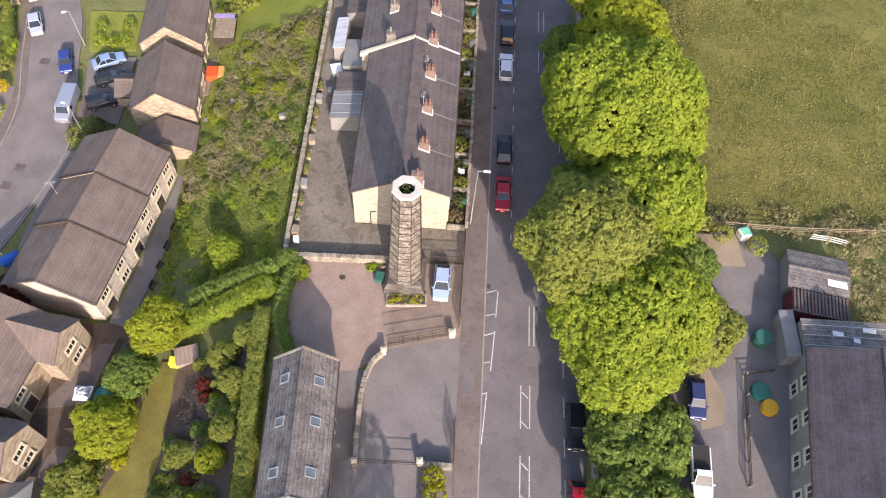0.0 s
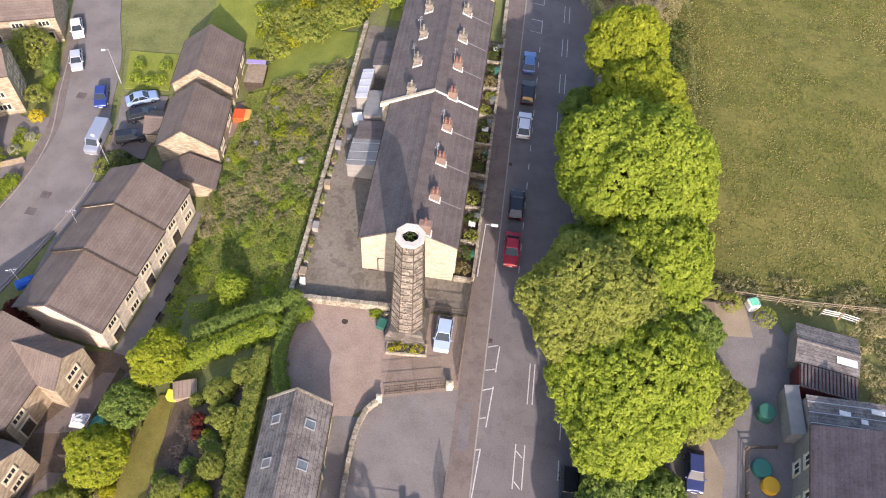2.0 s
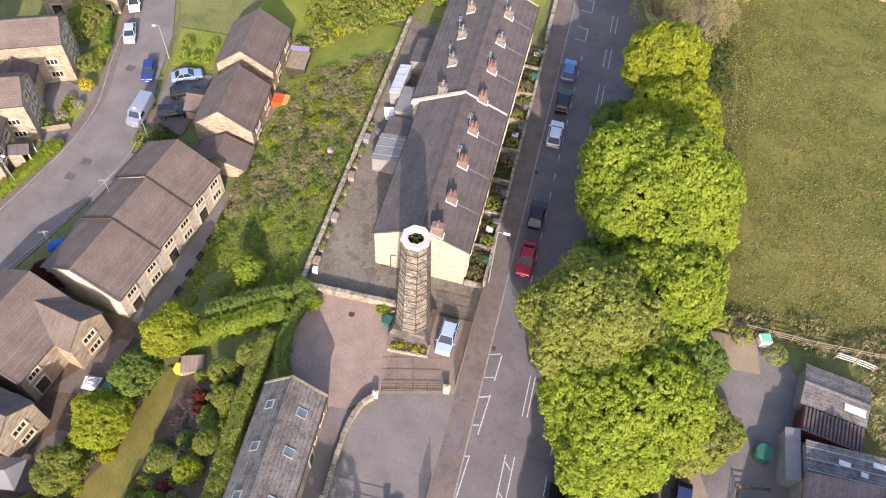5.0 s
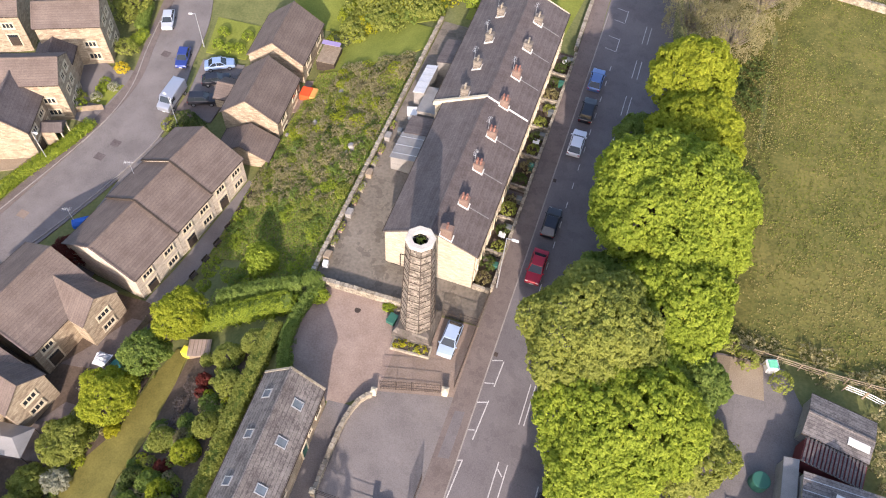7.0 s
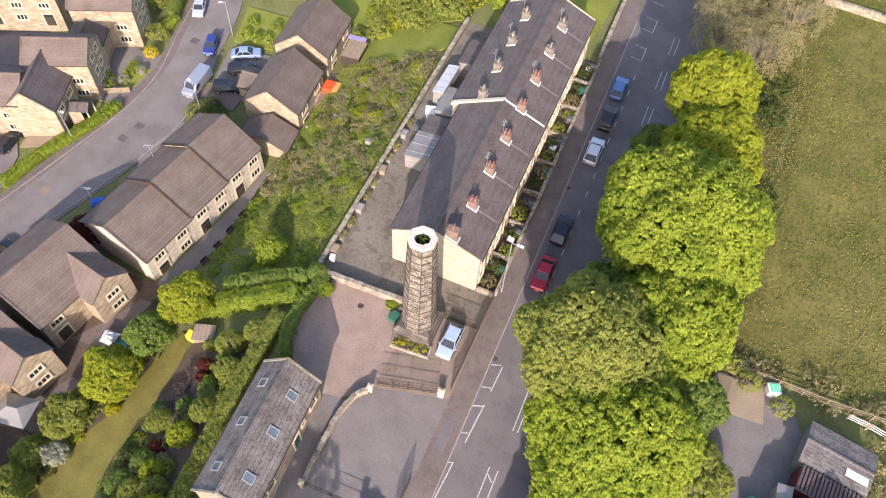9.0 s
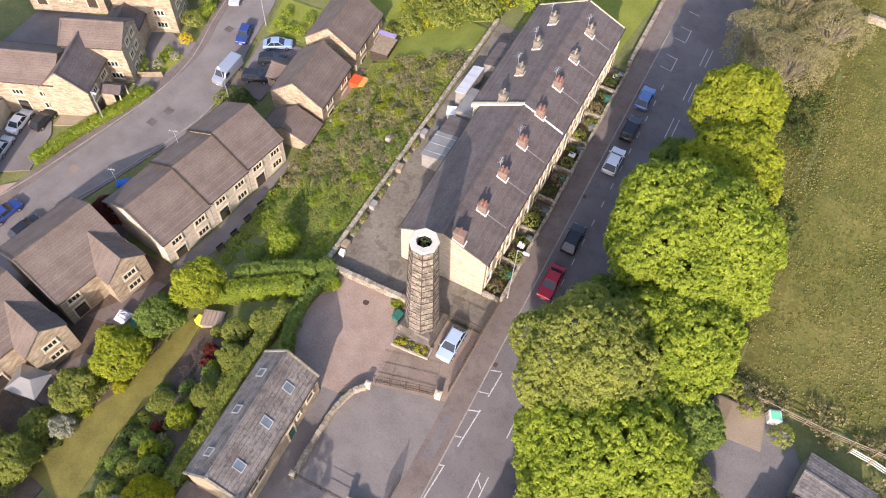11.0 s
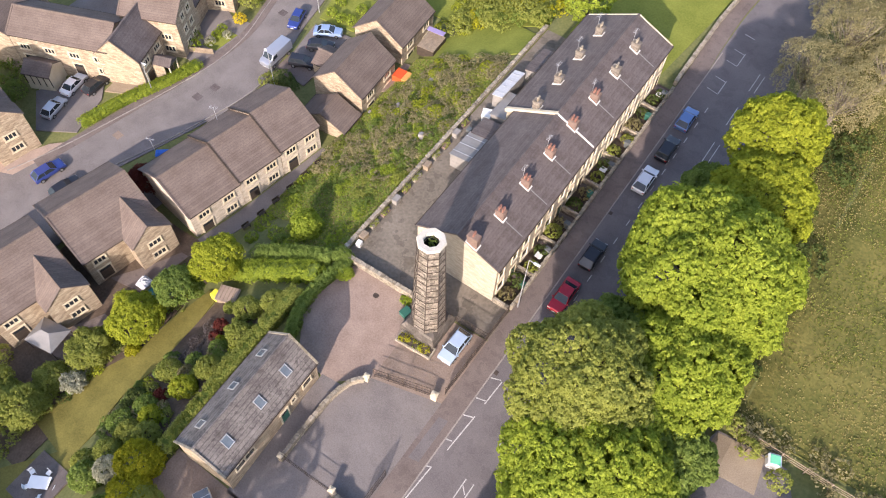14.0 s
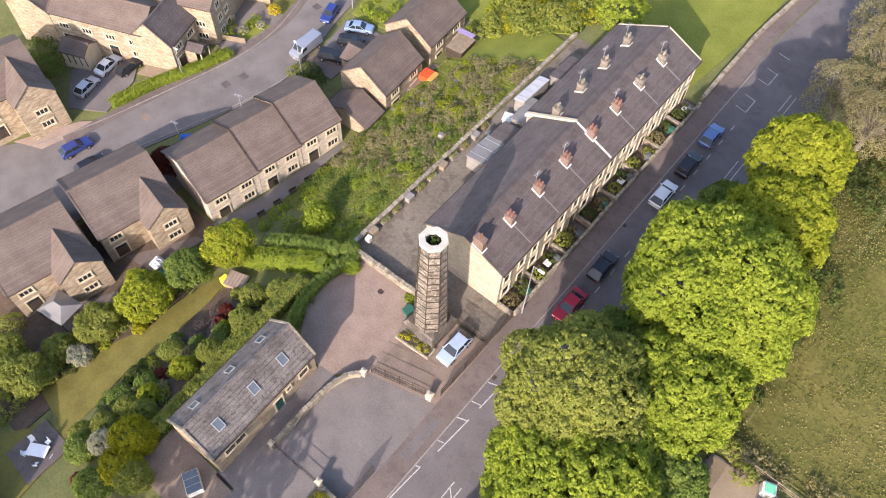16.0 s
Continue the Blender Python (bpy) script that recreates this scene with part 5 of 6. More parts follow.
clutter("log_pile", -2.5, 1.0, [(0.1 * k - 0.4, 0.15 * (k % 3) - 0.2, 0.12 + 0.16 * (k // 3), 0.5, 0.16, 0.14, 30 * k) for k in range(8)], M["wood"], "untidy pile of logs beside the chimney", "log pile")
mh = bmesh.new()
rod(mh, (-6.7, -0.5, ground(-6.7, -0.5) + 0.04), (-6.7, -0.5, ground(-6.7, -0.5) + 0.06), 0.35, 14)
tagged(part("manhole_cover", mh, M["iron"]), "round dark manhole cover in the paved yard", "manhole cover")

# front gardens of the terrace: shrubs
M["soil"] = material("garden_soil", (0.07, 0.05, 0.035), (0.15, 0.11, 0.08), 0.6, 0.95, 0.6, 4.0, coords="World")
sheet("front_gardens", [(4.0, 6.4), (6.2, 6.4), (6.2, 45.5), (4.0, 45.5)], 0.03, M["soil"], "dark paved and earthy front gardens of the terrace", "garden bed")
for k in range(8):
    y = 8.6 + 4.9 * k
    for j in range(2):
        yy, r = y + (j - 0.5) * 2.0 + rng.uniform(-0.4, 0.4), rng.uniform(0.55, 0.95)
        tree(5.2 + rng.uniform(-0.3, 0.3), yy, [(0, 0, r * 0.8, r, r * 0.8), (0.2, r * 0.6, r * 0.5, r * 0.6, r * 0.5)], rng.choice(("olive", "dark", "dark", "brown")), "small garden shrub in front of the terrace", 200 + 2 * k + j, 0.05, "shrub", clump=0.25, per=9, size=0.1)
    if k % 3 == 1:
        clutter("garden_table", 5.3, y + 0.3, [(0, 0, 0.7, 0.8, 0.8, 0.05), (0, 0, 0.35, 0.1, 0.1, 0.7)], M["white"], "small white garden table in front of the terrace", "table", bevel=0.01)

for k, y in enumerate((9.6, 14.9, 19.2, 24.4, 29.6, 33.7, 39.1, 43.6)):
    wheelie_bin(5.75, y, BIN_GREY if k % 3 else BIN_GREEN, "grey wheelie bin in a terrace front garden" if k % 3 else "dark green wheelie bin in a terrace front garden", 90)
    sheet("garden_path", [(4.1, y + 0.6), (6.1, y + 0.6), (6.1, y + 1.5), (4.1, y + 1.5)], 0.05, M["pavement"], "narrow paved path to a terrace door", "path")

# ---- barn house: roof windows, windows ----
def skylight(parent, x, y, side, w=0.8, h=1.1):
    k = 2.65 / 2.85
    a = math.degrees(math.atan(k))
    m = pose(x, side * y, 6.77 - k * y, -side * a, 0, 0)
    f = part("roof_window", boxes((0, h / 2, 0.05, w + 0.12, 0.08, 0.1), (0, -h / 2, 0.05, w + 0.12, 0.08, 0.1), (-w / 2, 0, 0.05, 0.08, h, 0.1), (w / 2, 0, 0.05, 0.08, h, 0.1)), M["galv"], parent)
    f.matrix_local = m
    g = part("pane", boxes((0, 0, 0.045, w - 0.08, h - 0.08, 0.03)), M["glass_sky"], f)


for x in (4.0, 0.2, -4.3):
    skylight(annex, x, 1.55, -1)
for x in (4.2, 0.1, -4.4):
    skylight(annex, x, 1.55, 1)
for x in (5.0, -3.6, -4.9):
    window(annex, x, -2.85, 1.9, 1.1, 0.9, -1, 2)
door(annex, 1.4, -2.85, 0.1, -1, BIN_GREEN)
window(annex, 2.9, -2.85, 1.9, 0.5, 0.6, -1, 1)
k = 2.65 / 2.85
for xe in (-6.75, 6.75):
    for s in (-1, 1):
        pts = [(xe + sx * 0.11, s * q, 6.83 - k * q + zz) for zz in (0.06, -0.12) for sx, q in ((-1, 0), (1, 0), (1, 3.15), (-1, 3.15))]
        part("coping", solid(pts, [(0, 1, 2, 3), (7, 6, 5, 4)] + [(i, (i + 1) % 4, 4 + (i + 1) % 4, 4 + i) for i in range(4)]), M["stone_wall"], annex)
sheet("passage", [(-5.4, -25.3), (-3.0, -25.3), (-2.9, -10.6), (-5.6, -10.9)], 0.05, M["asphalt_old"], "narrow paved passage beside the barn house")
sheet("barn_terrace", [(-12.0, -30), (-3.0, -30), (-3.0, -25.0), (-12.0, -25.0)], 0.05, M["chips"], "small paved terrace behind the barn house")
sheet("lower_drive", [(-3.0, -45), (6.34, -45), (6.34, -19.9), (-3.0, -19.9)], 0.045, M["asphalt_old"], "grey tarmac drive below the lower gate")
gh = thing("cold_frame", at(-6.2, -27.2, ground(-6, -27), -25), "glazed white-framed cold frame behind the barn house", "cold frame")
part("frame", boxes((0, 0, 0.45, 2.2, 1.5, 0.9), bevel=0.02), M["white"], gh)
for i in range(3):
    part("pane", boxes((-0.72 + 0.72 * i, 0, 0.93, 0.66, 1.4, 0.04)), M["glass_sky"], gh)
for (x, y), r in zip(((4.4, -20.9), (4.6, -22.6), (4.5, -24.2)), (0.9, 1.0, 0.9)):
    tree(x, y, [(0, 0, r, r, r)], "yellow", "round golden shrub beside the lower drive", int(500 + y), 0.06, "shrub", clump=0.3, per=9, size=0.12)

# ---- gardens below the hedge ----
M["lawn"] = material("mown_lawn", (0.125, 0.112, 0.024), (0.24, 0.205, 0.052), 0.5, 0.95, 0.6, 5.0, coords="World")
M["lawn_bright"] = material("bright_lawn", (0.13, 0.155, 0.02), (0.23, 0.25, 0.045), 0.3, 0.95, 0.4, 4.0, coords="World")
M["field"] = material("rough_pasture", (0.062, 0.076, 0.013), (0.205, 0.178, 0.05), 0.22, 0.95, 1.0, 3.0, stain=0.3, coords="World")
strip("lawn", [(-24.8, -9.0, 1.6), (-25.0, -13.7, 3.3), (-25.2, -19.8, 4.0), (-26.4, -23.4, 5.0), (-26.6, -28.5, 7.0), (-27.0, -32, 8.0)], 0.035, M["lawn"], "yellowish mown lawn strip between the borders", "lawn")
sheet("lawn", [(-24.0, -31.2), (-22.0, -29.0), (-19.0, -45), (-40, -45), (-31, -27.2)], 0.03, M["lawn"], "shaded lower lawn", "lawn")
sheet("back_gardens", [(-47.0, -36), (-27.5, -36), (-26.8, -5.0), (-32.8, -4.0), (-47.0, -4.0)], 0.02, M["soil"], "dark earthy ground of the back gardens", "garden bed")
sheet("garden_bed", [(-23.6, -9.2), (-15.4, -8.0), (-14.5, -26.5), (-21.5, -29.5), (-23.2, -21)], 0.03, M["soil"], "dark garden border between lawn and hedge", "garden bed")
sheet("lawn", [(-28.8, 38.0), (-24.0, 38.4), (-13.8, 40.9), (-13.8, 45.0), (-18, 47.2), (-25.0, 46.6), (-29.4, 42.0)], 0.10, M["lawn_bright"], "bright green lawn on the slope behind the terrace", "lawn")
sheet("field", [(-40, 47.5), (5.4, 47.0), (5.4, 64), (7.0, 80), (-40, 110)], 0.04, M["lawn_bright"], "bright green meadow north of the terrace", "field", 4.0)
sheet("field", [(29.5, 6.2), (140, 8.0), (150, 200), (20, 190), (21.5, 60), (23, 20), (25, 10)], 0.06, M["field"], "rough olive-brown pasture on the hillside", "field", 4.0)
sheet("farm_track", [(25.5, -60), (37.8, -60), (38.4, 0.5), (36.0, 4.6), (29.5, 4.6), (26.0, -10)], 0.05, M["asphalt_old"], "grey worn farm track and yard")
sheet("dirt_patch", [(28.6, -16.0), (30.4, -15.6), (30.8, -13.0), (29.2, -8.8), (28.0, -10.5)], 0.07, M["gravel"], "patch of sandy gravel beside the farm track")
sheet("dirt_patch", [(29.2, 0.5), (34.5, 0.8), (34.0, 4.4), (29.6, 4.4)], 0.065, M["gravel"], "sandy ground at the field corner")


def hedge(pts, width, height, mat, label, seed, clump=0.3, size=0.085, flat=0.55):
    t = thing("hedge", at(pts[0][0], pts[0][1], 0, 0), label, "hedge")
    line = curve_points(pts, 0.6) if len(pts) > 2 else curve_points([pts[0], tuple((np.array(pts[0]) + np.array(pts[1])) / 2), pts[1]], 0.6)
    rng = random.Random(seed)
    core = bmesh.new()
    lobes = []
    for p, q in zip(line, line[1:]):
        m = (p + q) / 2 - np.array(pts[0])
        z = ground(*((p + q) / 2))
        d = q - p
        box(core, m[0], m[1], z + height * 0.42, float(np.linalg.norm(d)) + 0.1, width * 0.72, height * 0.84, math.degrees(math.atan2(d[1], d[0])))
        lobes.append((m[0], m[1], z + height * flat, width / 2 * rng.uniform(0.9, 1.1), width / 2 * rng.uniform(0.9, 1.1), height * (1 - flat) * rng.uniform(0.92, 1.12)))
    part("hedge_core", core, LEAF["green"], t)
    rows = np.array(lobes, float)
    g = np.random.default_rng(seed)
    C, N = [], []
    for x, y, z, a, b, c in rows:
        d = g.normal(size=(int(28 * width / (clump * 2)) + 20, 3))
        d[:, 2] = np.abs(d[:, 2]) * 1.1 - 0.35
        d /= np.linalg.norm(d, axis=1, keepdims=True)
        sq = np.sign(d) * np.abs(d) ** 0.5
        C.append(np.array((x, y, z)) + sq * (a, b, c) * g.uniform(0.94, 1.04, (len(d), 1)))
        N.append(d)
    C, N = np.concatenate(C), np.concatenate(N)
    per = 8
    pos = (C[:, None, :] + g.normal(size=(len(C), per, 3)) * clump * 0.3).reshape(-1, 3)
    nor = (N[:, None, :] + g.normal(size=(len(C), per, 3)) * 0.5 + np.array((0.05, -0.2, 0.5))).reshape(-1, 3)
    nor /= np.linalg.norm(nor, axis=1, keepdims=True)
    me = leaf_mesh("leaves", pos, nor, size, g)
    me.materials.append(LEAF[mat])
    o = new("leaves", me)
    o.parent = t
    return t


hedge([(-14.3, -5.2), (-14.0, -12), (-13.4, -19), (-12.9, -25.5)], 1.7, 2.0, "olive", "long clipped olive-green hedge beside the barn house", 31)
hedge([(-24.5, -5.6), (-18.5, -3.6), (-13.9, -2.0)], 2.2, 1.9, "lime", "clipped green hedge at the top of the garden", 32)
hedge([(-23.5, -2.6), (-18.5, -0.9), (-13.9, 0.2)], 1.6, 2.2, "green", "second clipped hedge at the foot of the bank", 33)
hedge([(-10.9, -9.6), (-12.3, -6.4), (-12.4, -3.2), (-11.6, 0.6)], 1.2, 1.3, "green", "loose green hedge along the yard edge", 34)
hedge([(-60.8, 0.5), (-59.2, 6.5), (-56.9, 12.5), (-55.4, 18.0)], 1.5, 1.2, "lime", "clipped yellow-green hedge along the estate road", 35)
GARD = [(-18.0, -9.4, 1.35, 2.3, "olive"), (-20.6, -9.9, 0.65, 1.2, "olive"), (-16.2, -12.4, 1.25, 2.3, "olive"), (-16.3, -17.1, 1.15, 2.0, "olive"), (-15.6, -7.3, 1.3, 2.2, "olive"), (-20.6, -19.3, 1.3, 1.8, "olive"), (-17.0, -20.1, 1.2, 2.1, "spring"), (-19.6, -12.3, 0.65, 1.5, "red"), (-19.2, -13.6, 0.55, 1.1, "red"),
        (-17.7, -24.2, 1.0, 1.8, "spring"), (-19.0, -21.8, 0.7, 1.0, "red"), (-19.4, -23.6, 1.1, 1.7, "green"), (-21.8, -23.4, 1.0, 1.4, "dark"), (-20.6, -26.2, 1.3, 1.6, "green"), (-18.4, -26.6, 1.2, 2.0, "olive"), (-16.2, -25.8, 1.2, 2.2, "olive"), (-14.0, -28.2, 2.0, 3.8, "yellow"), (-16.4, -30.4, 1.3, 2.8, "pale"), (-18.6, -29.2, 1.3, 2.2, "olive"),
        (-12.6, -30.6, 1.8, 2.8, "yellow"), (-18.4, -32.2, 1.5, 2.4, "green"), (-20.4, -31.2, 1.2, 1.8, "olive"), (-15.4, -34.0, 0.8, 1.2, "red"), (-13.5, -33.5, 1.6, 2.4, "green"), (-10.6, -30.6, 1.5, 2.6, "olive"), (-19.0, -17.0, 0.8, 1.0, "green"), (-17.6, -14.6, 0.8, 1.2, "green"), (-22.0, -18.0, 0.8, 0.9, "green"),
        (-18.4, -18.6, 0.8, 1.2, "brown"), (-12.6, 1.0, 1.0, 1.6, "green"), (-11.2, -0.6, 0.9, 1.3, "lime"), (-3.6, 1.0, 0.6, 0.5, "lime")]
for i, (x, y, r, h, mat) in enumerate(GARD):
    what = {"olive": "rounded olive-green", "yellow": "golden-leaved", "red": "copper-red", "green": "leafy green", "dark": "low dark green", "pale": "pale blossoming", "brown": "dry brownish", "lime": "fresh lime-green", "spring": "golden-green"}[mat]
    tree(x, y, [(0, 0, h - r * 0.75, r, r * 0.75), (r * 0.4, r * 0.3, h * 0.45, r * 0.7, h * 0.4), (-r * 0.4, -r * 0.2, h * 0.4, r * 0.7, h * 0.4)], mat, what + " shrub in the sloping garden border", 300 + i, 0.07, "shrub", clump=0.24, per=14, size=0.075, density=1.4, backing=True)
GTREE = [(-25.8, -6.5, 2.9, 6.0, "spring"), (-27.6, -11.6, 2.6, 5.6, "green"), (-28.6, -17.0, 3.1, 5.6, "spring"), (-31.2, -22.4, 2.3, 3.6, "olive"), (-32.6, -27.2, 1.9, 3.0, "olive"), (-31.8, -31.2, 2.5, 4.6, "olive"), (-29.9, -26.0, 1.3, 2.0, "pale"), (-35.6, -32.4, 3.0, 5.0, "olive"), (-27.4, -19.6, 0.8, 1.2, "yellow"),
         (-44.6, -2.2, 2.0, 4.6, "red"), (-20.5, 3.4, 1.9, 3.0, "lime")]
for i, (x, y, r, h, mat) in enumerate(GTREE):
    what = {"lime": "yellow-green", "spring": "golden-green", "green": "dense mid-green", "olive": "olive-green", "pale": "pale blossoming", "yellow": "golden", "red": "copper-leaved"}[mat]
    tree(x, y, crown_lobes(r, h, 400 + i, 7, 0.15), mat, what + " small tree in a sloping garden", 420 + i, 0.14, clump=0.32, per=14, size=0.10, density=1.2, backing=True)


def undergrowth(name, spots, mat, label, seed, **kw):
    """Bushes that run together over the bank: one mass."""
    lobes = []
    for x, y, r, h in spots:
        lobes.append((x, y, ground(x, y) + h * 0.3, r, r, h * 0.75))
    ob = foliage(name, lobes, LEAF[mat], None, seed, **kw)
    return tagged(ob, label, "undergrowth", kind="stuff")


rng = random.Random(77)
for mat, count, seed, lab, lo, hi, tall in (("lime", 34, 9, "fresh green weeds covering the bank", -1, 30, 0.35), ("green", 46, 1, "green bramble covering the bank", 0, 26, 0.4), ("olive", 40, 2, "olive scrub covering the bank", 10, 37, 0.5),
                                            ("dark", 5, 3, "dark green scrub in hollows of the bank", 22, 32, 0.5), ("twig", 150, 4, "dry brownish scrub on the bank", 13, 39.5, 0.45), ("spring", 16, 10, "golden-green bushes on the upper bank", 24, 39, 0.9)):
    spots = []
    for k in range(count):
        y = rng.uniform(lo, hi)
        x = -14.4 - rng.random() * (13.5 if y < 24 else 12.5 - 0.12 * (y - 24))
        spots.append((x, y, rng.uniform(0.6, 1.5), rng.uniform(0.4, 1.0) * tall))
    undergrowth("bank_scrub", spots, mat, lab, seed, clump=0.26, per=12, size=0.085, floor=0.05, density=1.3)
# rocks and rubble on the bank
for i, (x, y, w) in enumerate(((-16.8, 22.1, 1.3), (-16.1, 22.6, 1.0), (-17.4, 21.4, 0.8), (-25.0, 27.4, 0.9), (-26.2, 26.8, 0.7), (-27.4, 26.2, 0.8), (-28.6, 25.4, 0.7), (-16.5, 31.6, 1.2), (-17.3, 31.0, 0.8), (-23.6, 33.6, 1.1), (-24.6, 32.8, 0.9), (-25.4, 31.6, 1.0), (-15.2, 24.4, 0.7), (-25.9, 22.6, 0.8))):
    rb = bmesh.new()
    bmesh.ops.create_icosphere(rb, subdivisions=2, radius=0.5)
    for v in rb.verts:
        v.co *= 1 + 0.45 * noise.noise(v.co * 2.3 + Vector((i * 3.1, 0, 0)))
        v.co.z *= 0.6
    rk = part("rock", rb, M["kerb"] if i % 3 == 0 else M["stone_wall"])
    rk.matrix_world = pose(x, y, ground(x, y) + 0.16 * w, 10 * (i % 3), 14 - 7 * (i % 5), 47 * i) @ Matrix.Diagonal((w * 1.3, w * 0.9, w, 1))
    tagged(rk, "pale weathered boulder lying in the scrub" if i % 3 == 0 else "brownish weathered boulder lying in the scrub", "rock", "rocks on the bank")
for j, (mat, n, lab) in enumerate((("olive", 34, "mixed olive plants in the garden border"), ("green", 30, "leafy green plants in the garden border"), ("twig", 16, "dry brownish plants in the garden border"), ("spring", 12, "golden-green plants in the garden border"), ("dark", 14, "low dark plants in the garden border"))):
    spots = []
    for k in range(n):
        if k % 5 < 3:
            y = rng.uniform(-29.5, -9.5)
            x = rng.uniform(-22.9, -15.8) if y < -18 else rng.uniform(-18.8, -15.6)
        else:
            y = rng.uniform(-28, -9.5)
            x = rng.uniform(-31.5, -29.2) if y < -20 else rng.uniform(-30, -27.4)
        spots.append((x, y, rng.uniform(0.3, 0.75), rng.uniform(0.4, 1.1)))
    undergrowth("border_plants", spots, mat, lab, 16 + j, clump=0.2, per=12, size=0.07, floor=0.0, density=1.3)
undergrowth("heather_bed", [(rng.uniform(-21.5, -18.6), rng.uniform(-19.5, -11.5), rng.uniform(0.4, 0.8), rng.uniform(0.25, 0.5)) for k in range(26)], "heather", "low grey-purple heather in the garden border", 15, clump=0.2, per=10, size=0.06, floor=0.0)
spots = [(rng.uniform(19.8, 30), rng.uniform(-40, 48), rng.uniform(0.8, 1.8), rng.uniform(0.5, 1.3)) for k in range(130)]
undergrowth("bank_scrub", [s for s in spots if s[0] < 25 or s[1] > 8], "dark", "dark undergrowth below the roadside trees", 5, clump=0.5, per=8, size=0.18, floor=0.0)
spots = [(rng.uniform(31, 60), rng.uniform(4.2, 7.2), rng.uniform(0.5, 1.0), rng.uniform(0.4, 0.9)) for k in range(40)] + [(rng.uniform(44, 60), rng.uniform(-3, 4), rng.uniform(0.5, 1.2), rng.uniform(0.4, 0.9)) for k in range(30)] + [(rng.uniform(44.5, 60), rng.uniform(-6, 5), rng.uniform(0.6, 1.3), rng.uniform(0.4, 0.8)) for k in range(60)]
undergrowth("field_scrub", spots, "twig", "dry scrub along the field fence", 6, clump=0.35, per=8, size=0.12, floor=0.0)
spots = [(rng.uniform(-30, -14), rng.uniform(47, 56), rng.uniform(1.2, 2.4), rng.uniform(1.2, 3.0)) for k in range(30)] + [(rng.uniform(-29, -24), rng.uniform(45, 60), rng.uniform(1, 2), rng.uniform(1, 2.2)) for k in range(16)]
undergrowth("garden_scrub", spots, "olive", "mixed olive and golden garden shrubs above the lawn", 7, clump=0.45, per=9, size=0.15, floor=0.0)
undergrowth("garden_scrub", [(x + 1.5, y + 1.2, r * 0.6, h * 0.9) for x, y, r, h in spots[::3]], "yellow", "golden shrubs above the lawn", 8, clump=0.4, per=9, size=0.14, floor=0.0)
undergrowth("garden_scrub", [(rng.uniform(-33, -25), rng.uniform(45.5, 60), rng.uniform(0.7, 1.5), rng.uniform(0.6, 1.6)) for k in range(24)], "spring", "golden-green garden shrubs above the lawn", 22, clump=0.35, per=10, size=0.12, floor=0.0)
undergrowth("garden_scrub", [(rng.uniform(-27, -14), rng.uniform(47.2, 49.5), rng.uniform(0.8, 1.4), rng.uniform(0.8, 1.8)) for k in range(16)], "green", "dark green shrubs along the top of the lawn", 23, clump=0.35, per=10, size=0.12, floor=0.0)
tree(-9.5, 50.0, crown_lobes(3.2, 5.5, 91), "lime", "bright green tree behind the end of the terrace", 92, clump=0.5, per=11, size=0.18)


def tufts(name, n, area, mat, label, seed, size):
    """Grass tussocks scattered over an area (x0, x1, y0, y1)."""
    g = np.random.default_rng(seed)
    x, y = g.uniform(area[0], area[1], n), g.uniform(area[2], area[3], n)
    r = g.uniform(-0.3, 0.3, n)
    keep = np.array([0.8 * noise.noise((a * 0.06, b * 0.06, seed)) + 0.6 * noise.noise((a * 0.35, b * 0.35, seed)) + c > 0.02 for a, b, c in zip(x, y, r)])
    keep &= x > 27.5 - 0.06 * y
    x, y = x[keep], y[keep]
    z = np.array([ground(a, b) for a, b in zip(x, y)]) + 0.12
    nor = g.normal(size=(len(x), 3)) * (0.6, 0.6, 0.3) + (0.1, -0.5, 0.9)
    nor /= np.linalg.norm(nor, axis=1, keepdims=True)
    me = leaf_mesh(name, np.stack((x, y, z), 1), nor, size, g)
    me.materials.append(LEAF[mat])
    tagged(new(name, me), label, "grass", kind="stuff")


LEAF["straw"] = leaf_material("dry_grass", (0.22, 0.19, 0.065), (0.42, 0.36, 0.15))
LEAF["turf"] = leaf_material("green_grass", (0.13, 0.155, 0.03), (0.25, 0.275, 0.06))
def bank_grass(n, mat, label, seed):
    """Long grass over the bank behind the terrace."""
    g = np.random.default_rng(seed)
    y = g.uniform(-2, 38, n)
    x = -14 - g.uniform(0, 1, n) * np.where(y > 4, 15.5, 10)
    z = np.array([ground(a, b) for a, b in zip(x, y)]) + 0.15
    nor = g.normal(size=(n, 3)) * (0.6, 0.6, 0.3) + (0.1, -0.4, 0.9)
    nor /= np.linalg.norm(nor, axis=1, keepdims=True)
    me = leaf_mesh("long_grass", np.stack((x, y, z), 1), nor, 0.14, g)
    me.materials.append(LEAF[mat])
    tagged(new("long_grass", me), label, "grass", kind="stuff")


bank_grass(42000, "green", "long green grass on the bank behind the terrace", 61)
bank_grass(20000, "lime", "fresh bright grass on the bank behind the terrace", 62)
bank_grass(26000, "straw", "dry grass on the bank behind the terrace", 63)
tufts("grass_tussocks", 90000, (22, 85, 6.5, 95), "straw", "dry straw-coloured tussocks in the rough pasture", 51, 0.10)
tufts("grass_tussocks", 90000, (22, 85, 6.5, 95), "turf", "green tussocks in the rough pasture", 52, 0.11)

sheet("worn_patch", [(6.8, -12.6), (7.9, -12.4), (7.9, -7.4), (6.9, -7.6)], 0.115, M["asphalt"], "worn broken patch in the pavement", "pavement")


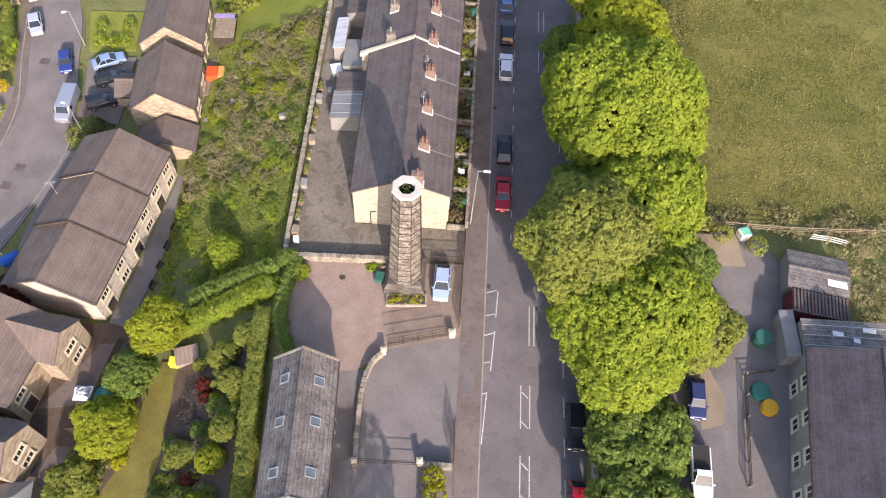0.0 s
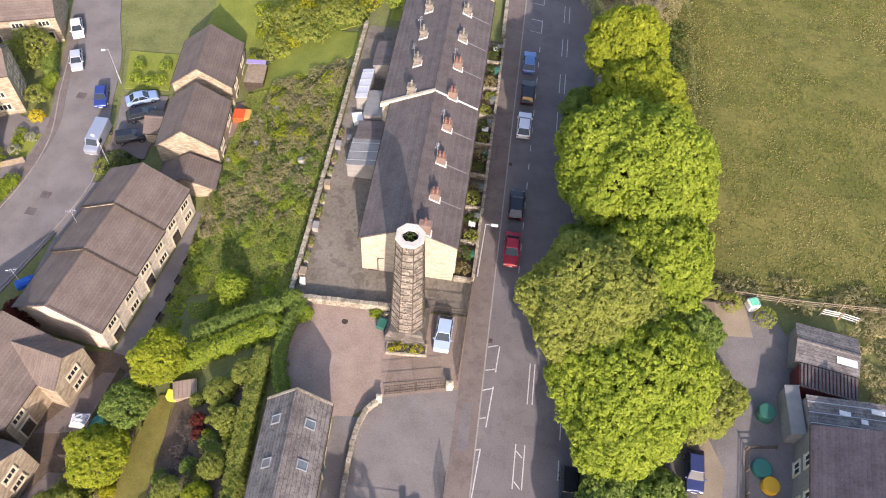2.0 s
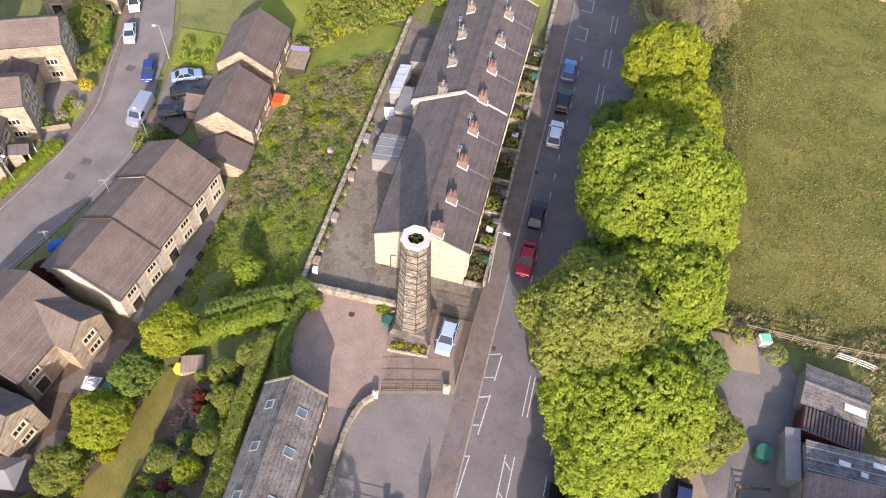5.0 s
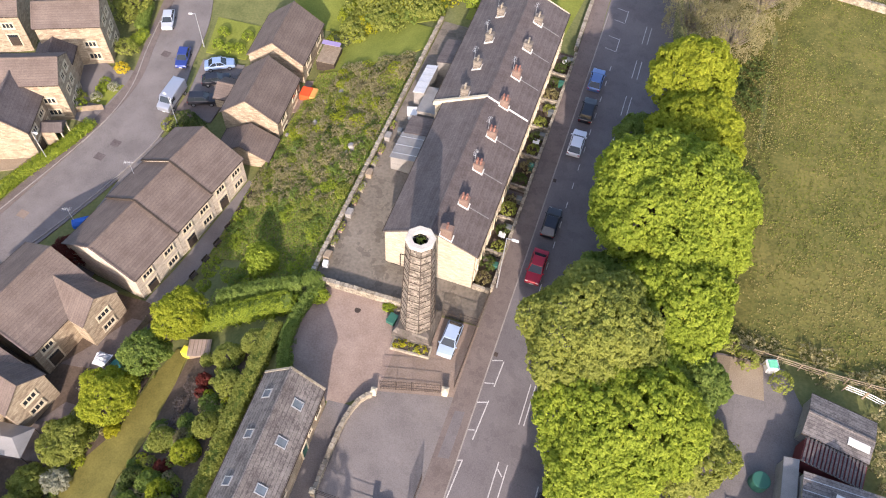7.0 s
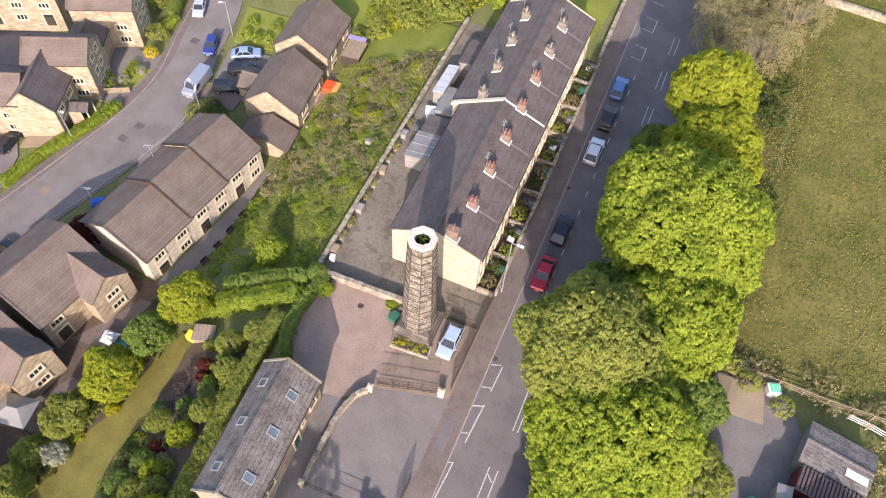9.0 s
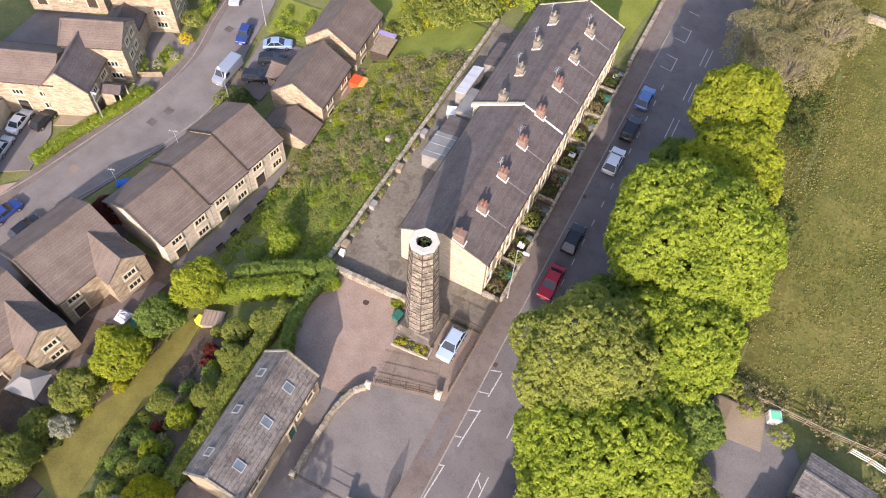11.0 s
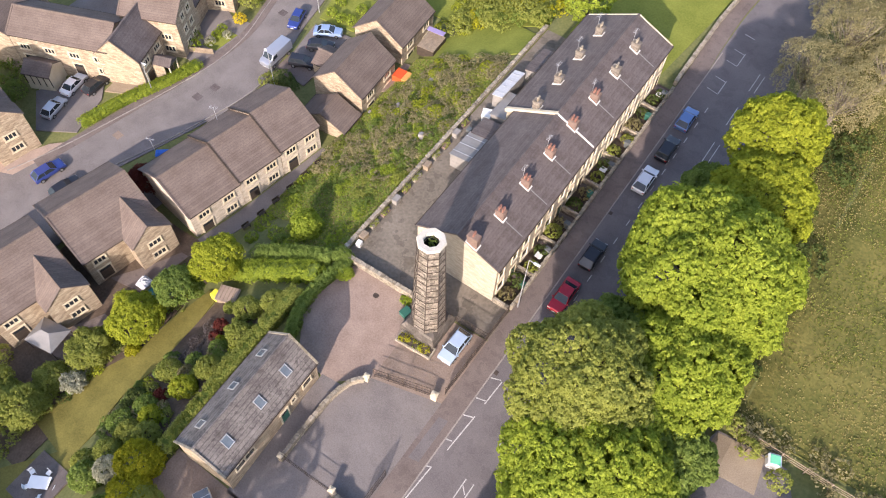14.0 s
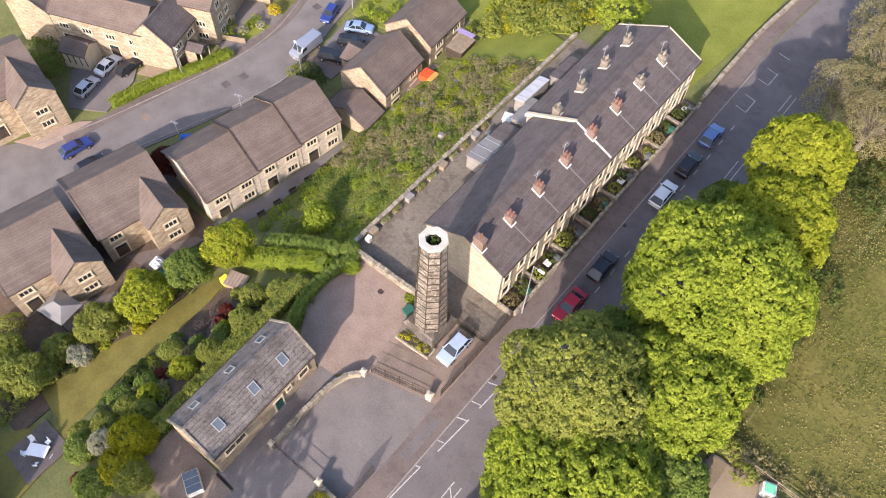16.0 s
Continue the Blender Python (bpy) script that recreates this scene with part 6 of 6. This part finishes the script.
# ---- estate: drives, gardens, fences ----
sheet("front_path", [(-33.4, -4.0), (-31.0, -4.6), (-28.0, 16.4), (-30.4, 17.0)], 0.05, M["asphalt_old"], "narrow paved path in front of the row of houses", "path")
sheet("driveway", [(-46.0, 28.6), (-40.5, 29.6), (-40.8, 36.0), (-47.2, 35.0)], 0.06, M["asphalt_old"], "tarmac driveway beside the estate road", "driveway")
sheet("driveway", [(-46.0, 24.2), (-40.2, 24.2), (-40.2, 28.6), (-46.0, 28.6)], 0.06, M["pavement"], "paved driveway beside the garage", "driveway")
sheet("lawn", [(-47.6, 36.5), (-41.2, 37.2), (-41.6, 44.5), (-49.5, 44.0)], 0.05, M["lawn_bright"], "small bright front lawn with clipped shrubs", "lawn")
sheet("parking_court", [(-72.5, 1.0), (-66.0, -4.0), (-60.6, -1.0), (-62.6, 5.2), (-67.5, 10.5)], 0.05, M["asphalt_old"], "tarmac parking court", "parking court")
sheet("block_paving", [(-66.5, -12.6), (-62.0, -11.0), (-59.4, -2.2), (-62.2, -4.6)], 0.06, M["setts"], "reddish block paving beside the estate road", "pavement")
sheet("garden_patio", [(-63.6, 6.6), (-60.0, 8.2), (-59.2, 10.6), (-64.0, 9.6)], 0.05, M["gravel"], "pale paved patio behind the hedge", "patio")
# duller bank grass stands in for the shade lying on this lawn
sheet("lawn", [(-82, -2), (-72.6, 1.2), (-69.5, 9.0), (-82, 8.6)], 0.05, M["bank"], "green lawn beside the parking court with shade put into its colour", "lawn")
sheet("patio", [(-38.6, -14.2), (-31.2, -13.0), (-30.4, -6.6), (-33.6, -6.6)], 0.06, M["pavement"], "paved patio behind a detached house", "patio")
sheet("patio", [(-40.2, -26.0), (-32.6, -24.4), (-31.8, -18.0), (-35.2, -18.0)], 0.06, M["pavement"], "paved patio behind a detached house", "patio")
sheet("deck", [(-26.5, -38.0), (-20.6, -38.0), (-20.6, -33.0), (-26.5, -33.0)], 0.10, M["pavement"], "paved seating area on the lower lawn", "patio")
sheet("side_garden", [(-30.6, 29.8), (-28.2, 30.2), (-28.8, 36.4), (-30.8, 36.4)], 0.06, M["setts"], "reddish paving beside a house", "patio")
strip("estate_pavement", [(-60.8, -8.0, 1.6), (-58.4, 3, 1.6), (-55.4, 17, 1.6), (-54.5, 27, 1.6), (-56.6, 36, 1.6), (-60, 50, 1.6)], 0.10, M["pavement"], "narrow tarmac footway along the estate road", "pavement", 2)

sheet("side_patio", [(-30.0, 24.5), (-27.2, 24.8), (-26.6, 33.0), (-29.6, 33.2)], 0.07, M["pavement"], "narrow paved patio behind a house", "patio")
sheet("corner_paving", [(-60.5, 18.2), (-55.0, 18.2), (-54.6, 29.4), (-59.0, 29.0)], 0.03, M["asphalt_old"], "tarmac around the corner house", "driveway")
sheet("front_garden", [(-58.4, 21.6), (-55.8, 21.9), (-55.4, 26.2), (-58.6, 26.0)], 0.07, M["lawn_bright"], "small square front lawn behind a fence", "lawn")
hedge([(-58.3, 33.4), (-57.8, 36.2)], 1.5, 1.3, "lime", "clipped bright hedge beside a front garden", 36)
hedge([(-58.9, 37.0), (-60.6, 42.0)], 1.6, 1.4, "green", "garden hedge along the estate road", 37)
tree(-62.0, 40.4, crown_lobes(2.8, 4.6, 93, 7, 0.15), "olive", "spreading olive-green garden tree", 94, clump=0.4, per=10, size=0.14)
for i, (x, y) in enumerate(((-57.6, 22.6), (-57.8, 24.2), (-56.4, 25.2), (-58.0, 25.6))):
    tree(x, y, [(0, 0, 0.5, 0.7, 0.55)], "lime" if i % 2 else "pale", "low garden shrub on a square front lawn", 640 + i, 0.05, "shrub", clump=0.25, per=9, size=0.1)

# clipped shrubs on the front lawn
for i, (x, y) in enumerate(((-46.4, 38.2), (-44.4, 38.0), (-42.8, 38.6), (-46.8, 40.8), (-43.0, 41.4))):
    tree(x, y, [(0, 0, 0.6, 0.75, 0.65)], "lime", "clipped yellow-green shrub on a front lawn", 600 + i, 0.05, "shrub", clump=0.25, per=9, size=0.1)
tree(-57.0, 28.6, [(0, 0, 0.8, 0.95, 0.8)], "flower", "round yellow-flowering shrub at the road corner", 610, 0.05, "shrub", clump=0.25, per=9, size=0.1)
for i, (x, y, r, h, mat) in enumerate(((-58.6, 32.4, 1.4, 2.0, "olive"), (-80, 4.5, 2.0, 3.0, "olive"), (-78, 8, 1.6, 2.6, "green"), (-63.5, 38, 2.4, 4.5, "olive"), (-43.2, 23.0, 1.4, 1.8, "dark"), (-44.8, 21.6, 1.1, 1.4, "olive"), (-41.5, 22.6, 1.2, 1.6, "dark"), (-60.4, 21.6, 1.2, 1.2, "olive"), (-59.2, 20.4, 1.0, 1.1, "lime"))):
    tree(x, y, [(0, 0, h * 0.6, r, h * 0.4), (r * 0.5, 0.2, h * 0.4, r * 0.7, h * 0.35)], mat, "garden shrub beside the estate road", 620 + i, 0.08, "shrub", clump=0.35, per=9, size=0.13)


def board_fence(a, b, h, mat, label, boards=True):
    a, b = Vector((*a, 0)), Vector((*b, 0))
    ln = (b - a).length
    z = (ground(a.x, a.y) + ground(b.x, b.y)) / 2
    slope = math.atan2(ground(b.x, b.y) - ground(a.x, a.y), ln)
    t = thing("fence", Matrix.Translation((a.x, a.y, ground(a.x, a.y))) @ Matrix.Rotation(math.atan2(b.y - a.y, b.x - a.x), 4, "Z") @ Matrix.Rotation(-slope, 4, "Y"), label, "fence")
    n = max(1, int(ln / 1.8))
    for i in range(n + 1):
        part("post", boxes((ln * i / n, 0, h / 2, 0.1, 0.1, h + 0.2)), M["wood"], t)
    for r in (0.25, 0.85) if boards else (0.35, 0.65, 0.95):
        part("rail", boxes((ln / 2, 0.04, h * r, ln, 0.04, 0.09)), mat, t)
    if boards:
        k = int(ln / 0.16)
        for i in range(k):
            part("slat", boxes((ln * (i + 0.5) / k, -0.03, h / 2, 0.145, 0.025, h)), mat, t)
    return t


board_fence((-32.4, -13.4), (-31.0, -6.4), 1.5, M["wood"], "weathered board fence round a patio")
board_fence((-32.0, -24.6), (-31.2, -18.2), 1.5, M["wood"], "weathered board fence round a patio")
board_fence((-30.2, -16.4), (-33.8, -16.6), 1.4, M["wood"], "weathered trellis fence between gardens")
board_fence((30.6, 5.4), (39.5, 5.0), 1.1, M["wood"], "post and rail fence along the pasture", False)
board_fence((39.5, 5.0), (49.5, 5.2), 1.1, M["wood"], "post and rail fence along the pasture", False)
board_fence((-59.0, 19.4), (-55.6, 21.2), 1.0, M["wood"], "low board fence at a front garden")
for a, b in (((41.4, 4.3), (43.2, 4.1)), ((43.3, 4.1), (44.9, 3.7))):
    t = board_fence(a, b, 1.1, M["white"], "white wooden field gate leaning at the fence", False)

# sheds, boards, garden furniture
ob = thing("board_shed", at(-29.3, 33.4, ground(-29.3, 33.4), 96), "low shed with bright orange-red board side", "shed")
part("body", boxes((0, 0.1, 0.45, 1.9, 1.5, 1.0), bevel=0.02), ORANGE, ob)
part("board", boxes((0, -1.5, 0.5, 1.9, 1.6, 0.9), bevel=0.02), plain("orange_timber", (0.60, 0.30, 0.08), 0.8), ob)
ob = thing("timber_deck", at(-28.9, 40.6, ground(-28.9, 40.6), 96), "raised timber deck with slatted boards behind a house", "deck")
part("frame", boxes((0, 0, 0.7, 3.8, 2.8, 1.6)), M["dark_wood"], ob)
for i in range(14):
    part("plank", boxes((-1.8 + 0.277 * i, 0, 1.55, 0.25, 2.8, 0.05)), M["wood"], ob)
part("pergola", boxes((1.4, 0, 2.5, 0.9, 2.8, 0.06)), plain("violet_cloth", (0.30, 0.24, 0.42), 0.8), ob)
ob = thing("garden_shed", at(-22.6, -8.6, ground(-22.6, -8.6), 20), "small garden shed with pale lattice roof", "shed")
part("wall", boxes((0, 0, 0.2, 2.2, 1.8, 0.9)), M["wood"], ob)
part("roof", boxes((0, 0, 0.72, 2.5, 2.1, 0.1), bevel=0.02), M["setts"], ob)
for i in range(6):
    part("roof_batten", boxes((-1.1 + 0.44 * i, 0, 0.79, 0.06, 2.0, 0.05)), M["wood"], ob)
clutter("yellow_tent", -23.9, -9.3, [(0, 0, 0.6, 1.0, 1.0, 1.2)], plain("yellow_plastic", (0.75, 0.68, 0.05), 0.6), "bright yellow play house beside the shed", "play house", bevel=0.1)
pool = bmesh.new()
rod(pool, (0, 0, 0), (0, 0, 0.7), 1.5, 20)
pt = thing("paddling_pool", at(-30.6, -12.9, ground(-30.6, -12.9), 0), "round teal covered pool beside the fence", "pool")
part("wall", pool, TEAL, pt)


def garden_table(x, y, w, d, mat, label, z, chairs=0, yaw=0, group=""):
    t = thing("garden_table", at(x, y, z, yaw), label, "table")
    part("tabletop", boxes((0, 0, 0.74, w, d, 0.05), bevel=0.015), mat, t)
    for sx in (-1, 1):
        for sy in (-1, 1):
            part("leg", boxes((sx * (w / 2 - 0.1), sy * (d / 2 - 0.1), 0.36, 0.06, 0.06, 0.72)), mat, t)
    for k in range(chairs):
        a = 2 * math.pi * k / chairs + 0.4
        c = thing("garden_chair", at(x + (w / 2 + 0.55) * math.cos(a), y + (d / 2 + 0.55) * math.sin(a), z, math.degrees(a)), "white plastic garden chair beside the table", "chair", "garden chairs")
        part("seat", boxes((0, 0, 0.43, 0.5, 0.5, 0.05), bevel=0.015), mat, c)
        part("backrest", boxes((0.24, 0, 0.72, 0.05, 0.5, 0.55), bevel=0.015), mat, c)
        for sx in (-1, 1):
            for sy in (-1, 1):
                part("leg", boxes((sx * 0.2, sy * 0.2, 0.21, 0.05, 0.05, 0.42)), mat, c)


CLOTH = plain("white_plastic", (0.86, 0.86, 0.86), 0.4)
garden_table(-23.3, -35.4, 2.2, 1.3, CLOTH, "white garden table on the paved seating area", ground(-23.3, -35.4) + 0.1, 5, 30)
garden_table(-33.6, -12.4, 1.9, 1.2, CLOTH, "patio table under a crumpled clear cover", ground(-33.6, -12.4) + 0.07, 0, 10)
# open pavilion behind the southern house
pv = thing("garden_canopy", at(-37.2, -24.0, ground(-37.2, -24.0), 10), "pale grey ribbed canopy over a patio", "canopy")
part("cover", solid([(-2.0, -1.7, 2.2), (2.0, -1.7, 2.2), (2.0, 1.7, 2.2), (-2.0, 1.7, 2.2), (-0.6, 0, 3.1), (0.6, 0, 3.1)], [(0, 1, 5, 4), (1, 2, 5), (2, 3, 4, 5), (3, 0, 4), (3, 2, 1, 0)]), M["lead"], pv)
for sx in (-1, 1):
    for sy in (-1, 1):
        part("post", boxes((sx * 1.9, sy * 1.6, 1.1, 0.08, 0.08, 2.2)), M["iron"], pv)
clutter("covered_boat", -47.2, 3.2, [(0, 0, 0.5, 2.2, 1.2, 0.8), (0, 0, 0.95, 1.6, 0.8, 0.3)], TARP, "small load under a bright blue tarpaulin", "tarpaulin", yaw=40, bevel=0.12)
# timbered porch shed in the parking court
ps = house("timber_shed", "small half-timbered shed beside the parking court", at(-72.4, 3.4, -9.0, 23), 4.2, 1.7, 1.7, 2.2, 2.2, 3.2, "tile", "stone_pale", category="shed")
for i in range(5):
    part("timber", boxes((-2.0 + i, -1.72, 1.1, 0.14, 0.06, 2.2)), M["dark_wood"], ps)
# extra chimney stacks and flues on estate roofs
for x, y, z in ((-41.4, 9.2, -2.2), (-45.6, 1.4, -4.2)):
    st = thing("roof_aerial", at(x, y, z, 20), "thin television aerial on a tiled roof", "aerial")
    bm = bmesh.new()
    rod(bm, (0, 0, -0.6), (0, 0, 1.7), 0.03, 5)
    rod(bm, (-0.6, 0, 1.6), (0.6, 0, 1.6), 0.02, 4)
    for k in range(6):
        rod(bm, (-0.55 + 0.2 * k, -0.3, 1.6), (-0.55 + 0.2 * k, 0.3, 1.6), 0.012, 4)
    part("mast", bm, M["galv"], st)

# ---- farm ----
sl = thing("slate_store", at(40.2, -4.15, ground(40.2, -4.15), -9), "low open store with dark slatted roof", "store")
part("wall", boxes((0, 0, 1.0, 5.4, 2.2, 2.2)), plain("maroon_boards", (0.14, 0.03, 0.03), 0.8), sl)
for i in range(16):
    part("roof_slat", boxes((-2.5 + 0.333 * i, 0, 2.15 + 0.02 * (i % 3), 0.2, 2.5, 0.08)), M["slate"], sl)
part("roof_backing", boxes((0, 0, 2.06, 5.4, 2.4, 0.06)), M["stone_wall"], sl)
lean_to("flat_annex", 37.5, 45.5, -9.4, -6.3, 3.1, 3.3, "slate_x", "flat-roofed farm annex with patched grey roof", 3)
lean_to("farm_porch", 36.2, 37.3, -9.6, -5.0, 2.2, 2.5, "lead", "narrow farm lean-to with a pale sheet roof")
for dx, dy, w in ((0, 0, 1.0), (1.6, -0.6, 0.6), (3.0, 0.5, 1.2)):
    clutter("roof_board", 40.6 + dx, -7.6 + dy, [(0, 0, 0, w, 0.45, 0.05)], M["flashing"], "loose pale board lying on a flat roof", "board", ground(41.5, -9.4) + 3.3 + 0.025 * dx, -6, 0.01)
board_fence((31.9, -21), (32.8, -10.8), 0.9, M["dark_wood"], "low dark fence in front of the farmhouse", False)
board_fence((32.8, -10.8), (35.6, -10.4), 0.9, M["dark_wood"], "low dark fence in front of the farmhouse", False)
for nm, x, y, r, h, mat, lab in (("water_tank", 34.8, -7.2, 0.85, 1.0, BIN_GREEN, "round green plastic tank beside the track"), ("bucket_planter", 34.0, -12.4, 0.9, 0.5, TEAL, "teal trampoline ring beside the wall"), ("bucket_planter", 34.6, -13.9, 0.8, 0.6, plain("ochre_plastic", (0.60, 0.33, 0.02)), "round ochre cover in the farm yard")):
    t = thing(nm, at(x, y, ground(x, y) + 0.05, 0), lab, "tank")
    bm = bmesh.new()
    rod(bm, (0, 0, 0), (0, 0, h), r, 18, r * 0.95)
    part("body", bm, mat, t)
    bm = bmesh.new()
    rod(bm, (0, 0, h), (0, 0, h + 0.03), r * 0.92, 18, r * 0.85)
    part("lid", bm, mat, t)
bg = thing("bulk_bag", at(34.6, 4.3, ground(34.6, 4.3) + 0.06, 20), "white and green bulk bag at the field corner", "bag")
part("bag", boxes((0, 0, 0.5, 1.2, 1.2, 1.0), bevel=0.14), M["white"], bg)
part("filling", boxes((0, 0, 1.0, 0.9, 0.9, 0.1), bevel=0.05), plain("mint_sheet", (0.15, 0.55, 0.33), 0.7), bg)
for i, (x, y) in enumerate(((30.5, 3.6), (32.3, 2.2), (35.6, 1.0))):
    tree(x, y + 1.9, [(0, 0, 0.8, 0.9, 0.8)], "olive", "rough bush at the field corner", 700 + i, 0.06, "shrub", clump=0.3, per=9, size=0.12)

# shrubs round the southern gardens and the parking court
spots = [(rng.uniform(-42, -29.5), rng.uniform(-37, -28.5), rng.uniform(0.9, 1.8), rng.uniform(0.8, 2.0)) for k in range(26)]
undergrowth("garden_scrub", spots, "olive", "olive garden shrubs below the southern house", 12, clump=0.32, per=10, size=0.11, floor=0.0)
spots = [(rng.uniform(-86, -74), rng.uniform(-3, 7), rng.uniform(0.8, 1.6), rng.uniform(0.8, 2.2)) for k in range(18)]
undergrowth("garden_scrub", spots, "green", "dark garden shrubs beside the parking court", 13, clump=0.35, per=10, size=0.12, floor=0.0)
spots = [(rng.uniform(-33.5, -29.6), rng.uniform(-27.5, -16), rng.uniform(0.6, 1.3), rng.uniform(0.6, 1.6)) for k in range(24)] + [(rng.uniform(-29.5, -26.5), rng.uniform(-16, -4), rng.uniform(0.6, 1.1), rng.uniform(0.5, 1.2)) for k in range(10)]
undergrowth("garden_scrub", spots, "olive", "mixed shrubs along the garden fences", 14, clump=0.3, per=10, size=0.1, floor=0.0)
for i in range(6):
    t = thing("garden_bench", at(-29.6 + 0.25 * i, 1.0 + 2.6 * i, ground(-29.6 + 0.25 * i, 1.0 + 2.6 * i) + 0.1, 80), "dark garden furniture in front of a row house", "bench", "garden furniture")
    part("seat", boxes((0, 0, 0.42, 1.1, 0.4, 0.06), bevel=0.01), M["dark_wood"], t)
    part("backrest", boxes((0, 0.2, 0.7, 1.1, 0.05, 0.4), bevel=0.01), M["dark_wood"], t)
    for sx in (-1, 1):
        part("leg", boxes((sx * 0.48, 0, 0.2, 0.06, 0.36, 0.4)), M["dark_wood"], t)

clutter("roof_sheet", 42.2, -1.6, [(0, 0, 0, 1.9, 1.3, 0.05)], M["flashing"], "pale plastic sheet laid on the shed roof", "sheet", 6.2 + 2.45, -9, 0.01)
# crumpled clear cover over the patio table
g = np.random.default_rng(5)
cv = bmesh.new()
bmesh.ops.create_grid(cv, x_segments=12, y_segments=9, size=0.5, matrix=Matrix.Diagonal((2.3, 1.7, 1, 1)))
for v in cv.verts:
    edge = max(abs(v.co.x) / 1.15, abs(v.co.y) / 0.85)
    v.co.z = 0.95 - 0.75 * max(0.0, edge - 0.6) / 0.4 + g.normal() * 0.07
tv = part("table_cover", cv, plain("clear_plastic_cover", (0.45, 0.46, 0.48), 0.25))
tv.location = (-33.6, -12.4, ground(-33.6, -12.4) + 0.07)
tagged(tv, "crumpled white plastic cover over a patio table", "cover")
# patched tarmac and gullies on the estate road
for i, (x, y) in enumerate(((-50.6, 16.4), (-51.4, 13.6), (-53.0, 34.0), (-55.4, 2.0))):
    sheet("tarmac_patch", [(x - 0.7, y - 0.5), (x + 0.6, y - 0.6), (x + 0.7, y + 0.5), (x - 0.6, y + 0.6)], 0.052, M["chips"] if i == 3 else M["slate"], "dark repair patch in the estate road", "road")
for x, y in ((9.0, -0.3), (9.0, 24.0)):
    sheet("gully_grate", [(x - 0.2, y - 0.25), (x + 0.2, y - 0.25), (x + 0.2, y + 0.25), (x - 0.2, y + 0.25)], 0.045, M["iron"], "iron gully grate at the kerb", "drain")
# kerb line of the estate road
def kerb_edge(pts, label):
    line = curve_points(pts, 1.2)
    t = thing("kerb", at(0, 0, 0, 0), label, "kerb", kind="structure")
    for p, q in zip(line, line[1:]):
        d = q - p
        m = (p + q) / 2
        part("kerbstone", boxes((m[0], m[1], ground(*m) + 0.06, float(np.linalg.norm(d)) - 0.03, 0.14, 0.2, math.degrees(math.atan2(d[1], d[0])))), M["kerb"], t)


kerb_edge([(-63.2, -11.0), (-60.4, -4.5), (-58.2, 2.8), (-54.6, 17.0), (-54.1, 25.5), (-56.2, 34.0), (-58.0, 42.0)], "pale concrete kerb along the estate road")
kerb_edge([(-54.2, -8.0), (-49.8, 3.4), (-45.8, 17.5), (-46.2, 24.5)], "pale concrete kerb along the estate road")
